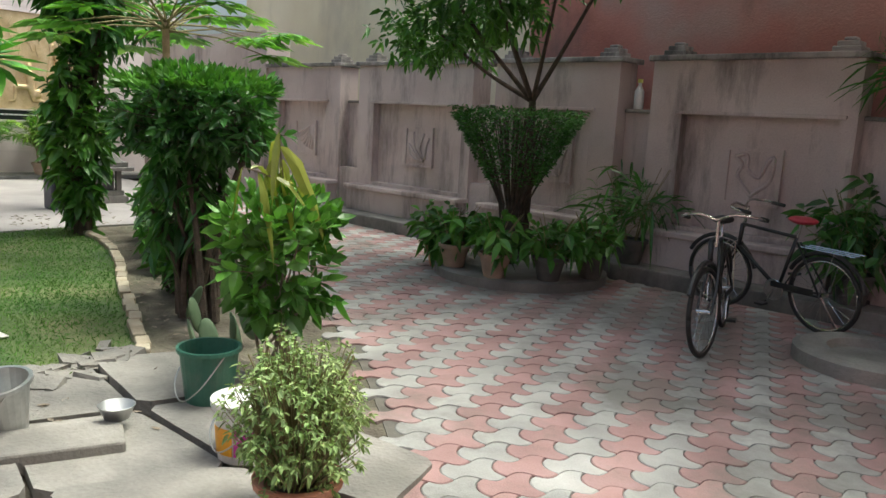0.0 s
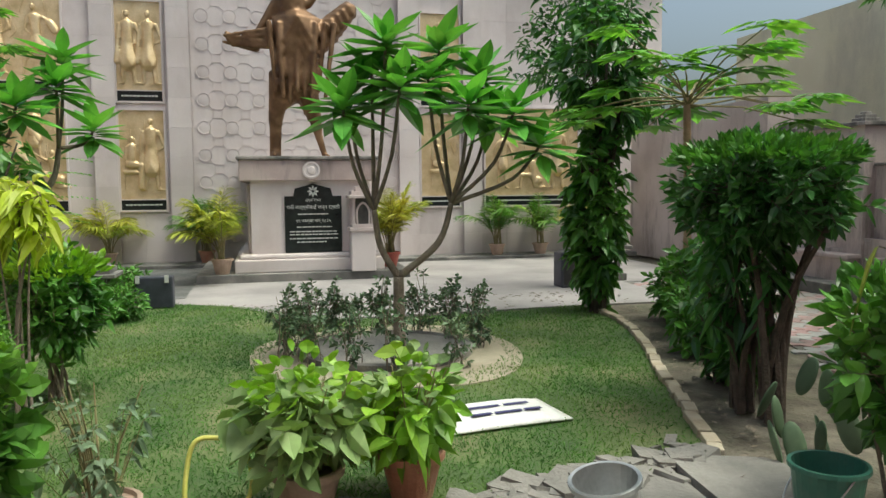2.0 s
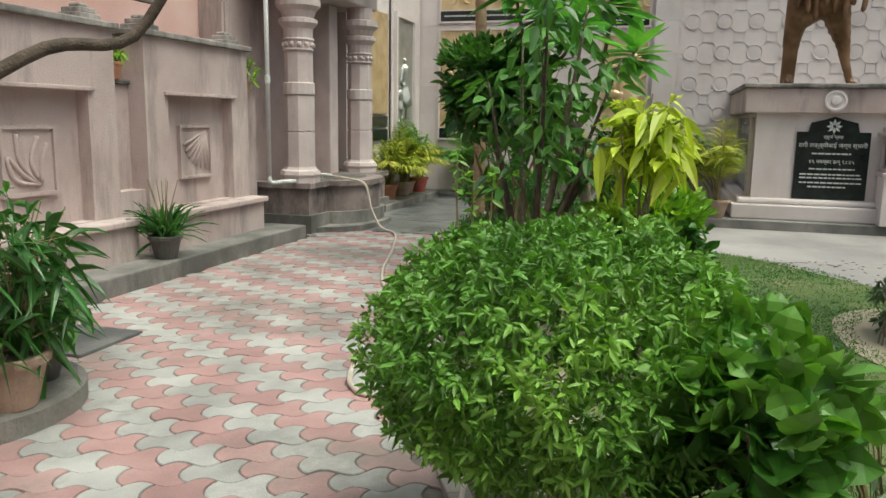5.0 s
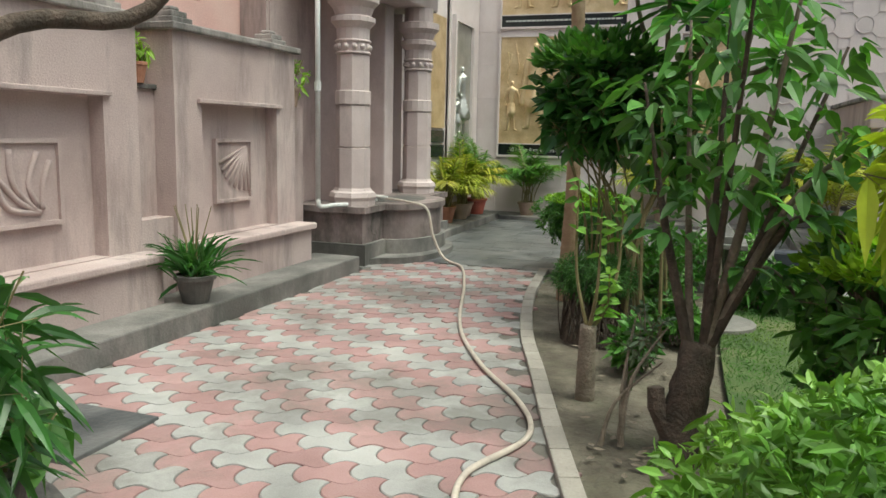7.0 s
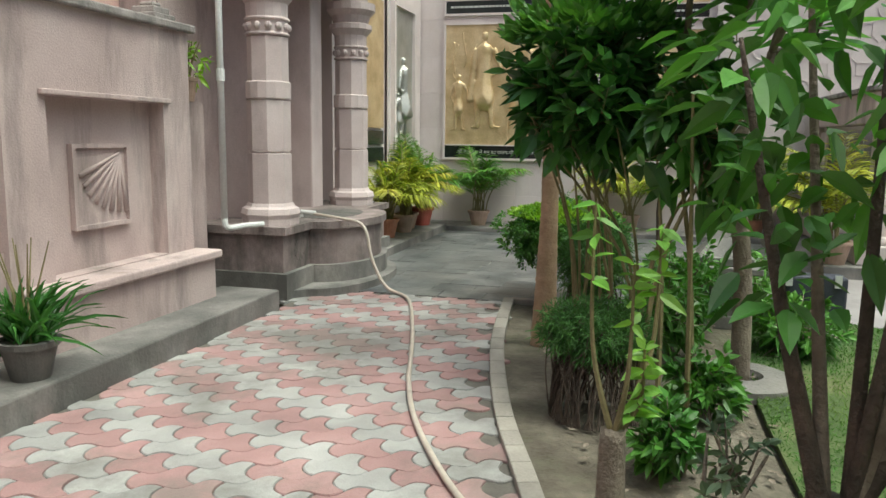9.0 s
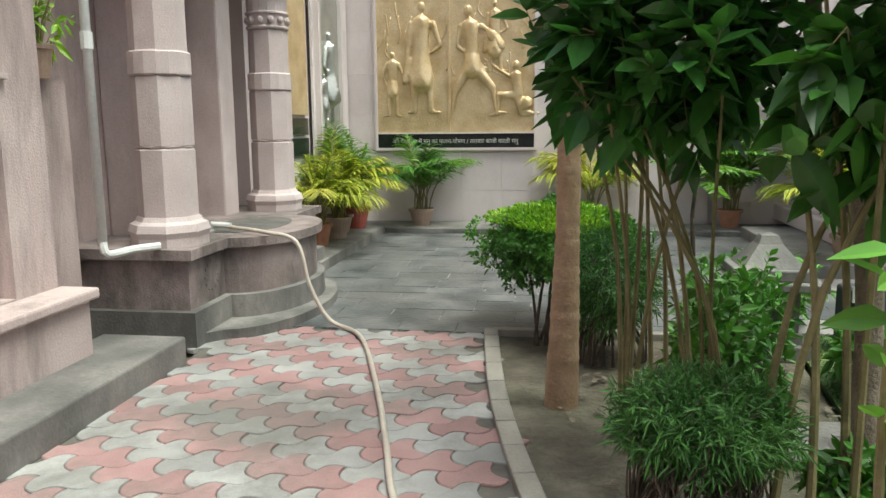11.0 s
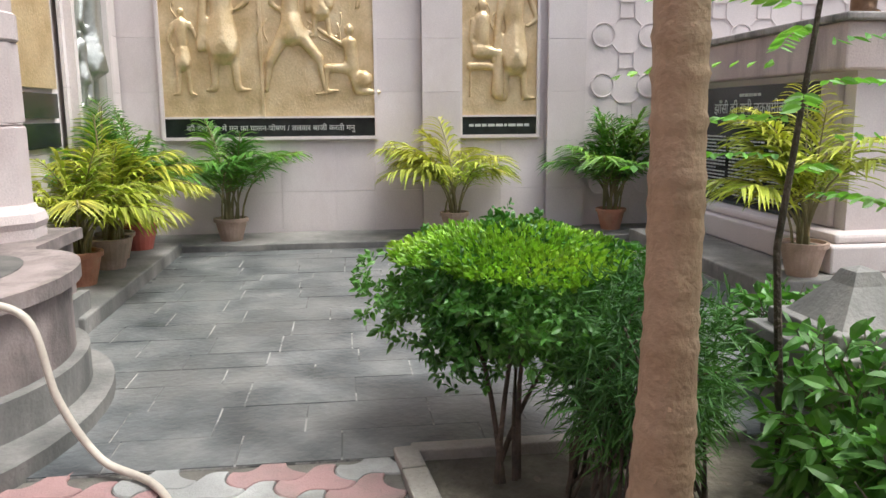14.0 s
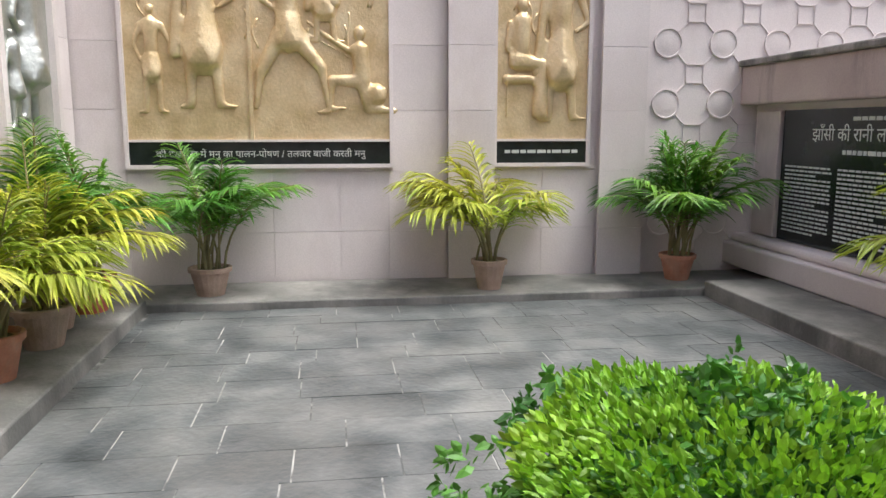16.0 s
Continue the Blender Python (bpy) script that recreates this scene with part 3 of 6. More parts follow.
# south wall of the monument court, past the porch
ws = thing("wall_court_south", "pink sandstone court wall with a silvered relief", "wall", kind="structure")
abox("wall_core", -18.06, -15.0, -7.4, -6.75, 0, 6.2, M_STONE, ws)
for xa, xb, y in ((-15.6, -15.1, -6.72), (-16.9, -15.6, -6.75), (-18.53, -16.9, -6.68)):
    for z0, z1 in zip(ZS, ZS[1:]):
        abox("slab", xa + 0.002, xb - 0.002, y, y + 0.03, z0 + 0.002, z1 - 0.002, M_STONE, ws)
abox("wall_end", -18.53, -18.06, -7.4, -6.7, 0, 6.2, M_STONE, ws)
wallbox("wall_court_north", -18.06, -13.2, 8.0, 8.5, 0, 3.0, M_PLASTER_N, "plain grey plaster wall closing the court")

# ledges round the court, slate topped
for nm, x0, x1, y0, y1, zt, lab in (("ledge_west", -18.53, -17.72, -6.7, 8.0, 0.07, "low slate ledge at the foot of the relief wall"), ("ledge_south", -17.72, -14.75, -6.7, -5.95, 0.11, "low slate ledge with potted palms")):
    tagged(abox(nm, x0, x1, y0, y1, -0.02, zt, M_LEDGE, None, 0.012), lab, "ledge", kind="structure")

# ---- porch with two columns and a basin
porch = thing("porch", "pink sandstone porch with two columns before a doorway", "porch", kind="structure")
abox("porch_back", -15.1, -11.75, -7.4, -6.95, 0, 6.0, M_PLASTER, porch)
abox("door_jamb", -14.35, -14.05, -6.95, -6.6, 0, 3.2, M_COL, porch, 0.02)
abox("door_jamb", -13.0, -12.75, -6.95, -6.6, 0, 3.2, M_COL, porch, 0.02)
abox("lintel", -15.0, -12.0, -6.95, -6.2, 3.2, 3.6, M_COL, porch, 0.03)
abox("cornice", -15.15, -11.85, -6.95, -5.95, 3.6, 3.85, M_COPING, porch, 0.03)
plq = abox("inscribed_plaque", -13.98, -13.05, -6.95, -6.90, 0.95, 3.1, M_PINKPLQ, porch, 0.008, "pink stone plaque with weathered lines of writing")
for k in range(22):
    bmw = bmesh.new()
    box(bmw, -13.9, -13.13 - 0.1 * (k % 3 == 1), -6.90, -6.896, 1.05 + k * 0.09, 1.075 + k * 0.09)
    part("writing_line", bmw, M_COL, plq)


def column(cx, cy):
    c = thing("column", "octagonal banded sandstone column with a carved capital", "column", group="porch columns", kind="structure", at=(cx, cy, 0.66))
    bm = bmesh.new()
    lathe(bm, [(0.26, 0), (0.26, 0.06), (0.275, 0.10), (0.26, 0.15), (0.225, 0.17), (0.21, 0.2)], 8, twist=0.5)
    part("base", bm, M_COL, c)
    for z0, z1, r in ((0.2, 0.66, 0.2), (0.68, 1.14, 0.198), (1.30, 1.7, 0.185)):
        part("drum", lathe(bmesh.new(), [(r, z0), (r, z1 - 0.012), (r - 0.012, z1), ], 8, twist=0.5), M_COL, c)
    for z0, z1, r in ((0.66, 0.68, 0.19), (1.14, 1.30, 0.205), (1.7, 1.73, 0.2), (1.83, 1.86, 0.205)):
        part("band", lathe(bmesh.new(), [(r - 0.01, z0), (r, z0 + 0.01), (r, z1 - 0.01), (r - 0.01, z1)], 16), M_COL, c)
    bm = lathe(bmesh.new(), [(0.18, 1.73), (0.185, 1.83)], 16)
    for k in range(12):
        a = 2 * math.pi * k / 12
        bmesh.ops.create_uvsphere(bm, u_segments=8, v_segments=6, radius=0.035, matrix=Matrix.Translation((0.185 * math.cos(a), 0.185 * math.sin(a), 1.78)))
    part("carved_band", bm, M_COL, c)
    part("capital", lathe(bmesh.new(), [(0.185, 1.86), (0.19, 1.98), (0.25, 2.05), (0.25, 2.1), (0.2, 2.12), (0.23, 2.2), (0.29, 2.26), (0.29, 2.34), (0.2, 2.36), (0.2, 2.54)], 16), M_COL, c)
    return c


column(-12.4, -6.28)
column(-14.62, -6.35)
bm = bmesh.new()
base_pts = [(-12.16, -6.95), (-12.16, -6.04), (-12.72, -6.04)]
BC, BRX, BRY = (-13.42, -6.04), 0.7, 0.43
base_pts += [(BC[0] + BRX * math.cos(a), BC[1] + BRY * math.sin(a)) for a in np.linspace(0.06, math.pi - 0.06, 18)]
base_pts += [(-14.2, -6.05), (-14.95, -6.05), (-14.95, -6.95)]


def grown(pts, d):
    cx = sum(p[0] for p in pts) / len(pts)
    cy = -6.6
    return [(p[0] + (0 if abs(p[0] - cx) < 0.01 else math.copysign(d, p[0] - cx) * min(1, abs(p[0] - cx))), p[1] + (d if p[1] > -6.5 else 0)) for p in pts]


basin = thing("stone_basin", "pink stone water basin with a curved front", "basin", kind="structure")
part("plinth", prism(bmesh.new(), grown(base_pts, 0.06), -0.02, 0.24), M_LEDGE, basin)
part("basin_wall", prism(bmesh.new(), base_pts, 0.24, 0.59), M_BASIN, basin)
part("rim", prism(bmesh.new(), grown(base_pts, 0.05), 0.59, 0.66), M_BASIN, basin)
# no hollow is cut: a flat dark oval lies on the rim instead
part("basin_oval", prism(bmesh.new(), [(-13.45 + 0.52 * math.cos(a), -6.12 + 0.30 * math.sin(a)) for a in np.linspace(0, 2 * math.pi, 28, endpoint=False)], 0.655, 0.664), M_DKPOT, basin, "flat dark oval on the rim in place of the basin's hollow")
bm = bmesh.new()
for a in np.linspace(0, 2 * math.pi, 12, endpoint=False):
    tube(bm, [(-12.5 + 0.03 * math.cos(a), -6.055, 0.42 + 0.03 * math.sin(a)), (-12.5 + 0.11 * math.cos(a), -6.05, 0.42 + 0.11 * math.sin(a))], [0.008, 0.018], 6)
part("carved_wheel", bm, M_BASIN, basin)
step = part("basin_step", prism(bmesh.new(), [(-12.2, -6.0)] + [(-13.3 + 0.98 * math.cos(a), -5.95 + 0.52 * math.sin(a)) for a in np.linspace(0.1, math.pi - 0.1, 16)] + [(-14.6, -6.0)], -0.02, 0.07), M_LEDGE)
tagged(step, "dark curved stone step before the basin", "step", kind="structure")

# ---- monument
mon = thing("monument_pedestal", "pink stone monument pedestal with black granite plaques", "pedestal", kind="structure")
PX0, PX1, PY0, PY1 = W_X - 0.01, -15.36, -0.42, 1.72
abox("pedestal_body", PX0, PX1, -0.36, 1.66, 0.3, 1.68, M_STONE, mon)
abox("pedestal_top", PX0, PX1 + 0.1, PY0 - 0.12, PY1 + 0.08, 1.68, 2.04, M_PLASTER, mon, 0.02)
abox("top_edge", PX0, PX1 + 0.14, PY0 - 0.16, PY1 + 0.12, 2.04, 2.1, M_COPING, mon, 0.015)
abox("lower_moulding", PX0, PX1 + 0.18, PY0 - 0.14, PY1 + 0.1, 0.36, 0.44, M_STONE, mon, 0.03)
abox("plinth", PX0, PX1 + 0.26, PY0 - 0.22, PY1 + 0.16, 0.14, 0.36, M_STONE, mon, 0.02)
abox("plinth_step", -17.7, PX1 + 0.42, -1.25, 2.3, -0.02, 0.14, M_LEDGE, mon, 0.012)
bm = bmesh.new()
pts = [(0.2, 0.45), (1.17, 0.45), (1.17, 1.42), (1.02, 1.42), (0.99, 1.55), (0.8, 1.6), (0.685, 1.64), (0.57, 1.6), (0.38, 1.55), (0.35, 1.42), (0.2, 1.42)]
fr = [bm.verts.new((PX1 + 0.035, y, z)) for y, z in pts]
bk = [bm.verts.new((PX1, y, z)) for y, z in pts]
bm.faces.new(fr)
for i in range(len(pts)):
    bm.faces.new((bk[i], bk[(i + 1) % len(pts)], fr[(i + 1) % len(pts)], fr[i]))
bmesh.ops.recalc_face_normals(bm, faces=bm.faces)
fplq = part("front_plaque", bm, M_BLACK, mon, "black granite plaque with white lettering and a lotus")
bm = bmesh.new()
for k in range(8):
    a = 2 * math.pi * k / 8
    tube(bm, [(PX1 + 0.036, 0.685 + 0.02 * math.cos(a), 1.5 + 0.02 * math.sin(a)), (PX1 + 0.038, 0.685 + 0.06 * math.cos(a), 1.5 + 0.06 * math.sin(a)), (PX1 + 0.036, 0.685 + 0.1 * math.cos(a), 1.5 + 0.1 * math.sin(a))], [0.006, 0.022, 0.004], 6)
part("lotus", bm, M_LETTER, fplq)
medal = part("medallion", lathe(bmesh.new(), [(0.15, 0), (0.15, 0.02), (0.12, 0.025), (0.11, 0.012), (0.07, 0.012), (0.06, 0.03), (0.0001, 0.035)], 24), M_STONE, mon)
medal.matrix_basis = pose(PX1 + 0.1, 0.66, 1.86, 0, 90, 0)
splq = abox("side_plaque", -18.05, -15.75, -0.385, -0.36, 0.45, 1.62, M_BLACK, mon, 0.0, "black granite plaque with three columns of white writing")
abox("side_frame", -18.45, -18.07, -0.42, -0.36, 0.45, 1.62, M_COL, mon, 0.015)
abox("side_frame", -15.73, -15.5, -0.42, -0.36, 0.45, 1.62, M_COL, mon, 0.015)


def writing(txt, size, m, material, parent, name="lettering"):
    cu = bpy.data.curves.new(name, "FONT")
    cu.body, cu.size, cu.align_x, cu.extrude = txt, size, "CENTER", 0.001
    tmp = new("tmp", cu)
    me = bpy.data.meshes.new_from_object(tmp.evaluated_get(bpy.context.evaluated_depsgraph_get()))
    bpy.data.objects.remove(tmp)
    me.materials.clear()
    me.materials.append(material)
    ob = new(name, me)
    ob.parent = parent
    ob.matrix_basis = m
    return ob


def bars(parent, material, rows, to, name="writing_line"):
    """Lines of unreadable writing: rows of (u, v, width, height), split into word bars."""
    for u, v, wd, h in rows:
        bm = bmesh.new()
        x = u
        while x < u + wd - 0.01:
            ln = min(rng.uniform(0.03, 0.09), u + wd - x)
            to(bm, x, x + ln, v, v + h)
            x += ln + 0.014
        part(name, bm, material, parent)


def to_front(bm, u0, u1, v0, v1):
    box(bm, PX1 + 0.034, PX1 + 0.038, u0, u1, v0, v1)


def to_side(bm, u0, u1, v0, v1):
    box(bm, u0, u1, -0.388, -0.384, v0, v1)


writing("रानी लक्ष्मीबाई जन्म स्थली", 0.085, pose(PX1 + 0.037, 0.685, 1.20, 90, 0, 90), M_LETTER, fplq)
writing("स्मृति स्थल", 0.06, pose(PX1 + 0.037, 0.685, 1.33, 90, 0, 90), M_LETTER, fplq)
writing("१९ नवम्बर सन् १८३५", 0.075, pose(PX1 + 0.037, 0.685, 0.97, 90, 0, 90), M_LETTER, fplq)
bars(fplq, M_LETTER, [(0.42, 1.1, 0.53, 0.02), (0.4, 0.88, 0.6, 0.018), (0.28, 0.8, 0.82, 0.02), (0.28, 0.75, 0.82, 0.02), (0.28, 0.68, 0.82, 0.02), (0.4, 0.62, 0.5, 0.02)], to_front)
writing("झाँसी की रानी लक्ष्मीबाई", 0.15, pose(-16.9, -0.387, 1.36, 90, 0, 0), M_LETTER, splq)
bars(splq, M_LETTER, [(-17.1, 1.52, 0.4, 0.03), (-17.2, 1.25, 0.6, 0.035)], to_side)
bars(splq, M_LETTER, [(-17.98 + 0.74 * c, 0.54 + 0.036 * r, 0.66 - (0.2 if (r + c) % 7 == 0 else 0), 0.016) for c in range(3) for r in range(17 if c < 2 else 14)], to_side)


# ---- slate floor of the court, laid in courses
def slate_floor():
    f = tagged(part("floor_court", prism(bmesh.new(), [(-17.72, -5.95), (-12.72, -5.95), (-12.72, -2.3), (-13.32, -2.3), (-13.32, -1.26), (-17.72, -1.26)], -0.05, -0.004), M_MORTAR), "grey slate paving of the monument court", "floor", kind="structure")
    r2 = random.Random(3)
    x = -17.72
    row = 0
    while x < -12.75:
        h = min(r2.choice((0.26, 0.3, 0.34)), -12.72 - x)
        y = -5.95 + (0.25 if row % 2 else 0.0) - 0.5
        while y < -1.3:
            w = r2.uniform(0.4, 0.62)
            a, b = max(y, -5.95), min(y + w, -1.26 if x + h < -13.3 else -2.3)
            if b - a > 0.05 and not (x > -12.95 and b > -4.1):
                abox("slate_slab", x + 0.002, x + h - 0.002, a + 0.0045, b - 0.0045, -0.012, r2.uniform(-0.0015, 0.002), M_SLATE, f)
            y += w
        x += h
        row += 1


# ---- interlocking bone-shaped pavers
def unit2(deg):
    return Vector((math.cos(radians(deg)), math.sin(radians(deg))))


PL, PH, PA, PB = 0.25, 0.173, 0.033, 0.042


def fish_outline():
    """Block with a rounded narrow head and a wide notched tail; rows shifted by half a length lock."""
    g, n = 0.0025, 9
    half = lambda u: PH / 2 + PA * math.sin(2 * math.pi * u / PL) - g
    us = [-PL / 2 + 0.004 + (PL - 0.008) * k / n for k in range(n + 1)]
    end = lambda v, x: x - PB * (1 - abs(2 * v / PH) ** 2.2)
    vs = [PH / 2 * q for q in (0.72, 0.42, 0.14, -0.14, -0.42, -0.72)]
    return [(u, -half(u)) for u in us] + [(end(v, PL / 2 - 0.0025), v) for v in vs[::-1]] + [(u, half(u)) for u in us[::-1]] + [(end(v, -PL / 2 + 0.0025), v) for v in vs]


OUT = fish_outline()


def inside(poly, x, y):
    c = False
    for (x0, y0), (x1, y1) in zip(poly, poly[1:] + poly[:1]):
        if (y0 > y) != (y1 > y) and x < (x1 - x0) * (y - y0) / (y1 - y0) + x0:
            c = not c
    return c


def paving(name, poly, ea, eb, shift, label, singles):
    base = part(name, prism(bmesh.new(), poly, -0.05, -0.012), M_JOINT)
    tagged(base, label, "paving", kind="structure")
    me = {}
    for nm, m in (("pink", M_PINKP), ("grey", M_GREYP)):
        ob = part("paver", paver_bm(), m)
        me[nm] = ob.data
        bpy.data.objects.remove(ob)
    xs, ys = [p[0] for p in poly], [p[1] for p in poly]
    cx, cy = sum(xs) / len(xs), sum(ys) / len(ys)
    r2 = random.Random(5)
    field = {"pink": ([], []), "grey": ([], [])}
    ang = math.atan2(ea.y, ea.x)
    for j in range(-80, 81):
        for i in range(-110, 111):
            c = Vector((cx, cy)) + ea * (PL * (i + 0.5 * shift * j)) + eb * (PH * j)
            if not inside(poly, c.x, c.y):
                continue
            col = "pink" if i % 2 else "grey"
            if singles(c.x, c.y):
                ob = new("paver", me[col])
                ob.parent = base
                ob.matrix_basis = pose(c.x, c.y, r2.uniform(-0.003, 0.003), r2.uniform(-0.5, 0.5), r2.uniform(-0.5, 0.5), math.degrees(ang))
            else:
                V, F = field[col]
                o = len(V)
                ca, sa = math.cos(ang), math.sin(ang)
                dz, tx, ty = r2.uniform(-0.003, 0.003), r2.uniform(-0.012, 0.012), r2.uniform(-0.012, 0.012)
                n = len(OUT)
                for sc, z in ((1.0, -0.03), (1.0, -0.005), (0.965, 0.0)):
                    for u, v in OUT:
                        V.append((c.x + sc * (u * ca - v * sa), c.y + sc * (u * sa + v * ca), z + dz + u * tx + v * ty))
                for k in range(n):
                    k2 = (k + 1) % n
                    F.append((o + k, o + k2, o + n + k2, o + n + k))
                    F.append((o + n + k, o + n + k2, o + 2 * n + k2, o + 2 * n + k))
                F.append(tuple(range(o + 2 * n, o + 3 * n)))
    for nm, m in (("pink", M_PINKI), ("grey", M_GREYI)):
        if field[nm][0]:
            ob = raw("paver_field", field[nm][0], field[nm][1], m, base)
            tagged(ob, kind="stuff")


def paver_bm():
    bm = bmesh.new()
    rings = [[bm.verts.new((u * sc, v * sc, z)) for u, v in OUT] for sc, z in ((1.0, -0.03), (1.0, -0.005), (0.965, 0.0))]
    n = len(OUT)
    for a, b in zip(rings, rings[1:]):
        for k in range(n):
            bm.faces.new((a[k], a[(k + 1) % n], b[(k + 1) % n], b[k]))
    bm.faces.new(rings[-1])
    return bm


# ---- plants and pots
def pot_profile(r, h, rim=True):
    p = [(r * 0.66, 0), (r * 0.95, h * 0.82)]
    if rim:
        p += [(r * 1.06, h * 0.84), (r * 1.08, h * 0.98), (r * 1.03, h), (r * 0.93, h), (r * 0.9, h * 0.9), (0.001, h * 0.88)]
    else:
        p += [(r, h), (r * 0.93, h), (r * 0.9, h * 0.9), (0.001, h * 0.88)]
    return p


def pot(parent, c, r, h, m, label=""):
    part("pot", lathe(bmesh.new(), pot_profile(r, h), 20, c), m, parent, label, smooth=False)
    part("potting_soil", lathe(bmesh.new(), [(r * 0.9, h * 0.885), (r * 0.5, h * 0.91), (0.001, h * 0.92)], 14, c), M_SOIL, parent)


def palm(c, h, n, m, pot_r, pot_h, pot_m, label, group="potted palms", seed=1, spread=0.75):
    t = thing("potted_palm", label, "potted palm", group=group)
    pot(t, c, pot_r, pot_h, pot_m)
    r2 = np.random.default_rng(seed)
    stems = bmesh.new()
    P, D, Ls = [], [], []
    zb = c[2] + pot_h * 0.9
    for k in range(n):
        a = r2.uniform(0, 2 * math.pi)
        ln = h * r2.uniform(0.8, 1.25)
        lean = r2.uniform(0.15, 1.0) * spread
        b = np.array([c[0] + r2.normal(0, pot_r * 0.25), c[1] + r2.normal(0, pot_r * 0.25), zb])
        pts = []
        for q in np.linspace(0, 1, 9):
            out = lean * ln * q ** 1.6
            zz = ln * (q - 0.72 * lean * q ** 2.4)
            pts.append(b + np.array([math.cos(a) * out, math.sin(a) * out, zz]))
        tube(stems, pts, [0.010 * (1 - 0.8 * q) + 0.002 for q in np.linspace(0, 1, 9)], 5)
        pts = np.array(pts)
        for q in np.linspace(0.32, 1.0, 22):
            f = q * 8
            i = min(int(f), 7)
            p = pts[i] * (1 - f + i) + pts[i + 1] * (f - i)
            tg = pts[i + 1] - pts[i]
            tg = tg / np.linalg.norm(tg)
            sd = np.cross(tg, [0, 0, 1.0])
            sd = sd / (np.linalg.norm(sd) + 1e-6)
            for s in (-1, 1):
                P.append(p)
                D.append(sd * s * 0.85 + tg * (0.55 + 0.5 * q) + np.array([0, 0, 0.1]) + r2.normal(0, 0.12, 3))
                Ls.append(h * 0.38 * math.sin(math.pi * (0.18 + 0.74 * (q - 0.32) / 0.68)) ** 0.7)
    part("stem_clump", stems, M_STEM, t)
    Ls = np.array(Ls)
    leaves("crown", np.array(P), np.array(D), Ls, Ls * 0.075 + 0.006, m, t, droop=0.5, flat=0.9)
    return t


def shrub(name, label, cat, c, r, n, L, W, lm, stems, group="", shell=0.5, droop=0.25, rough=0.12, stem_m=None, base=None, stem_r=0.012, extra=None, flat=0.5, outward=1.0, spread=0.35):
    """A shrub with a leafy crown round c and stems rising from its base."""
    t = thing(name, label, cat, group=group)
    bx, by, bz = base if base else (c[0], c[1], 0)
    bm = bmesh.new()
    for k in range(stems):
        a = rng.uniform(0, 2 * math.pi)
        e = np.array(c) + np.array(r) * unit(rng.normal(0, 1, (1, 3)))[0] * 0.8
        b = np.array([bx + spread * 0.2 * math.cos(a), by + spread * 0.2 * math.sin(a), bz])
        m1 = b * 0.5 + e * 0.5 + np.array([0, 0, 0.1 * r[2]]) + rng.normal(0, 0.04, 3)
        m1[:2] = m1[:2] * 0.5 + b[:2] * 0.5
        tube(bm, smooth_line([b, m1, e], 4), np.linspace(stem_r, stem_r * 0.35, 9), 6)
    part("stem_clump" if stems > 1 else "trunk", bm, stem_m or M_BARK, t)
    P, D, T, S = tufts(c, r, n, L, shell, rough, outward=outward)
    if n < 3200:
        twigs(T, S, c, L, stem_m or M_BARK, t)
    ll = L * rng.uniform(0.6, 1.3, len(P))
    leaves("crown", P, D, ll, ll * W, lm, t, droop=droop, flat=flat)
    if extra:
        P, d = blob((c[0], c[1], c[2] + r[2] * 0.55), (r[0] * 0.92, r[1] * 0.92, r[2] * 0.5), n // 3, 0.8, 0.0)
        ll = L * rng.uniform(0.6, 1.0, len(P))
        leaves("new_growth", P, d + np.array([0, 0, 0.6]) + rng.normal(0, 0.4, d.shape), ll, ll * W, extra, t, droop=0.1, flat=flat)
    return t


# ---- kerb and edging stones
def edging(name, line, step, w, h, m, piece, label, jitter=0.0):
    e = thing(name, label, "edging", kind="structure")
    bmk = bmesh.new()
    box(bmk, -step / 2 + 0.004, step / 2 - 0.004, -w / 2, w / 2, -0.05, h, 0.008)
    first = part(piece, bmk, m)
    me = first.data
    bpy.data.objects.remove(first)
    acc, prev = 0.0, line[0]
    r2 = random.Random(9)
    for p in line[1:]:
        d = p - prev
        n = max(1, round(d.length / step))
        for k in range(n):
            q = prev + d * ((k + 0.5) / n)
            ob = new(piece, me)
            ob.parent = e
            sc = d.length / n / step
            ob.matrix_basis = pose(q.x + r2.uniform(-jitter, jitter), q.y + r2.uniform(-jitter, jitter), r2.uniform(-jitter, jitter) * 0.6, r2.uniform(-1, 1) * jitter * 200, 0, math.degrees(math.atan2(d.y, d.x)) + r2.uniform(-1, 1) * jitter * 300) @ Matrix.Diagonal((sc, 1, 1, 1))
        prev = p
    return e


kerb_line = [Vector((p.x, p.y + 0.05, 0)) for p in KERB if p.x < -4.0]
edging("path_kerb", kerb_line, 0.36, 0.1, 0.03, M_KERB, "kerb_stone", "grey stone kerb along the paved path")
edging("lawn_edging_north", LAWN_N, 0.21, 0.09, 0.05, M_BRICK, "brick", "row of old bricks edging the lawn", 0.012)
edging("lawn_edging_south", LAWN_S[:16], 0.21, 0.09, 0.05, M_BRICK, "brick", "row of old bricks edging the lawn", 0.012)
edging("bed_edging", [Vector((-12.74, -4.05, 0)), Vector((-12.74, -2.6, 0))], 0.36, 0.08, 0.03, M_KERB, "kerb_stone", "grey stone kerb at the end of the planting bed")


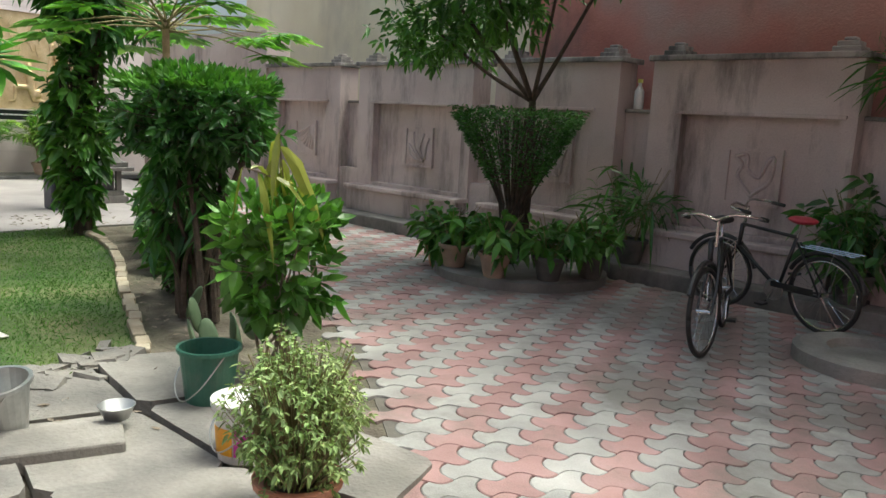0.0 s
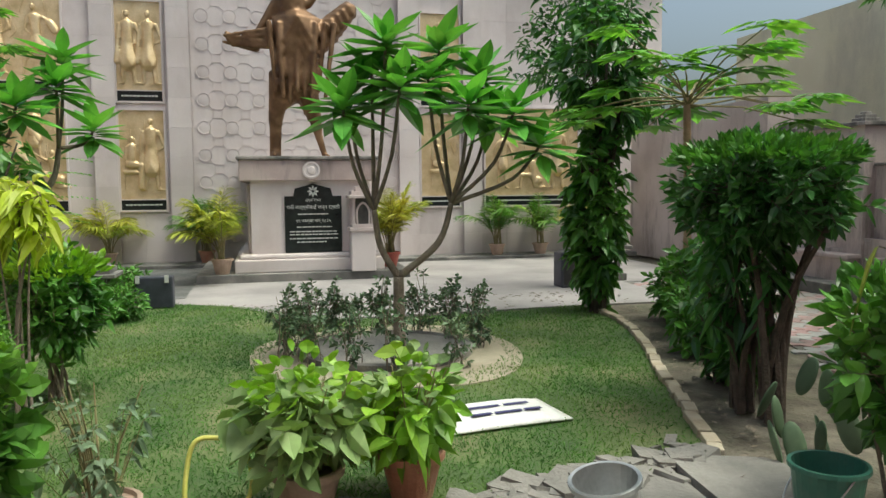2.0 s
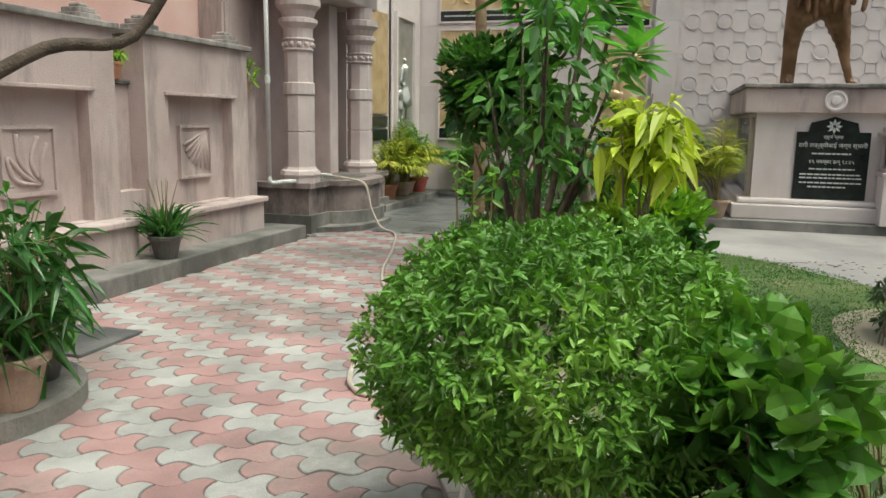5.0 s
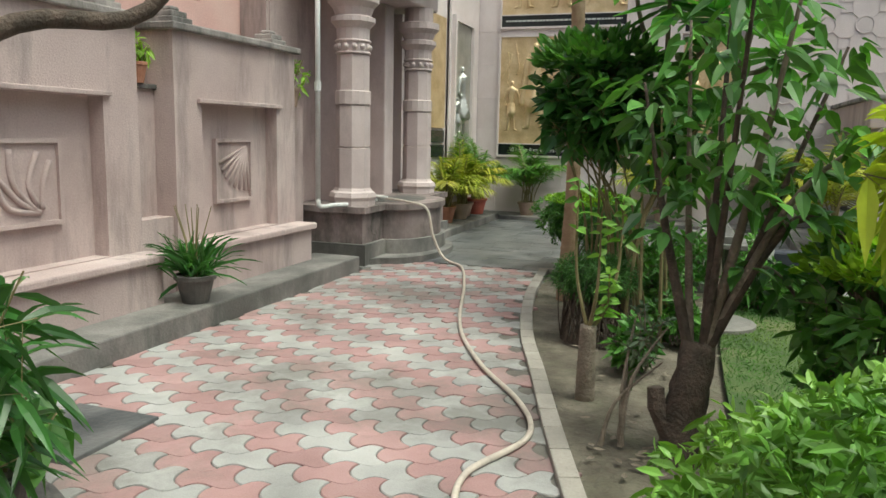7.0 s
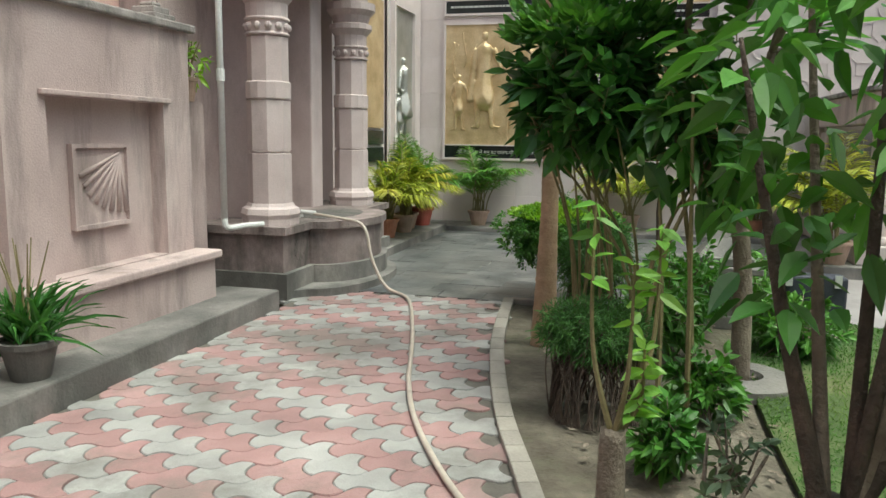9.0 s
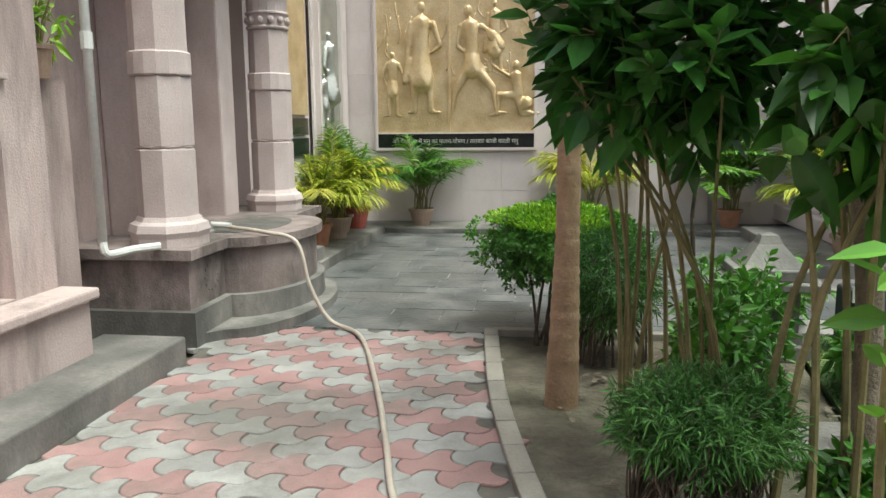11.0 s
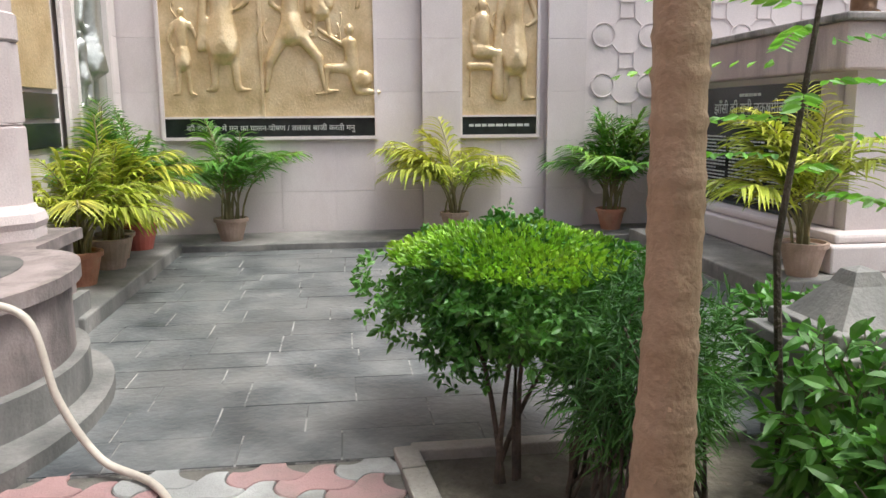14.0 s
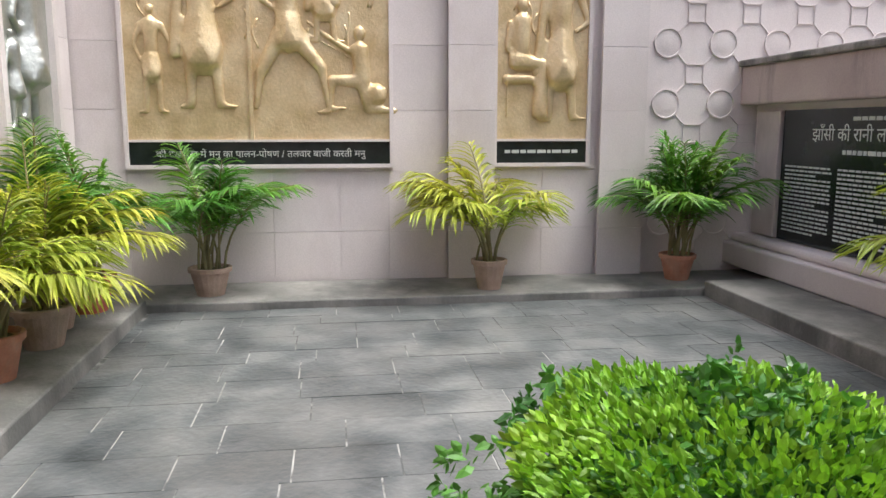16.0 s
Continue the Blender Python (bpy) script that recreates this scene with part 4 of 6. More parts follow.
# ---- flagstones by the lawn's near end
def flags():
    f = thing("flagstone_path", "broken grey flagstones with soil in the gaps", "paving", kind="structure")
    r2 = random.Random(21)
    nx, ny, gx, gy = 7, 6, 0.74, 0.68
    knot = {(j, i): (-5.65 + gx * j + r2.uniform(-0.2, 0.2), -1.3 + gy * i + r2.uniform(-0.18, 0.18)) for j in range(nx + 1) for i in range(ny + 1)}
    for i in range(ny):
        for j in range(nx):
            q = [knot[j, i], knot[j + 1, i], knot[j + 1, i + 1], knot[j, i + 1]]
            x, y = sum(p[0] for p in q) / 4, sum(p[1] for p in q) / 4
            if y > 2.5 or y < -1.1 - 0.42 * (x + 3.4) or (x > -3.3 and y > 1.8) or x < -4.95 - 0.25 * (y + 1.15):
                continue
            pts = []
            for k in range(4):
                (xa, ya), (xb, yb) = q[k], q[(k + 1) % 4]
                for w in (0.07, 0.36, 0.66, 0.93):
                    px, py = xa + (xb - xa) * w, ya + (yb - ya) * w
                    e = 0.955 + r2.uniform(-0.025, 0.012)
                    pts.append((x + (px - x) * e, y + (py - y) * e))
            h = r2.uniform(0.0, 0.035)
            bm = prism(bmesh.new(), pts, -0.05, h)
            tx, ty = r2.uniform(-0.02, 0.02), r2.uniform(-0.02, 0.02)
            for v in bm.verts:
                v.co.z += (v.co.x - x) * tx + (v.co.y - y) * ty
            part("flagstone", bm, M_FLAG, f)
    # long step slabs with their raised edge
    for (xa, ya, xb, yb, w) in ((-4.95, -0.6, -5.1, 0.6, 0.32), (-4.95, 0.75, -4.6, 1.75, 0.3)):
        d = Vector((xb - xa, yb - ya, 0))
        ob = part("long_slab", box(bmesh.new(), 0, d.length, -w / 2, w / 2, -0.05, 0.06, 0.015), M_FLAG, f)
        ob.matrix_basis = pose(xa, ya, 0, 0, 0, math.degrees(math.atan2(d.y, d.x)))
    bm = bmesh.new()
    for k in range(170):
        y = r2.uniform(-1.1, 2.3)
        x = -4.95 - 0.25 * (y + 1.15) + r2.gauss(0, 0.09)
        s = r2.uniform(0.03, 0.08)
        geo = bmesh.ops.create_cube(bm, size=1.0, matrix=pose(x, y, s * 0.15, r2.uniform(-14, 14), r2.uniform(-14, 14), r2.uniform(0, 180)) @ Matrix.Diagonal((s * r2.uniform(1.6, 3.2), s * r2.uniform(1.2, 2.0), s * r2.uniform(0.6, 1.1), 1)))
        for v in geo["verts"]:
            v.co += Vector((r2.gauss(0, 0.14), r2.gauss(0, 0.14), r2.gauss(0, 0.12))) * s
    tagged(part("rubble", bm, M_FLAG), "broken stone rubble along the lawn's end", "rubble", kind="stuff")


flags()

# ---- grass
def grass():
    n = 70000
    xs, ys = rng.uniform(-13, -4.9, n * 2), rng.uniform(-2.3, 4.0, n * 2)
    keep = np.array([inside(lawn_pts, x, y) and (x - RC[0]) ** 2 + (y - RC[1]) ** 2 > 1.25 for x, y in zip(xs, ys)])
    dens = 0.5 + 0.5 * np.sin(xs * 2.1 + np.cos(ys * 1.7) * 2) * np.cos(ys * 2.6)
    keep &= rng.random(n * 2) < 0.35 + 0.65 * dens
    xs, ys = xs[keep], ys[keep]
    P = np.stack([xs, ys, np.zeros_like(xs)], 1)
    D = rng.normal(0, 0.55, P.shape) + np.array([0, 0, 0.8])
    D[:, 2] = np.abs(D[:, 2])
    ob = leaves("grass", P, D, rng.uniform(0.025, 0.06, len(P)), 0.007, M_GRASS, None, droop=0.3, flat=0.1)
    tagged(ob, "short uneven green lawn grass", "grass", kind="stuff")
    n = 2600
    P = np.stack([rng.uniform(-12.5, -4.5, n), rng.uniform(-3.6, 5.0, n), np.full(n, 0.012)], 1)
    ok = np.array([y > -2.05 + 0.24 * (x + 4.7) and y < 2.4 - 0.33 * (x + 4.6) and not inside(lawn_pts, x, y) for x, y, z in P])
    D = rng.normal(0, 1, P.shape) * np.array([1, 1, 0.06])
    ob = leaves("leaf_litter", P[ok], D[ok], 0.06, 0.03, M_BARK, None, droop=0.0, flat=0.95)
    tagged(ob, "dry fallen leaves on the soil and paving", "leaf litter", kind="stuff")


grass()

# ---- planted ring on the lawn with the frangipani
rb = thing("ring_bed", "low round stone ring bed set in the lawn", "planter", kind="structure")
part("ring_stone", lathe(bmesh.new(), [(0.82, -0.04), (0.82, 0.06), (0.76, 0.07), (0.74, 0.045), (0.3, 0.04), (0.001, 0.04)], 40, (RC[0], RC[1], 0)), M_FLAG, rb)


def frangipani(base, fork_z, tips, label, seed, lean=(0, 0)):
    r2 = np.random.default_rng(seed)
    t = thing("frangipani_tree", label, "tree", group="frangipani trees")
    bm = bmesh.new()
    f = (base[0] + lean[0], base[1] + lean[1], fork_z)
    tube(bm, smooth_line([(base[0], base[1], -0.03), (base[0] + lean[0] * 0.3, base[1] + lean[1] * 0.2, fork_z * 0.5), f], 5), np.linspace(0.062, 0.048, 11), 10)
    part("trunk", bm, M_BARK, t, smooth=True)
    P, D, L = [], [], []
    for (kx, ky, kz), ends in tips:
        k0 = (f[0] + kx, f[1] + ky, kz)
        part("limb", tube(bmesh.new(), smooth_line([f, (f[0] + kx * 0.7, f[1] + ky * 0.75, (fork_z + kz) / 2 - 0.03), k0], 5), np.linspace(0.038, 0.025, 11), 8), M_BARK, t, smooth=True)
        for (dx, dy, z) in ends:
            e = np.array([f[0] + dx, f[1] + dy, z])
            mid = (np.array(k0) + e) / 2 + np.array([(dx - kx) * 0.18, (dy - ky) * 0.18, -0.05])
            part("branch", tube(bmesh.new(), smooth_line([k0, mid, e], 4), np.linspace(0.022, 0.014, 9), 7), M_BARK, t, smooth=True)
            for k in range(22):
                a = 2.4 * k + r2.normal(0, 0.2)
                el = -0.3 + 1.2 * k / 22 + r2.normal(0, 0.1)
                P.append(e + np.array([0, 0, 0.007 * k - 0.1]))
                D.append([math.cos(a) * math.cos(el), math.sin(a) * math.cos(el), math.sin(el)])
                L.append(r2.uniform(0.36, 0.56))
    L = np.array(L)
    leaves("crown", np.array(P), np.array(D), L, L * 0.33, L_FRANG, t, droop=0.22, flat=0.97)
    return t


frangipani((RC[0] + 0.05, RC[1] + 0.12), 0.72, [((0.0, -0.22, 1.35), [(0.1, -0.5, 2.25), (-0.15, -0.2, 2.6), (0.2, 0.0, 2.45), (0.05, -0.1, 2.85), (-0.3, -0.4, 2.4)]), ((0.05, 0.5, 1.4), [(0.0, 0.3, 2.55), (0.25, 0.62, 2.3), (-0.15, 0.85, 2.6), (0.1, 1.1, 2.25), (0.0, 1.4, 1.95), (-0.2, 0.45, 2.85), (-0.4, 1.0, 2.3)])], "young frangipani tree with forked grey branches and long leaves", 4)
tl = thing("tree_ring", "round white stone ring about a tree foot", "planter", kind="structure")
part("ring_stone", lathe(bmesh.new(), [(0.34, -0.04), (0.34, 0.03), (0.3, 0.045), (0.14, 0.045), (0.12, 0.0), (0.001, 0.0)], 24, (-10.85, -2.28, 0)), M_FLAG, tl)
frangipani((-10.85, -2.28), 1.45, [((0.3, -0.3, 1.95), [(0.6, -0.3, 2.5), (0.3, -0.6, 2.8), (0.75, 0.05, 2.35)]), ((-0.1, 0.2, 2.0), [(0.0, 0.3, 2.9), (0.3, 0.3, 2.6), (-0.35, 0.5, 2.2)])], "leaning frangipani tree with a bare grey trunk", 5, lean=(0.1, -0.15))
for k in range(26):
    a = 2 * math.pi * k / 26 + rng.uniform(-0.1, 0.1)
    rr = rng.uniform(0.75, 1.0)
    if math.cos(a) > 0.35 and k % 2:
        continue
    if -2.6 < a - math.pi * 1.0 < -2.0:
        continue
    c = (RC[0] + rr * math.cos(a), RC[1] + rr * math.sin(a), rng.uniform(0.28, 0.42))
    shrub("rose_bush", "sparse grey-green rose bush round the ring bed", "rose bush", c, (0.17, 0.17, rng.uniform(0.2, 0.42)), 170, 0.06, 0.5, L_GREY, 5, "rose bushes round the ring bed", stem_r=0.006, shell=0.2)

# ---- shrubs along the path
shrub("trimmed_shrub", "round clipped hedge shrub on a thin trunk", "shrub", (-5.45, -1.80, 0.80), (0.66, 0.66, 0.41), 25000, 0.042, 0.42, L_BALL, 1, base=(-5.43, -1.88, 0), stem_r=0.035, shell=0.66, rough=0.06, outward=0.35, flat=0.2)
bigl = shrub("broad_leaf_shrub", "bushy shrub with broad glossy heart-shaped leaves", "shrub", (-5.12, -1.27, 0.52), (0.27, 0.25, 0.46), 470, 0.125, 0.85, L_MID, 7, stem_r=0.012, shell=0.45, extra=L_BALL)
shrub("leafy_shrub", "tall leafy shrub with glossy pointed leaves", "shrub", (-8.0, -1.62, 0.72), (0.5, 0.36, 0.4), 1700, 0.1, 0.5, L_MID, 9, stem_r=0.014, extra=L_BRIGHT)
shrub("lime_shrub", "shrub with drooping yellow-lime leaves", "shrub", (-7.35, -1.64, 1.46), (0.23, 0.21, 0.25), 300, 0.15, 0.36, L_LIME, 5, stem_r=0.012, droop=0.6)
shrub("multi_stem_shrub", "multi-stemmed shrub with large dark green leaves", "shrub", (-10.42, -3.24, 1.78), (0.42, 0.52, 0.47), 1500, 0.135, 0.56, L_DARK, 13, "path shrubs", base=(-10.9, -3.05, 0), stem_r=0.014, stem_m=M_STEM, extra=L_MID, spread=1.3, shell=0.35, droop=0.3, flat=0.7)
shrub("multi_stem_shrub", "slender pale-stemmed shrub with large drooping leaves", "shrub", (-10.0, -2.6, 1.62), (0.34, 0.36, 0.52), 380, 0.165, 0.55, L_MID, 5, "path shrubs", base=(-10.08, -2.78, 0), stem_r=0.018, stem_m=M_STEM, spread=0.9, shell=0.25, droop=0.4, flat=0.7)
tk = thing("pollarded_tree", "small cut-back tree trunk with a few new shoots", "tree")
part("trunk", tube(bmesh.new(), smooth_line([(-8.69, -2.98, -0.05), (-8.69, -2.98, 0.2), (-8.70, -2.98, 0.42)], 4), np.linspace(0.06, 0.048, 9), 10), M_BARK, tk, smooth=True)
P, D = [], []
for k, (dx, dy, z) in enumerate(((-0.05, -0.1, 1.25), (0.04, 0.05, 1.05), (-0.2, 0.14, 1.15), (-0.05, 0.1, 0.72))):
    pts = smooth_line([(-8.70, -2.98, 0.38), (-8.7 + dx * 0.9, -2.98 + dy * 0.9, 0.38 + (z - 0.38) * 0.4), (-8.7 + dx, -2.98 + dy, z)], 7)
    part("shoot", tube(bmesh.new(), pts, np.linspace(0.014, 0.005, 15), 6), M_STEM, tk)
    for p in pts[10 if k < 3 else 5:]:
        for q in range(3):
            P.append(np.array(p))
            D.append(np.array([math.cos(2.4 * len(P)), math.sin(2.4 * len(P)), 0.4]) + rng.normal(0, 0.4, 3))
ll = rng.uniform(0.07, 0.12, len(P))
leaves("crown", np.array(P), np.array(D), ll, ll * 0.45, L_PAPAYA, tk, droop=0.4)
shrub("thin_shrub", "thin leaning shrub with few small leaves", "shrub", (-8.2, -2.62, 0.5), (0.16, 0.14, 0.26), 130, 0.05, 0.5, L_GREY, 4, base=(-8.04, -2.76, 0), stem_r=0.014, shell=0.1)
st = thing("cut_back_tree", "cut-back tree with a dark stump and fresh leafy branches", "tree")
bm = tube(bmesh.new(), smooth_line([(-7.98, -2.42, -0.05), (-8.01, -2.42, 0.18), (-8.0, -2.39, 0.38), (-8.03, -2.37, 0.55)], 4), np.linspace(0.105, 0.075, 13), 12)
for v in bm.verts:
    v.co += Vector((math.sin(v.co.z * 31 + v.co.y * 60), math.cos(v.co.z * 27 + v.co.x * 70), 0)) * 0.011
part("stump", bm, M_DARKBARK, st, smooth=True)
part("stub", tube(bmesh.new(), [(-7.98, -2.47, 0.1), (-7.97, -2.54, 0.24), (-7.98, -2.55, 0.33)], [0.05, 0.045, 0.04], 9), M_DARKBARK, st)
P, D = [], []
for k, (dx, dy, z, sag) in enumerate(((-0.05, -0.28, 1.75, 0.0), (-0.25, -0.1, 2.05, 0.0), (-0.1, 0.02, 2.35, 0.0), (0.1, 0.3, 2.2, 0.0), (-0.1, 0.5, 1.9, 0.05), (0.15, 0.62, 1.55, 0.25), (0.1, 0.68, 0.95, 0.45), (-0.15, 0.42, 0.75, 0.3), (0.35, 0.1, 2.2, 0.0))):
    b = (-8.02, -2.38 + 0.03 * math.copysign(1, dy), 0.5)
    pts = smooth_line([b, (b[0] + dx * 0.35, b[1] + dy * 0.5, 0.5 + (z - 0.5) * 0.45 + sag), (b[0] + dx, b[1] + dy, z)], 9)
    part("branch", tube(bmesh.new(), pts, np.linspace(0.024 if k % 3 else 0.032, 0.006, 19), 7), M_BARK if k % 2 else M_DARKBARK, st, smooth=True)
    for m_, p in enumerate(pts[9:]):
        for q in range(6):
            az = 2.4 * (6 * m_ + q) + k
            off = np.array([math.cos(az), math.sin(az), 0.1]) * rng.uniform(0.02, 0.16)
            P.append(np.array(p) + off)
            D.append(off * 4 + np.array([dx, dy, -0.1]) * 0.5)
ll = rng.uniform(0.08, 0.15, len(P))
leaves("crown", np.array(P), np.array(D) + rng.normal(0, 0.25, (len(P), 3)), ll, ll * 0.5, L_MID, st, droop=0.5, flat=0.6)
shrub("clipped_dark_hedge", "small clipped dark green hedge with bare twigs below", "hedge", (-9.98, -3.12, 0.48), (0.3, 0.33, 0.17), 9000, 0.055, 0.14, L_CYP, 130, stem_m=M_DARKBARK, stem_r=0.006, spread=1.2, shell=0.4)
shrub("clipped_hedge", "flat-topped hedge bush with lime-green new leaves", "hedge", (-12.85, -3.6, 0.64), (0.58, 0.48, 0.25), 15000, 0.042, 0.6, L_MID, 5, base=(-12.5, -3.72, 0), stem_m=M_DARKBARK, stem_r=0.013, shell=0.55, rough=0.3, extra=L_BRIGHT, outward=0.4, flat=0.25)
shrub("conifer_bush", "feathery dark green conifer bush with bare stems", "bush", (-12.25, -3.28, 0.5), (0.42, 0.34, 0.36), 7000, 0.085, 0.1, L_CYP, 40, stem_m=M_DARKBARK, stem_r=0.008, spread=1.2, shell=0.35)
for c, r in (((-11.65, -1.85, 0.25), (0.38, 0.32, 0.24)), ((-11.4, -2.75, 0.3), (0.4, 0.3, 0.3)), ((-12.0, -2.6, 0.35), (0.45, 0.35, 0.35)), ((-13.2, -2.1, 0.3), (0.35, 0.4, 0.3)), ((-10.1, -2.55, 0.2), (0.2, 0.2, 0.2)), ((-9.3, -2.75, 0.2), (0.2, 0.15, 0.2))):
    shrub("low_shrub", "low green shrub in the planting bed", "shrub", c, r, int(2600 * r[0]), 0.09, 0.42, L_MID, 6, "low bed shrubs", stem_r=0.007, shell=0.3)

pap = thing("papaya_tree", "papaya tree with a ringed pale brown trunk", "papaya tree", group="papaya trees")


def papaya(t, base, h, r, nleaf, seed, big=1.0):
    r2 = np.random.default_rng(seed)
    bm = bmesh.new()
    zs = np.arange(-0.05, h, 0.02)
    prof = []
    nxt = 0.1
    for z in zs:
        k = r * (1.28 - 0.4 * min(1, max(0, z) / 0.9)) * (1 - 0.10 * z / h)
        bumpy = 0.0
        if z > nxt:
            bumpy = 0.004
            nxt = z + r2.uniform(0.05, 0.13)
        prof.append((k + bumpy + r2.normal(0, 0.0008), z))
    lathe(bm, prof, 14, (base[0], base[1], 0))
    for v in bm.verts:
        v.co.x += 0.012 * math.sin(v.co.z * 2.2)
        v.co.y += 0.02 * math.sin(v.co.z * 1.3)
    part("trunk", bm, M_PAPAYA, t, smooth=True)
    P, D, L = [], [], []
    for k in range(nleaf):
        a, el = 2.4 * k, r2.uniform(-0.2, 0.8)
        ln = r2.uniform(0.6, 0.9) * big
        b = np.array([base[0], base[1], h - 0.03 * (k % 5)])
        e = b + ln * np.array([math.cos(a) * math.cos(el), math.sin(a) * math.cos(el), math.sin(el)])
        part("leaf_stalk", tube(bmesh.new(), [b, (b + e) / 2 + np.array([0, 0, 0.06]), e], [0.012, 0.009, 0.006], 5), M_STEM, t)
        for q in range(7):
            aq = a + (q - 3) * 0.62
            d = np.array([math.cos(aq), math.sin(aq), 0.05])
            P.append(e)
            D.append(d)
            L.append((0.36 - 0.04 * abs(q - 3)) * big)
            for s in (-1, 1):
                P.append(e + d * 0.14 * big)
                D.append(np.array([math.cos(aq + s * 0.7), math.sin(aq + s * 0.7), -0.05]))
                L.append(0.17 * big)
    L = np.array(L)
    leaves("crown", np.array(P), np.array(D), L, L * 0.36, L_PAPAYA, t, droop=0.25, flat=0.95)


papaya(pap, (-11.40, -3.58), 3.3, 0.072, 14, 11)
pap2 = thing("papaya_tree", "young papaya tree with a wide crown of lobed leaves", "papaya tree", group="papaya trees")
papaya(pap2, (-9.5, 4.35), 2.5, 0.05, 26, 12, 1.4)
# thin compound-leaved sapling
sap = thing("sapling", "thin sapling with small feathery leaves", "sapling")
part("trunk", tube(bmesh.new(), [(-12.2, -2.75, 0), (-12.25, -2.8, 0.9), (-12.15, -2.75, 1.9)], [0.018, 0.013, 0.008], 7), M_DARKBARK, sap)
P, D = [], []
for k in range(16):
    a = 2.4 * k
    b = np.array([-12.2, -2.77, 1.1 + 0.06 * k])
    for q in np.linspace(0.1, 0.6, 10):
        for s in (-1, 1):
            P.append(b + q * np.array([math.cos(a), math.sin(a), 0.15 - 0.3 * q]))
            D.append(np.array([math.cos(a + s * 1.1), math.sin(a + s * 1.1), -0.1]))
leaves("crown", np.array(P), np.array(D), 0.06, 0.026, L_PAPAYA, sap, droop=0.2)

# ---- north bed
shrub("flowering_shrub", "leafy shrub with broad bright green leaves", "shrub", (-4.86, 2.75, 0.72), (0.36, 0.36, 0.42), 620, 0.12, 0.62, L_MID, 8, stem_r=0.012, extra=L_MID)
shrub("dense_dark_shrub", "tall dense shrub with a rounded dark green crown", "shrub", (-6.4, 3.1, 1.5), (0.64, 0.6, 0.34), 3000, 0.105, 0.5, L_DARK, 10, base=(-6.3, 3.1, 0), stem_m=M_DARKBARK, stem_r=0.03, extra=L_MID)
shrub("hanging_vine", "dark creeper hanging down over bare stems", "creeper", (-6.55, 3.05, 0.95), (0.3, 0.3, 0.5), 380, 0.15, 0.42, L_DARK, 8, stem_m=M_DARKBARK, stem_r=0.03, droop=0.9, outward=0.3)
shrub("hanging_vine", "dark creeper hanging down over bare stems", "creeper", (-7.3, 3.35, 0.75), (0.26, 0.26, 0.7), 330, 0.13, 0.45, L_DARK, 6, stem_m=M_DARKBARK, stem_r=0.02, droop=0.9, outward=0.3)
shrub("mango_sapling", "mango sapling with long drooping young leaves", "sapling", (-4.75, 2.72, 1.28), (0.14, 0.14, 0.14), 14, 0.27, 0.28, L_OLIVE, 2, base=(-4.8, 2.78, 0), stem_r=0.01, droop=1.3)
ag = thing("cactus_clump", "clump of grey-green paddle cactus", "cactus")
for k in range(11):
    bm = bmesh.new()
    bmesh.ops.create_uvsphere(bm, u_segments=12, v_segments=8, radius=1.0, matrix=pose(-5.75 + rng.normal(0, 0.16), 2.85 + rng.normal(0, 0.14), 0.12 + 0.14 * (k % 3), rng.uniform(-25, 25), rng.uniform(-25, 25), rng.uniform(0, 180)) @ Matrix.Diagonal((0.06, 0.016, 0.13, 1)))
    part("pad", bm, L_GREY, ag, smooth=True)
for c, r, n in (((-10.7, 3.85, 1.25), (0.4, 0.38, 1.3), 1700), ((-10.6, 3.9, 3.1), (0.6, 0.6, 0.9), 1300)):
    shrub("vine_covered_tree", "tree trunk overgrown with leafy green creeper", "creeper", c, r, n, 0.15, 0.6, L_MID if r[2] > 1 else L_DARK, 7, "creeper trees", stem_m=M_DARKBARK, stem_r=0.04, droop=0.6, base=(-10.65, 3.85, 0))
for c, r in (((-8.2, 3.75, 0.35), (0.4, 0.3, 0.35)), ((-9.0, 4.2, 0.5), (0.45, 0.35, 0.5)), ((-7.0, 3.4, 0.3), (0.3, 0.25, 0.3)), ((-9.8, 4.5, 0.4), (0.5, 0.4, 0.4))):
    shrub("bed_shrub", "leafy green shrub in the north planting bed", "shrub", c, r, int(1700 * r[0]), 0.12, 0.45, L_MID, 7, "north bed shrubs", stem_r=0.008, shell=0.3)


def tree(name, label, base, trunk_h, crowns, L, W, lm, n, r0=0.09, trunk_m=None):
    t = thing(name, label, "tree")
    part("trunk", tube(bmesh.new(), smooth_line([(base[0], base[1], -0.05), (base[0] + 0.05, base[1] - 0.04, trunk_h * 0.5), (base[0], base[1], trunk_h)], 5), np.linspace(r0, r0 * 0.65, 11), 10), trunk_m or M_BARK, t, smooth=True)
    Ps, Ds = [], []
    for ci, (c, r) in enumerate(crowns):
        b0 = (base[0], base[1], trunk_h - 0.05) if ci < 6 else crowns[4][0]
        part("limb", tube(bmesh.new(), smooth_line([b0, ((b0[0] + c[0]) / 2, (b0[1] + c[1]) / 2, (b0[2] + c[2]) / 2 - 0.05), c], 5), np.linspace(r0 * 0.5, r0 * 0.15, 11), 8), trunk_m or M_BARK, t, smooth=True)
        k = int(n * r[0] * r[1])
        P, D, T, S = tufts(c, r, k, L, 0.25, 0.25, per=6)
        Ps.append(P)
        Ds.append(D)
    P, D = np.concatenate(Ps), np.concatenate(Ds)
    ll = L * rng.uniform(0.6, 1.3, len(P))
    leaves("crown", P, D, ll, ll * W, lm, t, droop=0.4)
    return t


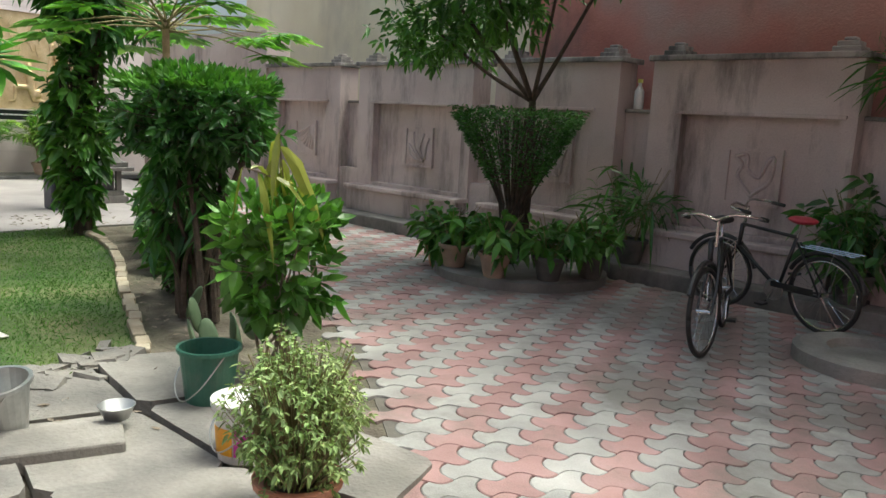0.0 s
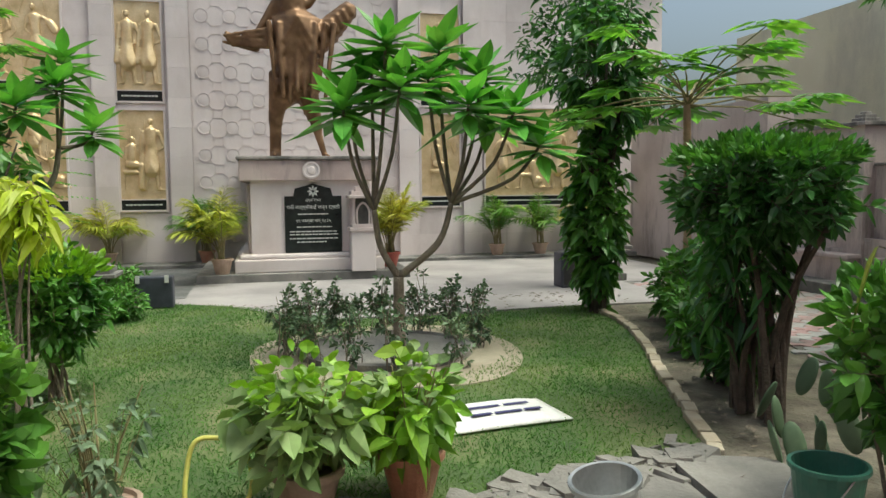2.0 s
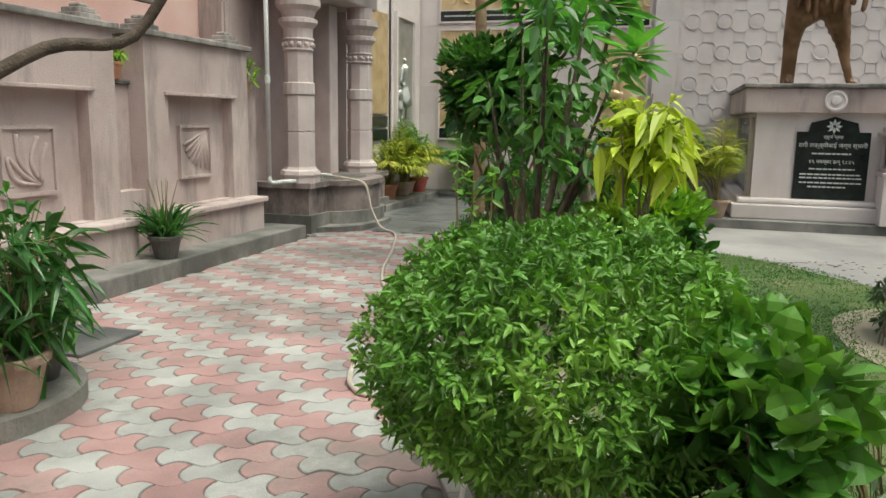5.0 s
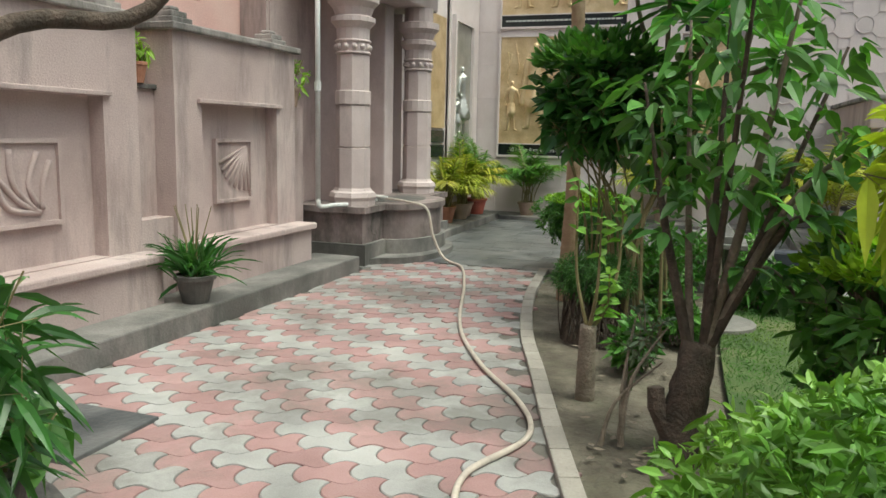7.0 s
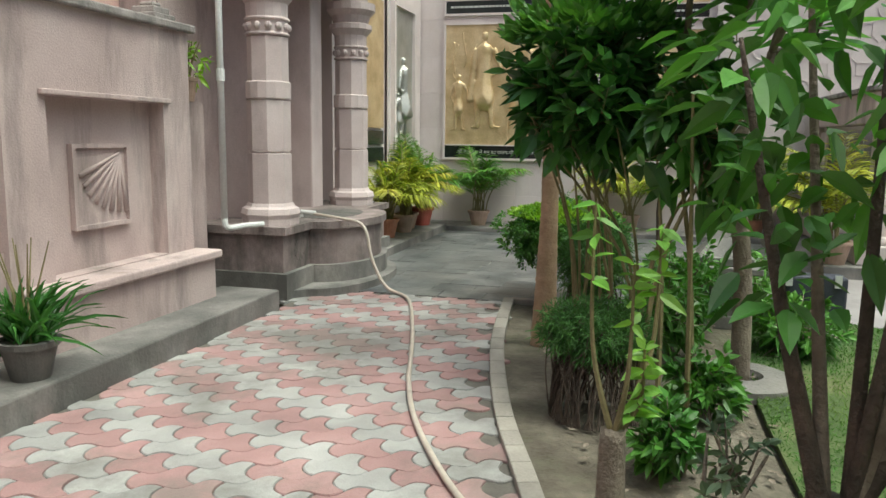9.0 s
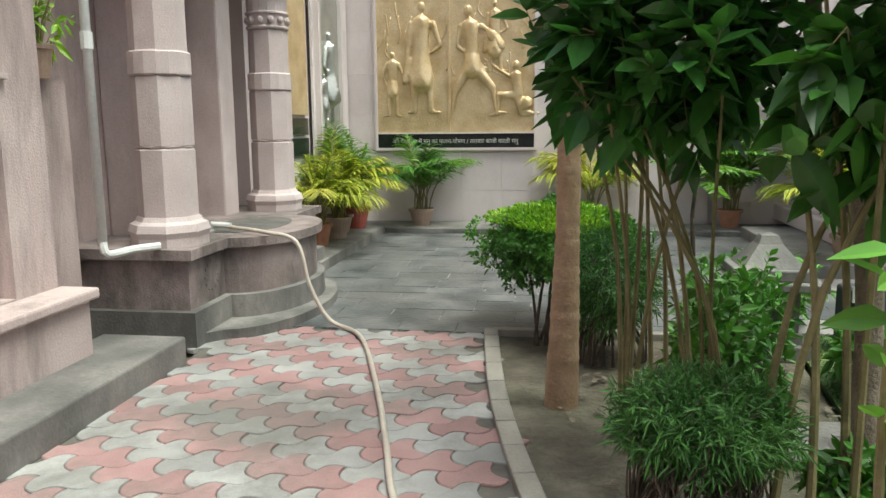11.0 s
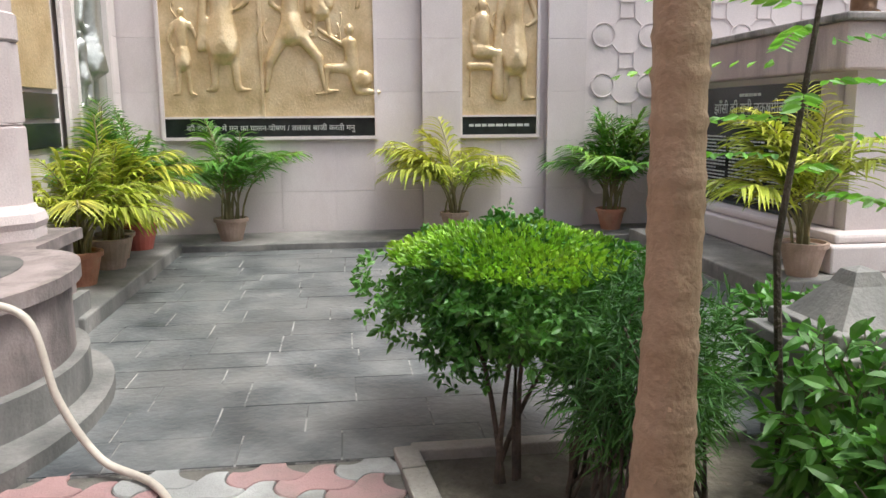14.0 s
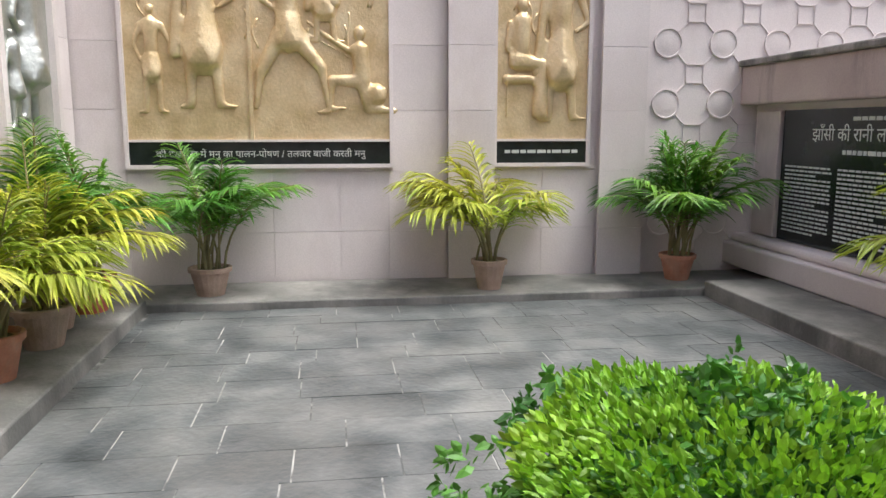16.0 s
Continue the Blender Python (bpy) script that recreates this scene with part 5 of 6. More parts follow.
tree("dark_tree", "tall dark green tree by the court corner", (-13.1, 4.9), 2.2, [((-13.0, 4.4, 3.6), (0.9, 0.8, 0.9)), ((-13.2, 4.9, 5.0), (1.1, 1.0, 1.0)), ((-12.7, 5.4, 2.9), (0.7, 0.7, 0.6))], 0.15, 0.42, L_DARK, 1500, 0.09, M_DARKBARK)
# crowns after the sixth hang out of view, added to shade the yard
tree("courtyard_tree", "spreading light green tree, outer crowns added to shade the yard", (-6.45, 7.05), 1.9, [((-7.4, 6.5, 2.55), (0.9, 0.7, 0.4)), ((-6.5, 6.4, 2.9), (0.9, 0.8, 0.5)), ((-5.6, 6.3, 3.2), (0.9, 0.8, 0.4)), ((-7.2, 6.0, 3.3), (1.0, 0.9, 0.45)), ((-4.9, 6.4, 3.5), (0.8, 0.8, 0.4)), ((-6.2, 5.6, 3.6), (1.0, 0.9, 0.4)), ((-4.2, 6.5, 3.9), (1.2, 1.1, 0.4)), ((-3.0, 5.7, 3.9), (1.3, 1.2, 0.45)), ((-3.2, 7.0, 3.7), (1.2, 1.0, 0.4)), ((-1.8, 6.2, 3.9), (1.2, 1.2, 0.45)), ((-4.6, 7.6, 3.6), (0.9, 0.7, 0.4)), ((-2.2, 7.6, 3.6), (1.2, 0.8, 0.45)), ((-0.6, 5.6, 4.1), (1.3, 1.2, 0.45)), ((-0.6, 7.2, 3.8), (1.3, 1.0, 0.45))], 0.12, 0.5, L_MID, 1800, 0.06, M_DARKBARK)
# vase-shaped clipped shrub on its round planter
isl = thing("round_planter", "low round stone planter on the paving", "planter", kind="structure")
part("planter_stone", lathe(bmesh.new(), [(0.92, -0.03), (0.92, 0.09), (0.88, 0.1), (0.001, 0.1)], 36, (-6.2, 6.72, 0)), M_FLAG, isl)
vs = thing("vase_shaped_shrub", "clipped dark shrub in the shape of a vase", "shrub")
bm = bmesh.new()
for k in range(70):
    a, q = rng.uniform(0, 2 * math.pi), rng.uniform(0.2, 1)
    tube(bm, [(-6.35 + 0.05 * math.cos(a), 6.7 + 0.05 * math.sin(a), 0.1), (-6.35 + 0.15 * q * math.cos(a), 6.7 + 0.15 * q * math.sin(a), 0.75), (-6.35 + 0.62 * q * math.cos(a), 6.7 + 0.62 * q * math.sin(a), 1.65)], [0.016, 0.01, 0.004], 5)
part("stem_clump", bm, M_DARKBARK, vs)
n = 6800
a, z = rng.uniform(0, 2 * math.pi, n), 0.95 + 0.8 * rng.random(n) ** 0.6
rr = 0.18 + (z - 0.85) * 0.6
rr = rr * np.where(z > 1.68, rng.random(n) ** 0.5, rng.uniform(0.8, 1.03, n))
P = np.stack([-6.35 + rr * np.cos(a), 6.7 + rr * np.sin(a), z], 1)
leaves("crown", P, np.stack([np.cos(a), np.sin(a), np.full(n, 0.4)], 1) + rng.normal(0, 0.5, (n, 3)), 0.05, 0.025, L_DARK, vs)


def potted(c, r, h, pm, crown_r, crown_z, n, L, W, lm, label, group="", grass=False, extra=None):
    t = thing("potted_plant", label, "potted plant", group=group)
    pot(t, c, r, h, pm)
    z0 = c[2] + h * 0.9
    bm = bmesh.new()
    for k in range(7):
        a = rng.uniform(0, 2 * math.pi)
        tube(bm, [(c[0] + r * 0.3 * math.cos(a), c[1] + r * 0.3 * math.sin(a), z0 - 0.02), (c[0] + crown_r * 0.3 * math.cos(a), c[1] + crown_r * 0.3 * math.sin(a), z0 + crown_z * 0.5), (c[0] + crown_r * 0.7 * math.cos(a), c[1] + crown_r * 0.7 * math.sin(a), z0 + crown_z)], [0.008, 0.006, 0.003], 5)
    part("stem_clump", bm, M_STEM, t)
    if grass:
        P = np.array([c[0], c[1], z0]) + rng.normal(0, r * 0.35, (n, 3)) * np.array([1, 1, 0])
        D = rng.normal(0, 0.4, (n, 3)) + np.array([0, 0, 1.0])
        leaves("crown", P, D, L * rng.uniform(0.6, 1.2, n), W, lm, t, droop=0.45, flat=0.3)
    else:
        P, d, T, S = tufts((c[0], c[1], z0 + crown_z * 0.55), (crown_r, crown_r, crown_z * 0.6), n, L * 0.8, 0.3, 0.2, per=5)
        twigs(T, S, (c[0], c[1], z0), L * 0.8, M_STEM, t, 0.0018 if L < 0.1 else 0.0028)
        ll = L * rng.uniform(0.6, 1.25, len(P))
        leaves("crown", P, d, ll, ll * W, lm, t, droop=0.5)
        if extra:
            P, d = blob((c[0], c[1], z0 + crown_z * 0.8), (crown_r * 0.8, crown_r * 0.8, crown_z * 0.45), n // 4, 0.6, 0)
            leaves("new_growth", P, d + np.array([0, 0, 0.4]), L * 0.8, L * 0.8 * W, extra, t, droop=0.4)
    return t


GP = "pots round the planter"
for x, y, m in ((-7.0, 6.3, M_TERRA), (-6.55, 6.05, M_CLAY), (-5.95, 6.0, M_CLAY), (-5.55, 6.35, M_DKPOT), (-5.4, 6.85, M_DKPOT)):
    potted((x, y, 0.1 if (x + 6.2) ** 2 + (y - 6.72) ** 2 < 0.7 else 0.0), 0.16, 0.24, m, 0.36, 0.42, 170, 0.17, 0.5, L_MID, "potted leafy plant at the round planter's edge", GP)
potted((-5.45, 7.68, 0.165), 0.18, 0.27, M_DKPOT, 0.5, 0.8, 150, 0.42, 0.09, L_DARK, "potted dracaena with long dark leaves on the ledge", "")
potted((-3.2, 7.72, 0.165), 0.17, 0.28, M_DKPOT, 0.5, 0.75, 260, 0.22, 0.35, L_DARK, "dark leafy potted plant on the wall ledge", "")
potted((-3.05, 7.92, 1.84), 0.12, 0.18, M_DKPOT, 0.4, 0.5, 200, 0.3, 0.1, L_DARK, "dark trailing potted plant on the low wall", "")
potted((-3.46, 1.94, 0), 0.165, 0.2, M_TERRA, 0.28, 0.5, 5200, 0.03, 0.55, L_SILV, "terracotta pot with a bushy pale-leaved shrub", "")
potted((-5.66, 0.58, 0), 0.16, 0.24, M_TERRA, 0.28, 0.42, 230, 0.13, 0.72, L_BRIGHT, "terracotta pot of arrow-leaved climber on the flagstones", "arrow-leaf pots", extra=L_SILV)
potted((-5.6, 0.06, 0), 0.17, 0.22, M_CLAY, 0.32, 0.45, 270, 0.14, 0.72, L_SILV, "clay pot of pale variegated arrow-leaved plants", "arrow-leaf pots", extra=L_BRIGHT)
potted((-5.43, -0.83, 0), 0.16, 0.21, M_CLAY, 0.28, 0.5, 260, 0.06, 0.5, L_GREY, "clay pot with a sparse rose bush", "")
potted((-9.22, -6.08, 0.165), 0.15, 0.22, M_DKPOT, 0.2, 0.55, 140, 0.6, 0.03, L_DARK, "mossy clay pot of long strappy leaves on the ledge", "", grass=True)
potted((-9.32, -6.66, 1.84), 0.09, 0.16, M_TERRA, 0.13, 0.18, 120, 0.09, 0.3, L_BRIGHT, "small terracotta pot on the low wall", "")
potted((-11.68, -6.66, 1.75), 0.09, 0.2, M_CLAY, 0.25, 0.3, 110, 0.09, 0.4, L_BRIGHT, "small pot with a thin trailing plant", "")
isl2 = thing("round_planter", "low round stone planter on the paving", "planter", kind="structure")
part("planter_stone", lathe(bmesh.new(), [(0.62, -0.03), (0.62, 0.1), (0.58, 0.12), (0.001, 0.12)], 32, (-5.95, -4.95, 0)), M_FLAG, isl2)
potted((-5.85, -4.48, 0.12), 0.18, 0.26, M_CLAY, 0.42, 0.72, 380, 0.24, 0.17, L_DARK, "clay pot with a narrow-leaved dark plant", "")
potted((-6.2, -4.65, 0.12), 0.14, 0.2, M_DKPOT, 0.25, 0.35, 90, 0.16, 0.6, L_MID, "dark pot with a broad-leaved plant", "")
br = thing("old_tree", "old tree with a bare forked branch over the path", "tree")
part("trunk", tube(bmesh.new(), smooth_line([(-6.0, -5.2, 0.1), (-5.95, -5.1, 0.9), (-6.0, -5.0, 1.55)], 5), np.linspace(0.09, 0.07, 11), 10), M_BARK, br, smooth=True)
for pts in ([(-6.0, -5.0, 1.5), (-6.5, -4.75, 1.85), (-6.9, -4.5, 1.95), (-7.05, -4.2, 2.5)], [(-6.0, -5.0, 1.5), (-6.1, -5.1, 2.1), (-6.0, -5.3, 2.9)]):
    part("limb", tube(bmesh.new(), smooth_line(pts, 5), np.linspace(0.042, 0.028, 5 * (len(pts) - 1) + 1), 9), M_DARKBARK, br, smooth=True)
P, d = blob((-6.0, -5.3, 3.2), (0.7, 0.6, 0.5), 500, 0.3)
leaves("crown", P, d + rng.normal(0, 0.6, d.shape), 0.14, 0.06, L_MID, br, droop=0.5)

# ---- palms
PG = "areca palms round the court"
palm((-17.98, -3.12, 0.07), 1.15, 16, L_PALMY, 0.15, 0.26, M_CLAY, "areca palm with yellowing fronds in a clay pot", PG, 31, 0.8)
palm((-18.15, -1.3, 0.07), 1.1, 22, L_PALM, 0.16, 0.24, M_TERRA, "bushy green areca palm in a clay pot", PG, 32, 0.7)
palm((-18.05, -5.5, 0.07), 1.1, 15, L_PALM, 0.17, 0.24, M_CLAY, "green areca palm in a mossy pot", PG, 33, 0.75)
palm((-17.4, -6.28, 0.11), 1.0, 20, L_PALM, 0.19, 0.28, M_REDPOT, "green areca palm in a red painted pot", PG, 34, 0.8)
palm((-16.45, -6.27, 0.11), 0.95, 18, L_PALMY, 0.17, 0.26, M_CLAY, "yellow-green areca palm in a clay pot", PG, 35, 0.85)
palm((-15.8, -6.3, 0.11), 0.85, 18, L_PALMY, 0.16, 0.26, M_TERRA, "yellow-green areca palm in a clay pot", PG, 36, 0.9)
palm((-16.9, -6.35, 0.11), 1.05, 15, L_PALM, 0.16, 0.24, M_CLAY, "green areca palm in a clay pot", PG, 37, 0.7)
palm((-15.15, -0.84, 0.14), 1.15, 15, L_PALMY, 0.17, 0.26, M_CLAY, "areca palm in a clay pot beside the pedestal", PG, 38, 0.75)
palm((-15.6, 2.05, 0.14), 1.2, 22, L_PALMY, 0.18, 0.26, M_REDPOT, "yellowing areca palm in a red pot beside the pedestal", PG, 39, 0.5)
for k, (x, y, m) in enumerate(((-18.0, 4.8, L_PALM), (-18.0, 5.8, L_PALM), (-18.1, 7.0, L_PALMY), (-18.05, -4.4 + 0.9, L_PALMY))):
    if k < 3:
        palm((x, y, 0.07), 1.1, 13, m, 0.17, 0.24, M_CLAY, "areca palm in a pale pot at the wall's foot", PG, 40 + k, 0.7)
slate_floor()
SP = [(p.x, p.y) for p in KERB] + [(-12.7, -5.95), (3.0, -5.95), (3.0, -1.0)]
paving("pavement_south", SP, unit2(116.4), unit2(26.4), 1, "interlocking pink and grey bone-shaped path pavers", lambda x, y: -9.6 < x < -7.75 and y > -5.9)
NP = [(p.x, p.y) for p in NBED][::-1] + [(-3.6, 2.6), (-2.9, 1.0), (3.0, 0.6), (3.0, 7.55), (-13.3, 7.55), (-13.3, 5.5)]
paving("pavement_north", NP, unit2(57.6), unit2(147.6), 1, "interlocking pink and grey bone-shaped yard pavers", lambda x, y: False)


# ---- reliefs and statue
def capsules(segs, voxel, squash=None):
    """A plain rounded figure from tapered limbs, melted into one skin. segs: (point, point, radius, radius)."""
    bm = bmesh.new()
    for a, b, r0, r1 in segs:
        a, b = Vector(a), Vector(b)
        n = max(2, int((b - a).length / (0.5 * max(r0, r1))) + 1)
        for k in range(n + 1):
            q = k / n
            bmesh.ops.create_icosphere(bm, subdivisions=1, radius=r0 + (r1 - r0) * q, matrix=Matrix.Translation(a + (b - a) * q))
    return bm


def melted(name, bm, material, parent, voxel, label=""):
    ob = part(name, bm, material, parent, label, smooth=True)
    md = ob.modifiers.new("skin", "REMESH")
    md.mode, md.voxel_size, md.use_smooth_shade = "VOXEL", voxel, True
    sm = ob.modifiers.new("smooth", "SMOOTH")
    sm.factor, sm.iterations = 0.5, 3
    return ob


# figures in units of their height, seen from the front: u across, v up
STAND = [((0, .93), (0, .94), .055, .055), ((0, .84), (0, .88), .025, .025), ((0, .8), (0, .55), .1, .08), ((-.09, .8), (-.15, .62), .04, .032), ((-.15, .62), (-.1, .48), .03, .025), ((.09, .8), (.16, .64), .04, .032), ((.16, .64), (.19, .5), .03, .025), ((0, .5), (0, .38), .1, .13), ((-.05, .36), (-.06, .05), .05, .035), ((.05, .36), (.06, .05), .05, .035), ((-.06, .03), (-.12, .02), .03, .025), ((.06, .03), (.12, .02), .03, .025)]
ROBE = [((0, .93), (0, .95), .05, .05), ((0, .84), (0, .88), .025, .025), ((0, .8), (0, .5), .1, .09), ((0, .5), (0, .3), .1, .15), ((-.1, .8), (-.15, .3), .035, .05), ((.1, .8), (.17, .6), .04, .03), ((.17, .6), (.1, .55), .03, .025), ((-.07, .3), (-.07, .04), .05, .04), ((.06, .3), (.08, .04), .05, .04), ((-.07, .02), (-.13, .02), .03, .02), ((.08, .02), (.17, .02), .03, .02)]
STRIDE = [((-.02, .93), (-.02, .95), .055, .055), ((0, .8), (.02, .55), .1, .08), ((-.09, .8), (-.12, .62), .04, .03), ((-.12, .62), (.02, .52), .03, .025), ((.1, .8), (.25, .7), .04, .03), ((.02, .5), (.02, .42), .1, .12), ((-.03, .42), (-.14, .22), .07, .05), ((-.14, .22), (-.17, .03), .04, .03), ((.06, .42), (.2, .25), .07, .05), ((.2, .25), (.24, .03), .04, .03), ((.24, .02), (.33, .02), .03, .02), ((.02, .5), (.38, .3), .018, .012), ((.2, .72), (.26, .62), .08, .08)]
KNEEL = [((0, .56), (0, .58), .06, .06), ((.0, .45), (.02, .25), .09, .08), ((-.08, .45), (-.22, .54), .035, .03), ((-.22, .54), (-.36, .64), .028, .022), ((.02, .24), (-.2, .24), .07, .05), ((-.2, .24), (-.22, .03), .04, .035), ((-.22, .02), (-.3, .02), .03, .02), ((.02, .2), (.06, .06), .07, .06), ((.06, .04), (.25, .03), .05, .03), ((.12, .14), (.12, .15), .1, .1)]
SEATED = [((0, .78), (0, .8), .055, .055), ((0, .68), (0, .5), .085, .08), ((-.08, .67), (-.1, .5), .035, .03), ((-.1, .5), (.05, .42), .03, .025), ((-.03, .42), (.15, .4), .09, .06), ((.15, .4), (.13, .08), .07, .08), ((-.1, .3), (.05, .3), .05, .05), ((-.1, .28), (-.1, .05), .02, .02), ((.13, .05), (.2, .03), .04, .03)]


def relief(y0, y1, z0, z1, figs, label, cap_h=0.2, m=None, text="", x=None, caption=True):
    m = m or M_GOLD
    X = x if x is not None else W_X
    t = thing("relief_panel", label, "relief", group="wall reliefs")
    abox("backing", X, X + 0.02, y0, y1, z0, z1, m, t)
    bm = bmesh.new()
    f = 0.035
    zb = z0 - (cap_h + 0.02 if caption else 0)
    for ya, yb, za, zb2 in ((y0 - f, y0, zb - f, z1 + f), (y1, y1 + f, zb - f, z1 + f), (y0, y1, z1, z1 + f), (y0, y1, zb - f, zb), (y0, y1, z0 - 0.02, z0)):
        box(bm, X, X + 0.05, ya, yb, za, zb2)
    part("frame", bm, M_STONE, t)
    for pose_segs, cy, cz, s in figs:
        segs = []
        for a, b, r0, r1 in pose_segs:
            segs.append(((X + 0.03, cy + a[0] * s, cz + a[1] * s), (X + 0.03, cy + b[0] * s, cz + b[1] * s), r0 * s * 0.86, r1 * s * 0.86))
        bm = capsules(segs, 0.02)
        for v in bm.verts:
            v.co.x = X + 0.025 + (v.co.x - X - 0.03) * 0.75
        melted("figure", bm, m, t, max(0.010, 0.014 * s))
    # hammered ground and folds
    bm = bmesh.new()
    for k in range(int(14 * (y1 - y0))):
        cy, cz = rng.uniform(y0 + 0.1, y1 - 0.1), rng.uniform(z0 + 0.5 * (z1 - z0), z1 - 0.1)
        tube(bm, smooth_line([(X + 0.018, cy, cz), (X + 0.022, cy + rng.normal(0, 0.03), cz - 0.12), (X + 0.018, cy + rng.normal(0, 0.04), cz - 0.25)], 3), 0.010, 5)
    tagged(part("drapery", bm, m, t, smooth=True), kind="stuff")
    if caption:
        c = abox("caption_plate", X, X + 0.03, y0, y1, zb, z0 - 0.02, M_BLACK, t, 0, "black caption plate with white lettering")
        if text:
            writing(text, (y1 - y0) * 0.037 if len(text) > 30 else 0.09, pose(X + 0.032, (y0 + y1) / 2, (zb + z0) / 2 - 0.045, 90, 0, 90), M_LETTER, c)
        else:
            def to_w(bmx, u0, u1, v0, v1):
                box(bmx, X + 0.029, X + 0.033, u0, u1, v0, v1)
            bars(c, M_LETTER, [(y0 + 0.08, (zb + z0) / 2 - 0.02, y1 - y0 - 0.16, 0.03)], to_w)
    return t


TXT = "की देख-रेख में मनु का पालन-पोषण / तलवार बाजी करती मनु"
big = relief(-6.21, -3.94, 1.36, 3.3, [(STAND, -5.98, 1.58, 0.95), (ROBE, -5.55, 1.62, 1.6), (STRIDE, -4.85, 1.6, 1.55), (KNEEL, -4.2, 1.58, 1.25), (ROBE, -4.5, 2.2, 1.0)], "gilded bronze relief of plain standing figures, captioned below", text=TXT)
abox("divider", W_X + 0.02, W_X + 0.05, -5.17, -5.14, 1.36, 3.3, M_GOLD, big)
relief(-2.95, -2.09, 1.36, 3.15, [(SEATED, -2.72, 1.5, 1.35), (ROBE, -2.35, 1.52, 1.5)], "narrow gilded bronze relief with two plain figures")
relief(-2.95, -2.09, 3.55, 5.3, [(ROBE, -2.72, 3.65, 1.5), (ROBE, -2.33, 3.65, 1.5)], "narrow gilded bronze relief with two plain figures")
relief(-6.21, -3.94, 3.7, 5.5, [(STAND, -5.8, 3.8, 1.4), (ROBE, -5.1, 3.8, 1.5), (STRIDE, -4.4, 3.8, 1.4)], "gilded bronze relief of plain standing figures")
relief(3.24, 4.1, 1.36, 3.15, [(SEATED, 3.6, 1.5, 1.35)], "narrow gilded bronze relief with a seated plain figure")
relief(3.24, 4.1, 3.55, 5.3, [(ROBE, 3.65, 3.65, 1.5)], "narrow gilded bronze relief with a plain figure")
relief(4.7, 6.9, 1.36, 3.3, [(STAND, 5.1, 1.5, 1.3), (KNEEL, 5.8, 1.5, 1.3), (ROBE, 6.4, 1.5, 1.5)], "gilded bronze relief of plain figures, captioned below")
# silvered relief on the court's south wall
sv = thing("relief_panel", "silvered metal relief in a pale frame", "relief", group="wall reliefs")
abox("backing", -18.0, -17.05, -6.65, -6.63, 1.1, 3.4, M_SILVER, sv)
bm = bmesh.new()
for xa, xb, za, zb in ((-18.08, -18.0, 1.0, 3.5), (-17.05, -16.97, 1.0, 3.5), (-18.0, -17.05, 3.4, 3.5), (-18.0, -17.05, 1.0, 1.1)):
    box(bm, xa, xb, -6.65, -6.58, za, zb)
part("frame", bm, M_STONE, sv)
segs = [((-17.5 + a[0] * 1.2, -6.62, 1.5 + a[1] * 1.2), (-17.5 + b[0] * 1.2, -6.62, 1.5 + b[1] * 1.2), r0 * 1.2, r1 * 1.2) for a, b, r0, r1 in ROBE]
segs += [((-17.25 + a[0] * .7, -6.62, 1.45 + a[1] * .7), (-17.25 + b[0] * .7, -6.62, 1.45 + b[1] * .7), r0 * .7, r1 * .7) for a, b, r0, r1 in STAND]
melted("figure", capsules(segs, 0.02), M_SILVER, sv, 0.018)
sg = thing("relief_panel", "gilded relief with black captions beside the porch", "relief", group="wall reliefs")
abox("backing", -16.75, -15.75, -6.72, -6.68, 1.6, 3.4, M_GOLD, sg)
abox("caption_plate", -16.75, -15.75, -6.72, -6.68, 1.36, 1.56, M_BLACK, sg)
abox("caption_plate", -16.75, -15.75, -6.72, -6.68, 1.12, 1.32, M_BLACK, sg)

# bronze statue, one plain mesh
SX = -16.0
S = [((SX, .08, 2.1), (SX, .1, 2.75), .12, .13), ((SX + .1, .08, 2.16), (SX + .22, .06, 2.14), .08, .06), ((SX, .1, 2.75), (SX, .2, 3.5), .15, .24),
     ((SX, .95, 2.14), (SX, .82, 2.6), .06, .09), ((SX, .84, 2.6), (SX, .64, 3.3), .1, .26), ((SX, .98, 2.12), (SX + .15, 1.0, 2.12), .06, .05),
     ((SX, .5, 3.5), (SX, .5, 4.3), .4, .5), ((SX, .6, 3.3), (SX, .75, 4.2), .25, .22), ((SX, .3, 3.2), (SX, .3, 4.3), .25, .2), ((SX, .4, 4.1), (SX, .4, 4.9), .26, .3), ((SX, .4, 5.0), (SX, .4, 5.15), .12, .1), ((SX, .4, 5.35), (SX, .4, 5.4), .16, .15),
     ((SX, .15, 4.8), (SX, -.15, 4.3), .1, .08), ((SX, -.15, 4.3), (SX, .1, 4.05), .08, .07), ((SX, .7, 4.8), (SX, 1.0, 5.2), .1, .08), ((SX, 1.0, 5.2), (SX, 1.2, 5.7), .07, .06),
     ((SX, .1, 4.3), (SX, -.3, 4.05), .1, .09), ((SX, -.3, 4.05), (SX, -.7, 4.25), .09, .05), ((SX, -.2, 4.0), (SX, -.75, 4.1), .08, .04), ((SX, .9, 4.2), (SX, 1.4, 4.7), .3, .2), ((SX, .9, 3.7), (SX, 1.35, 3.0), .025, .02)]
S += [((SX + .3, .02 + .16 * k, 4.4), (SX + .3 + .08 * (k % 2), .12 + .12 * k, 3.25 - .1 * (k % 3)), .06, .05) for k in range(8)]
S += [((SX + .1, -.75 + .05 * k, 4.2 - .06 * k), (SX + .2, .0, 4.3 - .1 * k), .03, .05) for k in range(4)]
stt = capsules(S, 0.05)
ob = melted("statue", stt, M_BRONZE, None, 0.028)
tagged(ob, "large brown bronze statue of a striding draped figure", "statue")

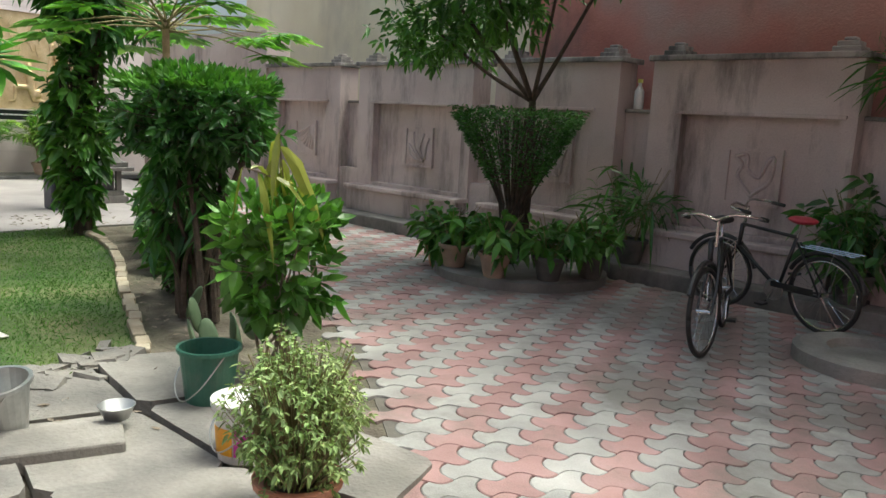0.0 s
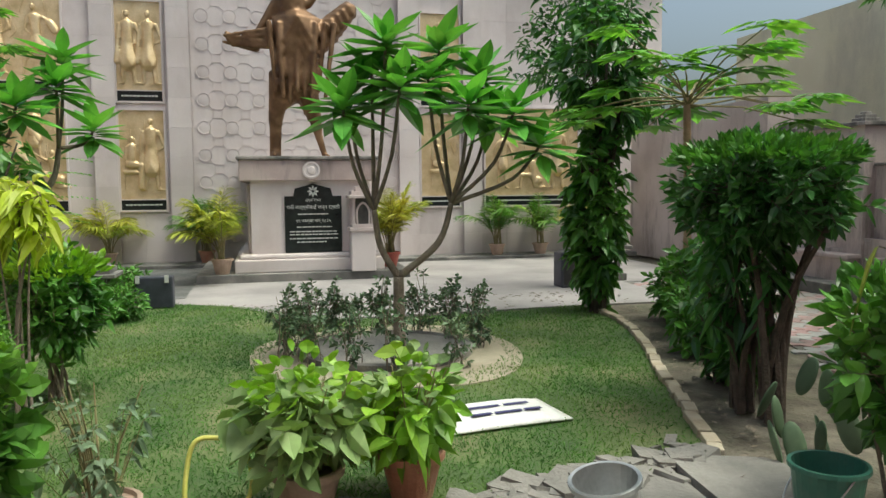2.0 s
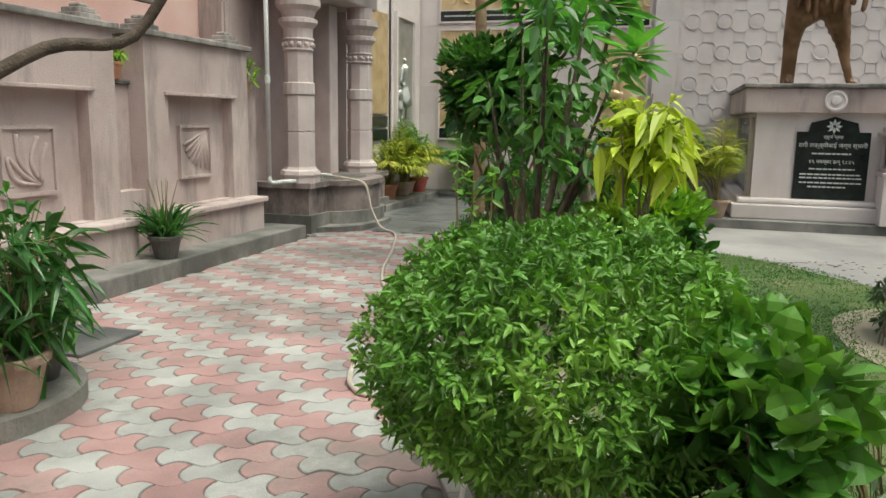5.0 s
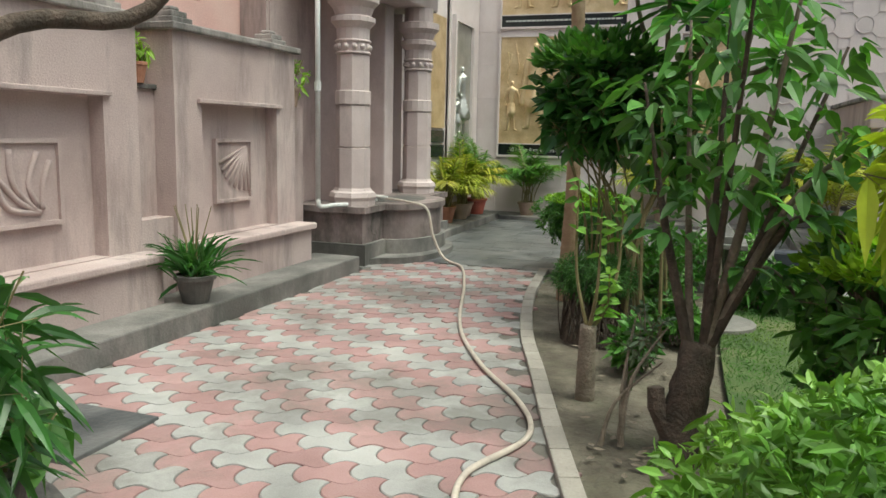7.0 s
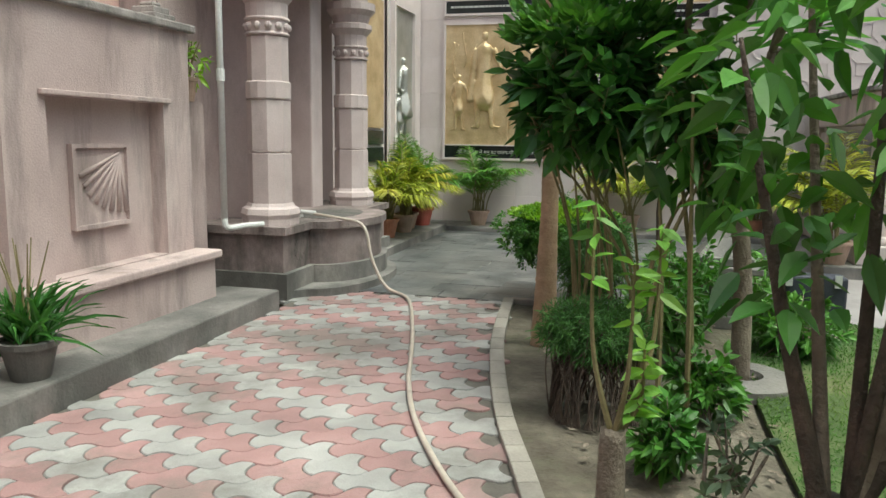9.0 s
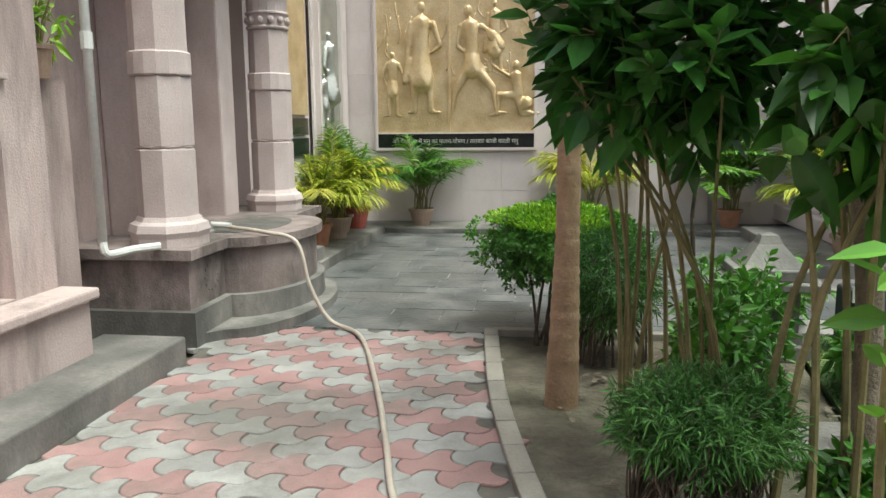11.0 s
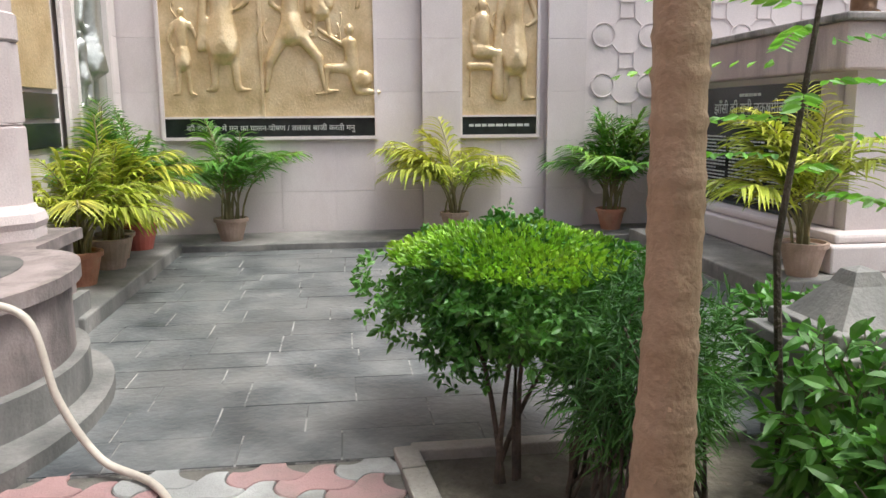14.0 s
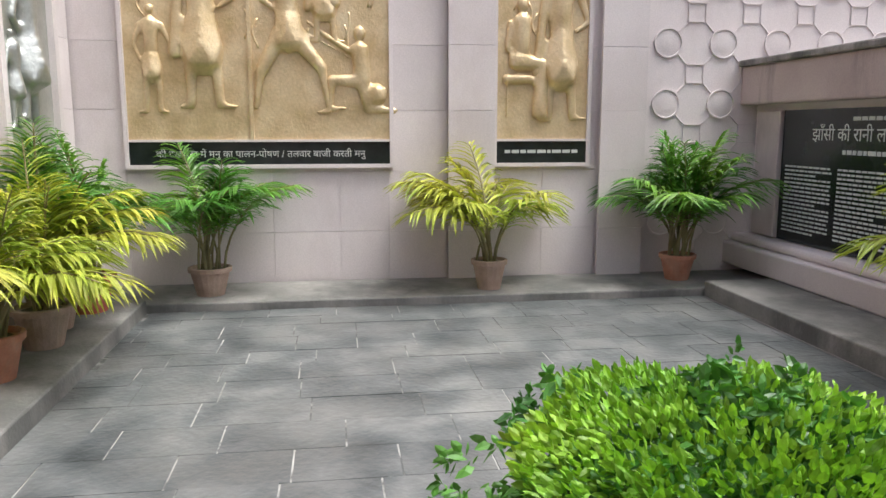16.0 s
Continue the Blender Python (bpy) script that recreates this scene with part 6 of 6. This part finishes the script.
# stone shrine and garden lanterns
def shrine(c, s, label, nm="stone_lantern"):
    t = thing(nm, label, "lantern", group="stone lanterns", at=c)
    def bb(n, r, z0, z1, bev=0.01):
        return part(n, box(bmesh.new(), -r * s, r * s, -r * s, r * s, z0 * s, z1 * s, bev * s), M_LEDGE, t)
    bb("foot", 0.27, 0, 0.12)
    bb("base_slab", 0.22, 0.12, 0.2)
    for sx in (-1, 1):
        for sy in (-1, 1):
            part("post", box(bmesh.new(), sx * 0.15 * s - 0.04 * s, sx * 0.15 * s + 0.04 * s, sy * 0.15 * s - 0.04 * s, sy * 0.15 * s + 0.04 * s, 0.2 * s, 0.52 * s), M_LEDGE, t)
    bb("core", 0.1, 0.2, 0.52)
    bb("eave", 0.34, 0.52, 0.58)
    bb("roof_slab", 0.27, 0.58, 0.66)
    part("roof", lathe(bmesh.new(), [(0.3 * s, 0.66 * s), (0.12 * s, 0.82 * s), (0.08 * s, 0.88 * s), (0.001, 0.9 * s)], 4, twist=0.5), M_LEDGE, t)
    return t


shrine((-12.52, -2.28, -0.02), 0.88, "weathered stone garden lantern beside the bed")
shrine((-13.7, 5.35, 0.0), 1.0, "weathered stone garden lantern beside the bed")
pd = thing("shrine_stand", "pink stone stand carrying a small shrine", "stand")
abox("stand_body", -15.28, -14.9, 1.29, 1.70, 0.14, 0.82, M_STONE, pd, 0.012)
abox("stand_cap", -15.31, -14.87, 1.26, 1.73, 0.82, 0.88, M_COL, pd, 0.01)
sh = thing("stone_shrine", "small carved stone shrine with an arched niche", "shrine", at=(-15.09, 1.495, 0.88))
for n_, r0, za, zb in (("base", .19, 0, .06), ("eave", .25, .5, .55), ("roof", .2, .55, .62), ("roof_top", .12, .62, .7)):
    part(n_, box(bmesh.new(), -r0, r0, -r0, r0, za, zb, 0.008), M_COL, sh)
part("core", box(bmesh.new(), -.13, .1, -.14, .14, .06, .5), M_DKPOT, sh)
for sx, sy in ((-1, -1), (-1, 1), (1, -1), (1, 1)):
    part("post", lathe(bmesh.new(), [(.035, .06), (.03, .12), (.03, .44), (.04, .5)], 8, (sx * .15, sy * .16, 0)), M_COL, sh)
part("arch", tube(bmesh.new(), smooth_line([(.16, -.1, .06), (.16, -.1, .3), (.16, 0, .42), (.16, .1, .3), (.16, .1, .06)], 5), 0.018, 6), M_COL, sh)

M_STEEL = mat("dull_steel", [(0.42, 0.43, 0.43), (0.55, 0.56, 0.56)], 0.35, 9, 40, 0.05, metal=0.9)
M_GREENPL = mat("faded_green_plastic", [(0.03, 0.12, 0.085), (0.05, 0.17, 0.12)], 0.45, 6, 50, 0.05, stain=(0.15, 0.14, 0.12), stain_amt=0.4, stain_scale=8)
M_WHITEPL = mat("white_plastic", [(0.66, 0.66, 0.64), (0.75, 0.75, 0.73)], 0.4, 6, 50, 0.03, stain=(0.45, 0.42, 0.38), stain_amt=0.4, stain_scale=9)
M_ORANGE = mat("orange_print", [(0.72, 0.30, 0.02), (0.78, 0.42, 0.03)], 0.45, 12, 40, 0)
M_MAGENTA = mat("magenta_print", [(0.45, 0.03, 0.28), (0.6, 0.06, 0.4)], 0.45, 12, 40, 0)
M_YHOSE = mat("yellow_hose", [(0.62, 0.60, 0.12), (0.70, 0.68, 0.2)], 0.45, 10, 50, 0.05)
M_PHOSE = mat("pale_hose", [(0.48, 0.42, 0.36), (0.58, 0.52, 0.45)], 0.5, 10, 50, 0.05, stain=(0.3, 0.26, 0.22), stain_amt=0.5, stain_scale=8)
M_PIPE = mat("white_pvc", [(0.62, 0.63, 0.62), (0.7, 0.71, 0.7)], 0.4, 10, 50, 0.02)
M_RUBBER = mat("black_rubber", [(0.012, 0.012, 0.012), (0.03, 0.03, 0.028)], 0.7, 20, 80, 0.1)
M_CHROME = mat("worn_chrome", [(0.5, 0.5, 0.5), (0.62, 0.62, 0.62)], 0.25, 15, 60, 0.03, metal=1.0)
M_FRAME = mat("black_enamel", [(0.012, 0.012, 0.014), (0.03, 0.03, 0.03)], 0.35, 12, 60, 0.03)
M_RED = mat("red_vinyl", [(0.42, 0.03, 0.05), (0.52, 0.05, 0.08)], 0.4, 12, 60, 0.05)
M_BLUE = mat("blue_print", [(0.03, 0.03, 0.10), (0.05, 0.05, 0.16)], 0.5, 12, 60, 0)
M_SPK = mat("dark_blue_grey_plastic", [(0.03, 0.035, 0.05), (0.06, 0.065, 0.09)], 0.5, 8, 60, 0.05)


def bucket(c, r0, r1, h, m, label, tilt=0, lid=False, handle=True):
    t = thing("bucket", label, "bucket", at=c)
    t.rotation_euler = (radians(tilt), radians(tilt * 0.4), 0)
    if lid:
        part("body", lathe(bmesh.new(), [(r0, 0), (r1, h), (r1 + .008, h - .03), (r1 + .008, h)], 26), m, t)
        part("lid", lathe(bmesh.new(), [(r1 + .014, h - .015), (r1 + .014, h + .012), (r1 - .01, h + .012), (r1 - .02, h + .004), (0.001, h + .004)], 26), m, t)
    else:
        part("body", lathe(bmesh.new(), [(r0 * .97, 0), (r0, .015), (r1, h), (r1 + .012, h), (r1 + .012, h - .02), (r1 + .006, h + .002), (r1 - .006, h), (r0 - .008, .03), (0.001, .03)], 26), m, t)
    if handle:
        part("handle", tube(bmesh.new(), smooth_line([(r1, 0, h - .02), (r1 * 0.8, -r1 * 0.8, h * 0.45), (0, -r1 * 1.05, h * 0.2), (-r1 * 0.8, -r1 * 0.8, h * 0.45), (-r1, 0, h - .02)], 5), 0.004, 5), M_STEEL, t)
    return t


bucket((-5.0, 1.36, 0.01), 0.10, 0.15, 0.27, M_STEEL, "dented steel bucket leaning on the stones", 10)
bucket((-4.8, 2.3, -0.02), 0.12, 0.16, 0.34, M_GREENPL, "faded green plastic bucket beside the bed")
wb = bucket((-4.12, 2.1, 0.0), 0.115, 0.135, 0.27, M_WHITEPL, "white paint pail with an orange and magenta print", 0, True)
for a0, a1, m in ((-1.9, -0.95, M_ORANGE), (-0.9, 0.1, M_MAGENTA)):
    bm = bmesh.new()
    vs0 = []
    for k in range(9):
        a = a0 + (a1 - a0) * k / 8
        vs0.append([bm.verts.new(((0.118 + 0.02 * z / 0.27 + .0015) * math.cos(a), (0.118 + 0.02 * z / 0.27 + .0015) * math.sin(a), z)) for z in (0.04, 0.17)])
    for p, q in zip(vs0, vs0[1:]):
        bm.faces.new((p[0], q[0], q[1], p[1]))
    part("printed_label", bm, m, wb)
bowl = part("bowl", lathe(bmesh.new(), [(.06, 0), (.085, .06), (.09, .065), (.085, .068), (.055, .012), (.001, .012)], 22, (-4.75, 1.78, 0.06)), M_STEEL, None, smooth=True)
tagged(bowl, "small dull metal bowl on the flagstones", "bowl")
tray = part("basin", lathe(bmesh.new(), [(.1, 0), (.15, .1), (.165, .1), (.15, .112), (.1, .02), (.001, .02)], 24), M_CLAY, None, smooth=True)
tray.matrix_basis = pose(-4.55, 2.42, 0.0, 0, 0, 0)
tagged(tray, "shallow brown basin beside the paint pail", "basin")

# printed sack on the lawn
sack = thing("sack", "white printed sack lying flat on the grass", "sack")
bm = bmesh.new()
bmesh.ops.create_grid(bm, x_segments=14, y_segments=10, size=0.5)
for v in bm.verts:
    u, w = v.co.x * 2, v.co.y * 2
    edge = max(0.0, (1 - u ** 4) * (1 - w ** 4))
    v.co.z = 0.012 + 0.05 * edge + 0.008 * math.sin(u * 7) * edge
    v.co.x *= 0.42
    v.co.y *= 0.72
body = part("sack_body", bm, M_WHITEPL, sack, smooth=True)
sol = body.modifiers.new("thick", "SOLIDIFY")
sol.thickness = 0.01
sack.matrix_basis = pose(-6.8, 1.38, 0.01, 0, 0, 8) @ Matrix.Diagonal((1.25, 1.2, 1.0, 1))
bm = bmesh.new()
for k, (y0, y1, x) in enumerate(((-.2, -.08, .08), (-.06, .1, .08), (.12, .22, .08), (-.18, .02, -.04), (.05, .2, -.04))):
    box(bm, x, x + 0.03, y0, y1, 0.066, 0.069)
part("print", bm, M_BLUE, sack)

# hoses
yh = part("garden_hose", tube(bmesh.new(), smooth_line([(-5.15, -0.5, 0.02), (-5.5, -0.5, 0.02), (-5.62, -0.5, 0.2), (-5.65, -0.46, 0.36), (-5.65, -0.36, 0.38), (-5.65, -0.24, 0.33), (-5.6, -0.2, 0.15), (-5.5, -0.28, 0.03), (-5.3, -0.4, 0.02), (-5.0, -0.3, 0.03), (-4.7, 0.0, 0.07)], 8), 0.012, 8), M_YHOSE, None, smooth=True)
tagged(yh, "yellow garden hose looped up over the pots", "hose")
hz = 0.018
ph = part("garden_hose", tube(bmesh.new(), smooth_line([(-13.0, -6.12, 0.7), (-12.8, -5.75, 0.69), (-12.78, -5.5, 0.62), (-12.75, -5.4, 0.3), (-12.72, -5.25, 0.06), (-12.45, -4.95, hz), (-11.45, -4.6, hz), (-10.7, -4.38, hz), (-10.2, -4.24, hz), (-9.6, -4.02, hz), (-8.95, -3.68, hz), (-8.35, -3.28, hz), (-7.9, -3.14, hz), (-7.4, -3.3, hz), (-7.0, -3.22, hz), (-6.8, -3.05, hz), (-6.85, -2.85, hz), (-6.6, -2.6, 0.04), (-6.1, -2.3, 0.02), (-5.7, -2.2, 0.02)], 8), 0.016, 8), M_PHOSE, None, smooth=True)
tagged(ph, "pale rubber hose running from the basin along the path", "hose")
tap = part("tap", tube(bmesh.new(), [(-13.0, -6.25, 0.66), (-13.0, -6.25, 0.72), (-13.0, -6.1, 0.71)], 0.022, 8), M_PIPE, None)
tagged(tap, "white pipe elbow feeding the hose at the basin", "tap")
pipe = thing("drain_pipe", "white plastic pipe running down the porch corner", "pipe")
part("riser", tube(bmesh.new(), [(-11.75, -6.38, 0.75), (-11.75, -6.38, 4.5)], 0.028, 10), M_PIPE, pipe, smooth=True)
part("coupling", tube(bmesh.new(), [(-11.75, -6.38, 1.92), (-11.75, -6.38, 2.02)], 0.036, 10), M_PIPE, pipe)
part("elbow", tube(bmesh.new(), smooth_line([(-11.75, -6.38, 0.78), (-11.76, -6.36, 0.69), (-11.95, -6.3, 0.69), (-12.1, -6.2, 0.69)], 4), 0.026, 8), M_PIPE, pipe)
drain = abox("drain_cover", -7.45, -6.85, -5.5, -4.98, -0.02, 0.02, M_SLATE, None, 0.006)
tagged(drain, "dark slate cover over a drain in the path", "drain cover")
sr = thing("stone_ring", "round stone ring kerb about a soil patch", "planter", kind="structure")
part("ring_stone", lathe(bmesh.new(), [(0.55, -0.03), (0.55, 0.1), (0.5, 0.12), (0.32, 0.12), (0.3, 0.06), (0.001, 0.06)], 30, (-2.62, 6.35, 0)), M_FLAG, sr)
spk = thing("loudspeaker", "dark plastic loudspeaker box standing on the court", "loudspeaker")
part("cabinet", box(bmesh.new(), -13.2, -12.85, 4.25, 4.65, 0, 0.55, 0.03), M_SPK, spk)
part("grille", box(bmesh.new(), -12.85, -12.84, 4.29, 4.61, 0.05, 0.5), M_RUBBER, spk)
bb = thing("blue_crate", "dark blue plastic box standing behind the shrubs", "box")
part("crate_body", box(bmesh.new(), -12.68, -12.45, -1.8, -1.32, 0, 0.42, 0.02), M_SPK, bb)
for yy in (-1.78, -1.42):
    part("clip", box(bmesh.new(), -12.455, -12.435, yy, yy + 0.05, 0.34, 0.44), M_PIPE, bb)
bott = thing("plastic_bottle", "clear plastic bottle with a yellow cap on the low wall", "bottle")
part("bottle_body", lathe(bmesh.new(), [(.05, 0), (.055, .02), (.055, .2), (.02, .27), (.02, .3)], 14, (-5.85, 8.25, 1.84)), M_PIPE, bott, smooth=True)
part("cap", lathe(bmesh.new(), [(.03, .3), (.03, .34)], 12, (-5.85, 8.25, 1.84)), M_YHOSE, bott)


# ---- bicycles
def bicycle(label, m, steer=0.0, saddle_m=None, wheel_r=0.33):
    t = thing("bicycle", label, "bicycle", group="bicycles")
    R, WB = wheel_r, 1.06

    def wheel(parent_name, cx, yaw):
        w = new(parent_name)
        w.parent = t
        w.matrix_basis = pose(cx, 0, R, 0, 0, yaw)
        bm = bmesh.new()
        tube(bm, [((R - .018) * math.cos(a), 0, (R - .018) * math.sin(a)) for a in np.linspace(0, 2 * math.pi, 37)], 0.018, 8)
        part("tyre", bm, M_RUBBER, w, smooth=True)
        part("rim", tube(bmesh.new(), [((R - .04) * math.cos(a), 0, (R - .04) * math.sin(a)) for a in np.linspace(0, 2 * math.pi, 37)], 0.009, 6), M_CHROME, w)
        part("hub", tube(bmesh.new(), [(0, -.05, 0), (0, .05, 0)], 0.022, 10), M_CHROME, w)
        bm = bmesh.new()
        for k in range(24):
            a = 2 * math.pi * k / 24
            tube(bm, [(.02 * math.cos(a + .6), .03 * (-1) ** k, .02 * math.sin(a + .6)), ((R - .04) * math.cos(a), 0, (R - .04) * math.sin(a))], 0.0016, 3)
        part("spoke_web", bm, M_CHROME, w)
        part("mudguard", tube(bmesh.new(), [((R + .03) * math.cos(a), 0, (R + .03) * math.sin(a)) for a in np.linspace(0.5, 2.9, 14)], 0.02, 6), M_FRAME, w)
        return w
    wheel("rear_wheel", 0, 0)
    wheel("front_wheel", WB, steer)
    bm = bmesh.new()
    bbk, seat_t, head_b, head_t = (0.43, 0, .3), (0.28, 0, .78), (0.86, 0, .62), (0.83, 0, .82)
    for a, b, r in ((bbk, seat_t, .016), (bbk, head_b, .018), (seat_t, head_t, .016), (head_b, head_t, .02)):
        tube(bm, [a, b], r, 8)
    for s in (-1, 1):
        tube(bm, [(0, s * .06, R), (0.26, s * .02, .74)], .009, 6)
        tube(bm, [(0, s * .06, R), bbk], .01, 6)
    part("frame", bm, M_FRAME, t, smooth=True)
    fk = new("fork")
    fk.parent = t
    fk.matrix_basis = pose(WB, 0, 0, 0, 0, steer)
    bm = bmesh.new()
    for s in (-1, 1):
        tube(bm, smooth_line([(0, s * .05, R), (-.1, s * .05, .48), (-.2, s * .03, .64)], 4), .011, 6)
    part("fork_blades", bm, M_FRAME, fk)
    bm = bmesh.new()
    tube(bm, [(-.22, 0, .78), (-.25, 0, .98)], .013, 8)
    tube(bm, smooth_line([(-.42, -.29, .97), (-.25, -.27, 1.0), (-.2, -.12, 1.02), (-.22, 0, .98), (-.2, .12, 1.02), (-.25, .27, 1.0), (-.42, .29, .97)], 5), .011, 7)
    part("handlebar", bm, M_CHROME, fk, "chrome handlebar")
    for s in (-1, 1):
        part("grip", tube(bmesh.new(), [(-.44, s * .29, .97), (-.32, s * .28, .99)], .017, 8), M_RUBBER, fk)
    part("seat_post", tube(bmesh.new(), [seat_t, (.25, 0, .9)], .012, 8), M_CHROME, t)
    bm = bmesh.new()
    bmesh.ops.create_uvsphere(bm, u_segments=16, v_segments=10, radius=1, matrix=Matrix.Translation((.24, 0, .93)) @ Matrix.Diagonal((.14, .085, .035, 1)))
    for v in bm.verts:
        if v.co.x > .24:
            v.co.y *= 1 - (v.co.x - .24) * 5.2
    part("saddle", bm, saddle_m or M_RUBBER, t, "red saddle" if saddle_m else "black saddle", smooth=True)
    bm = bmesh.new()
    for s in (-1, 0, 1):
        tube(bm, [(.2, s * .06, .72), (-.28, s * .06, .71)], .005, 5)
    for s in (-1, 1):
        tube(bm, [(-.1, s * .06, .71), (0, s * .07, R)], .005, 5)
    part("carrier", bm, M_CHROME, t)
    part("chainring", lathe(bmesh.new(), [(.09, -.004), (.095, 0), (.09, .004)], 24), M_CHROME, t).matrix_basis = pose(.43, .06, .3, 90, 0, 0)
    for y, x, z in ((.12, .5, .17), (-.12, .36, .43)):
        part("crank", tube(bmesh.new(), [(.43, y * 0.6, .3), (x, y * 0.66, z)], .008, 6), M_CHROME, t)
        part("pedal", box(bmesh.new(), x - .04, x + .04, y - .04, y + .04, z - .01, z + .01, .003), M_FRAME, t)
    part("chain_guard", box(bmesh.new(), 0.05, .45, .07, .075, .33, .38, .002), M_FRAME, t)
    part("kickstand", tube(bmesh.new(), [(.05, -.06, .28), (.0, -.2, 0.01)], .008, 6), M_CHROME, t)
    t.matrix_basis = m
    return t


bicycle("black roadster bicycle with chrome handlebar turned at the front", pose(-3.82, 6.5, 0, 4, 0, -73), -10)
bicycle("black bicycle with a red saddle parked along the wall", pose(-3.2, 7.0, 0, -5, 0, 165), 8, M_RED)
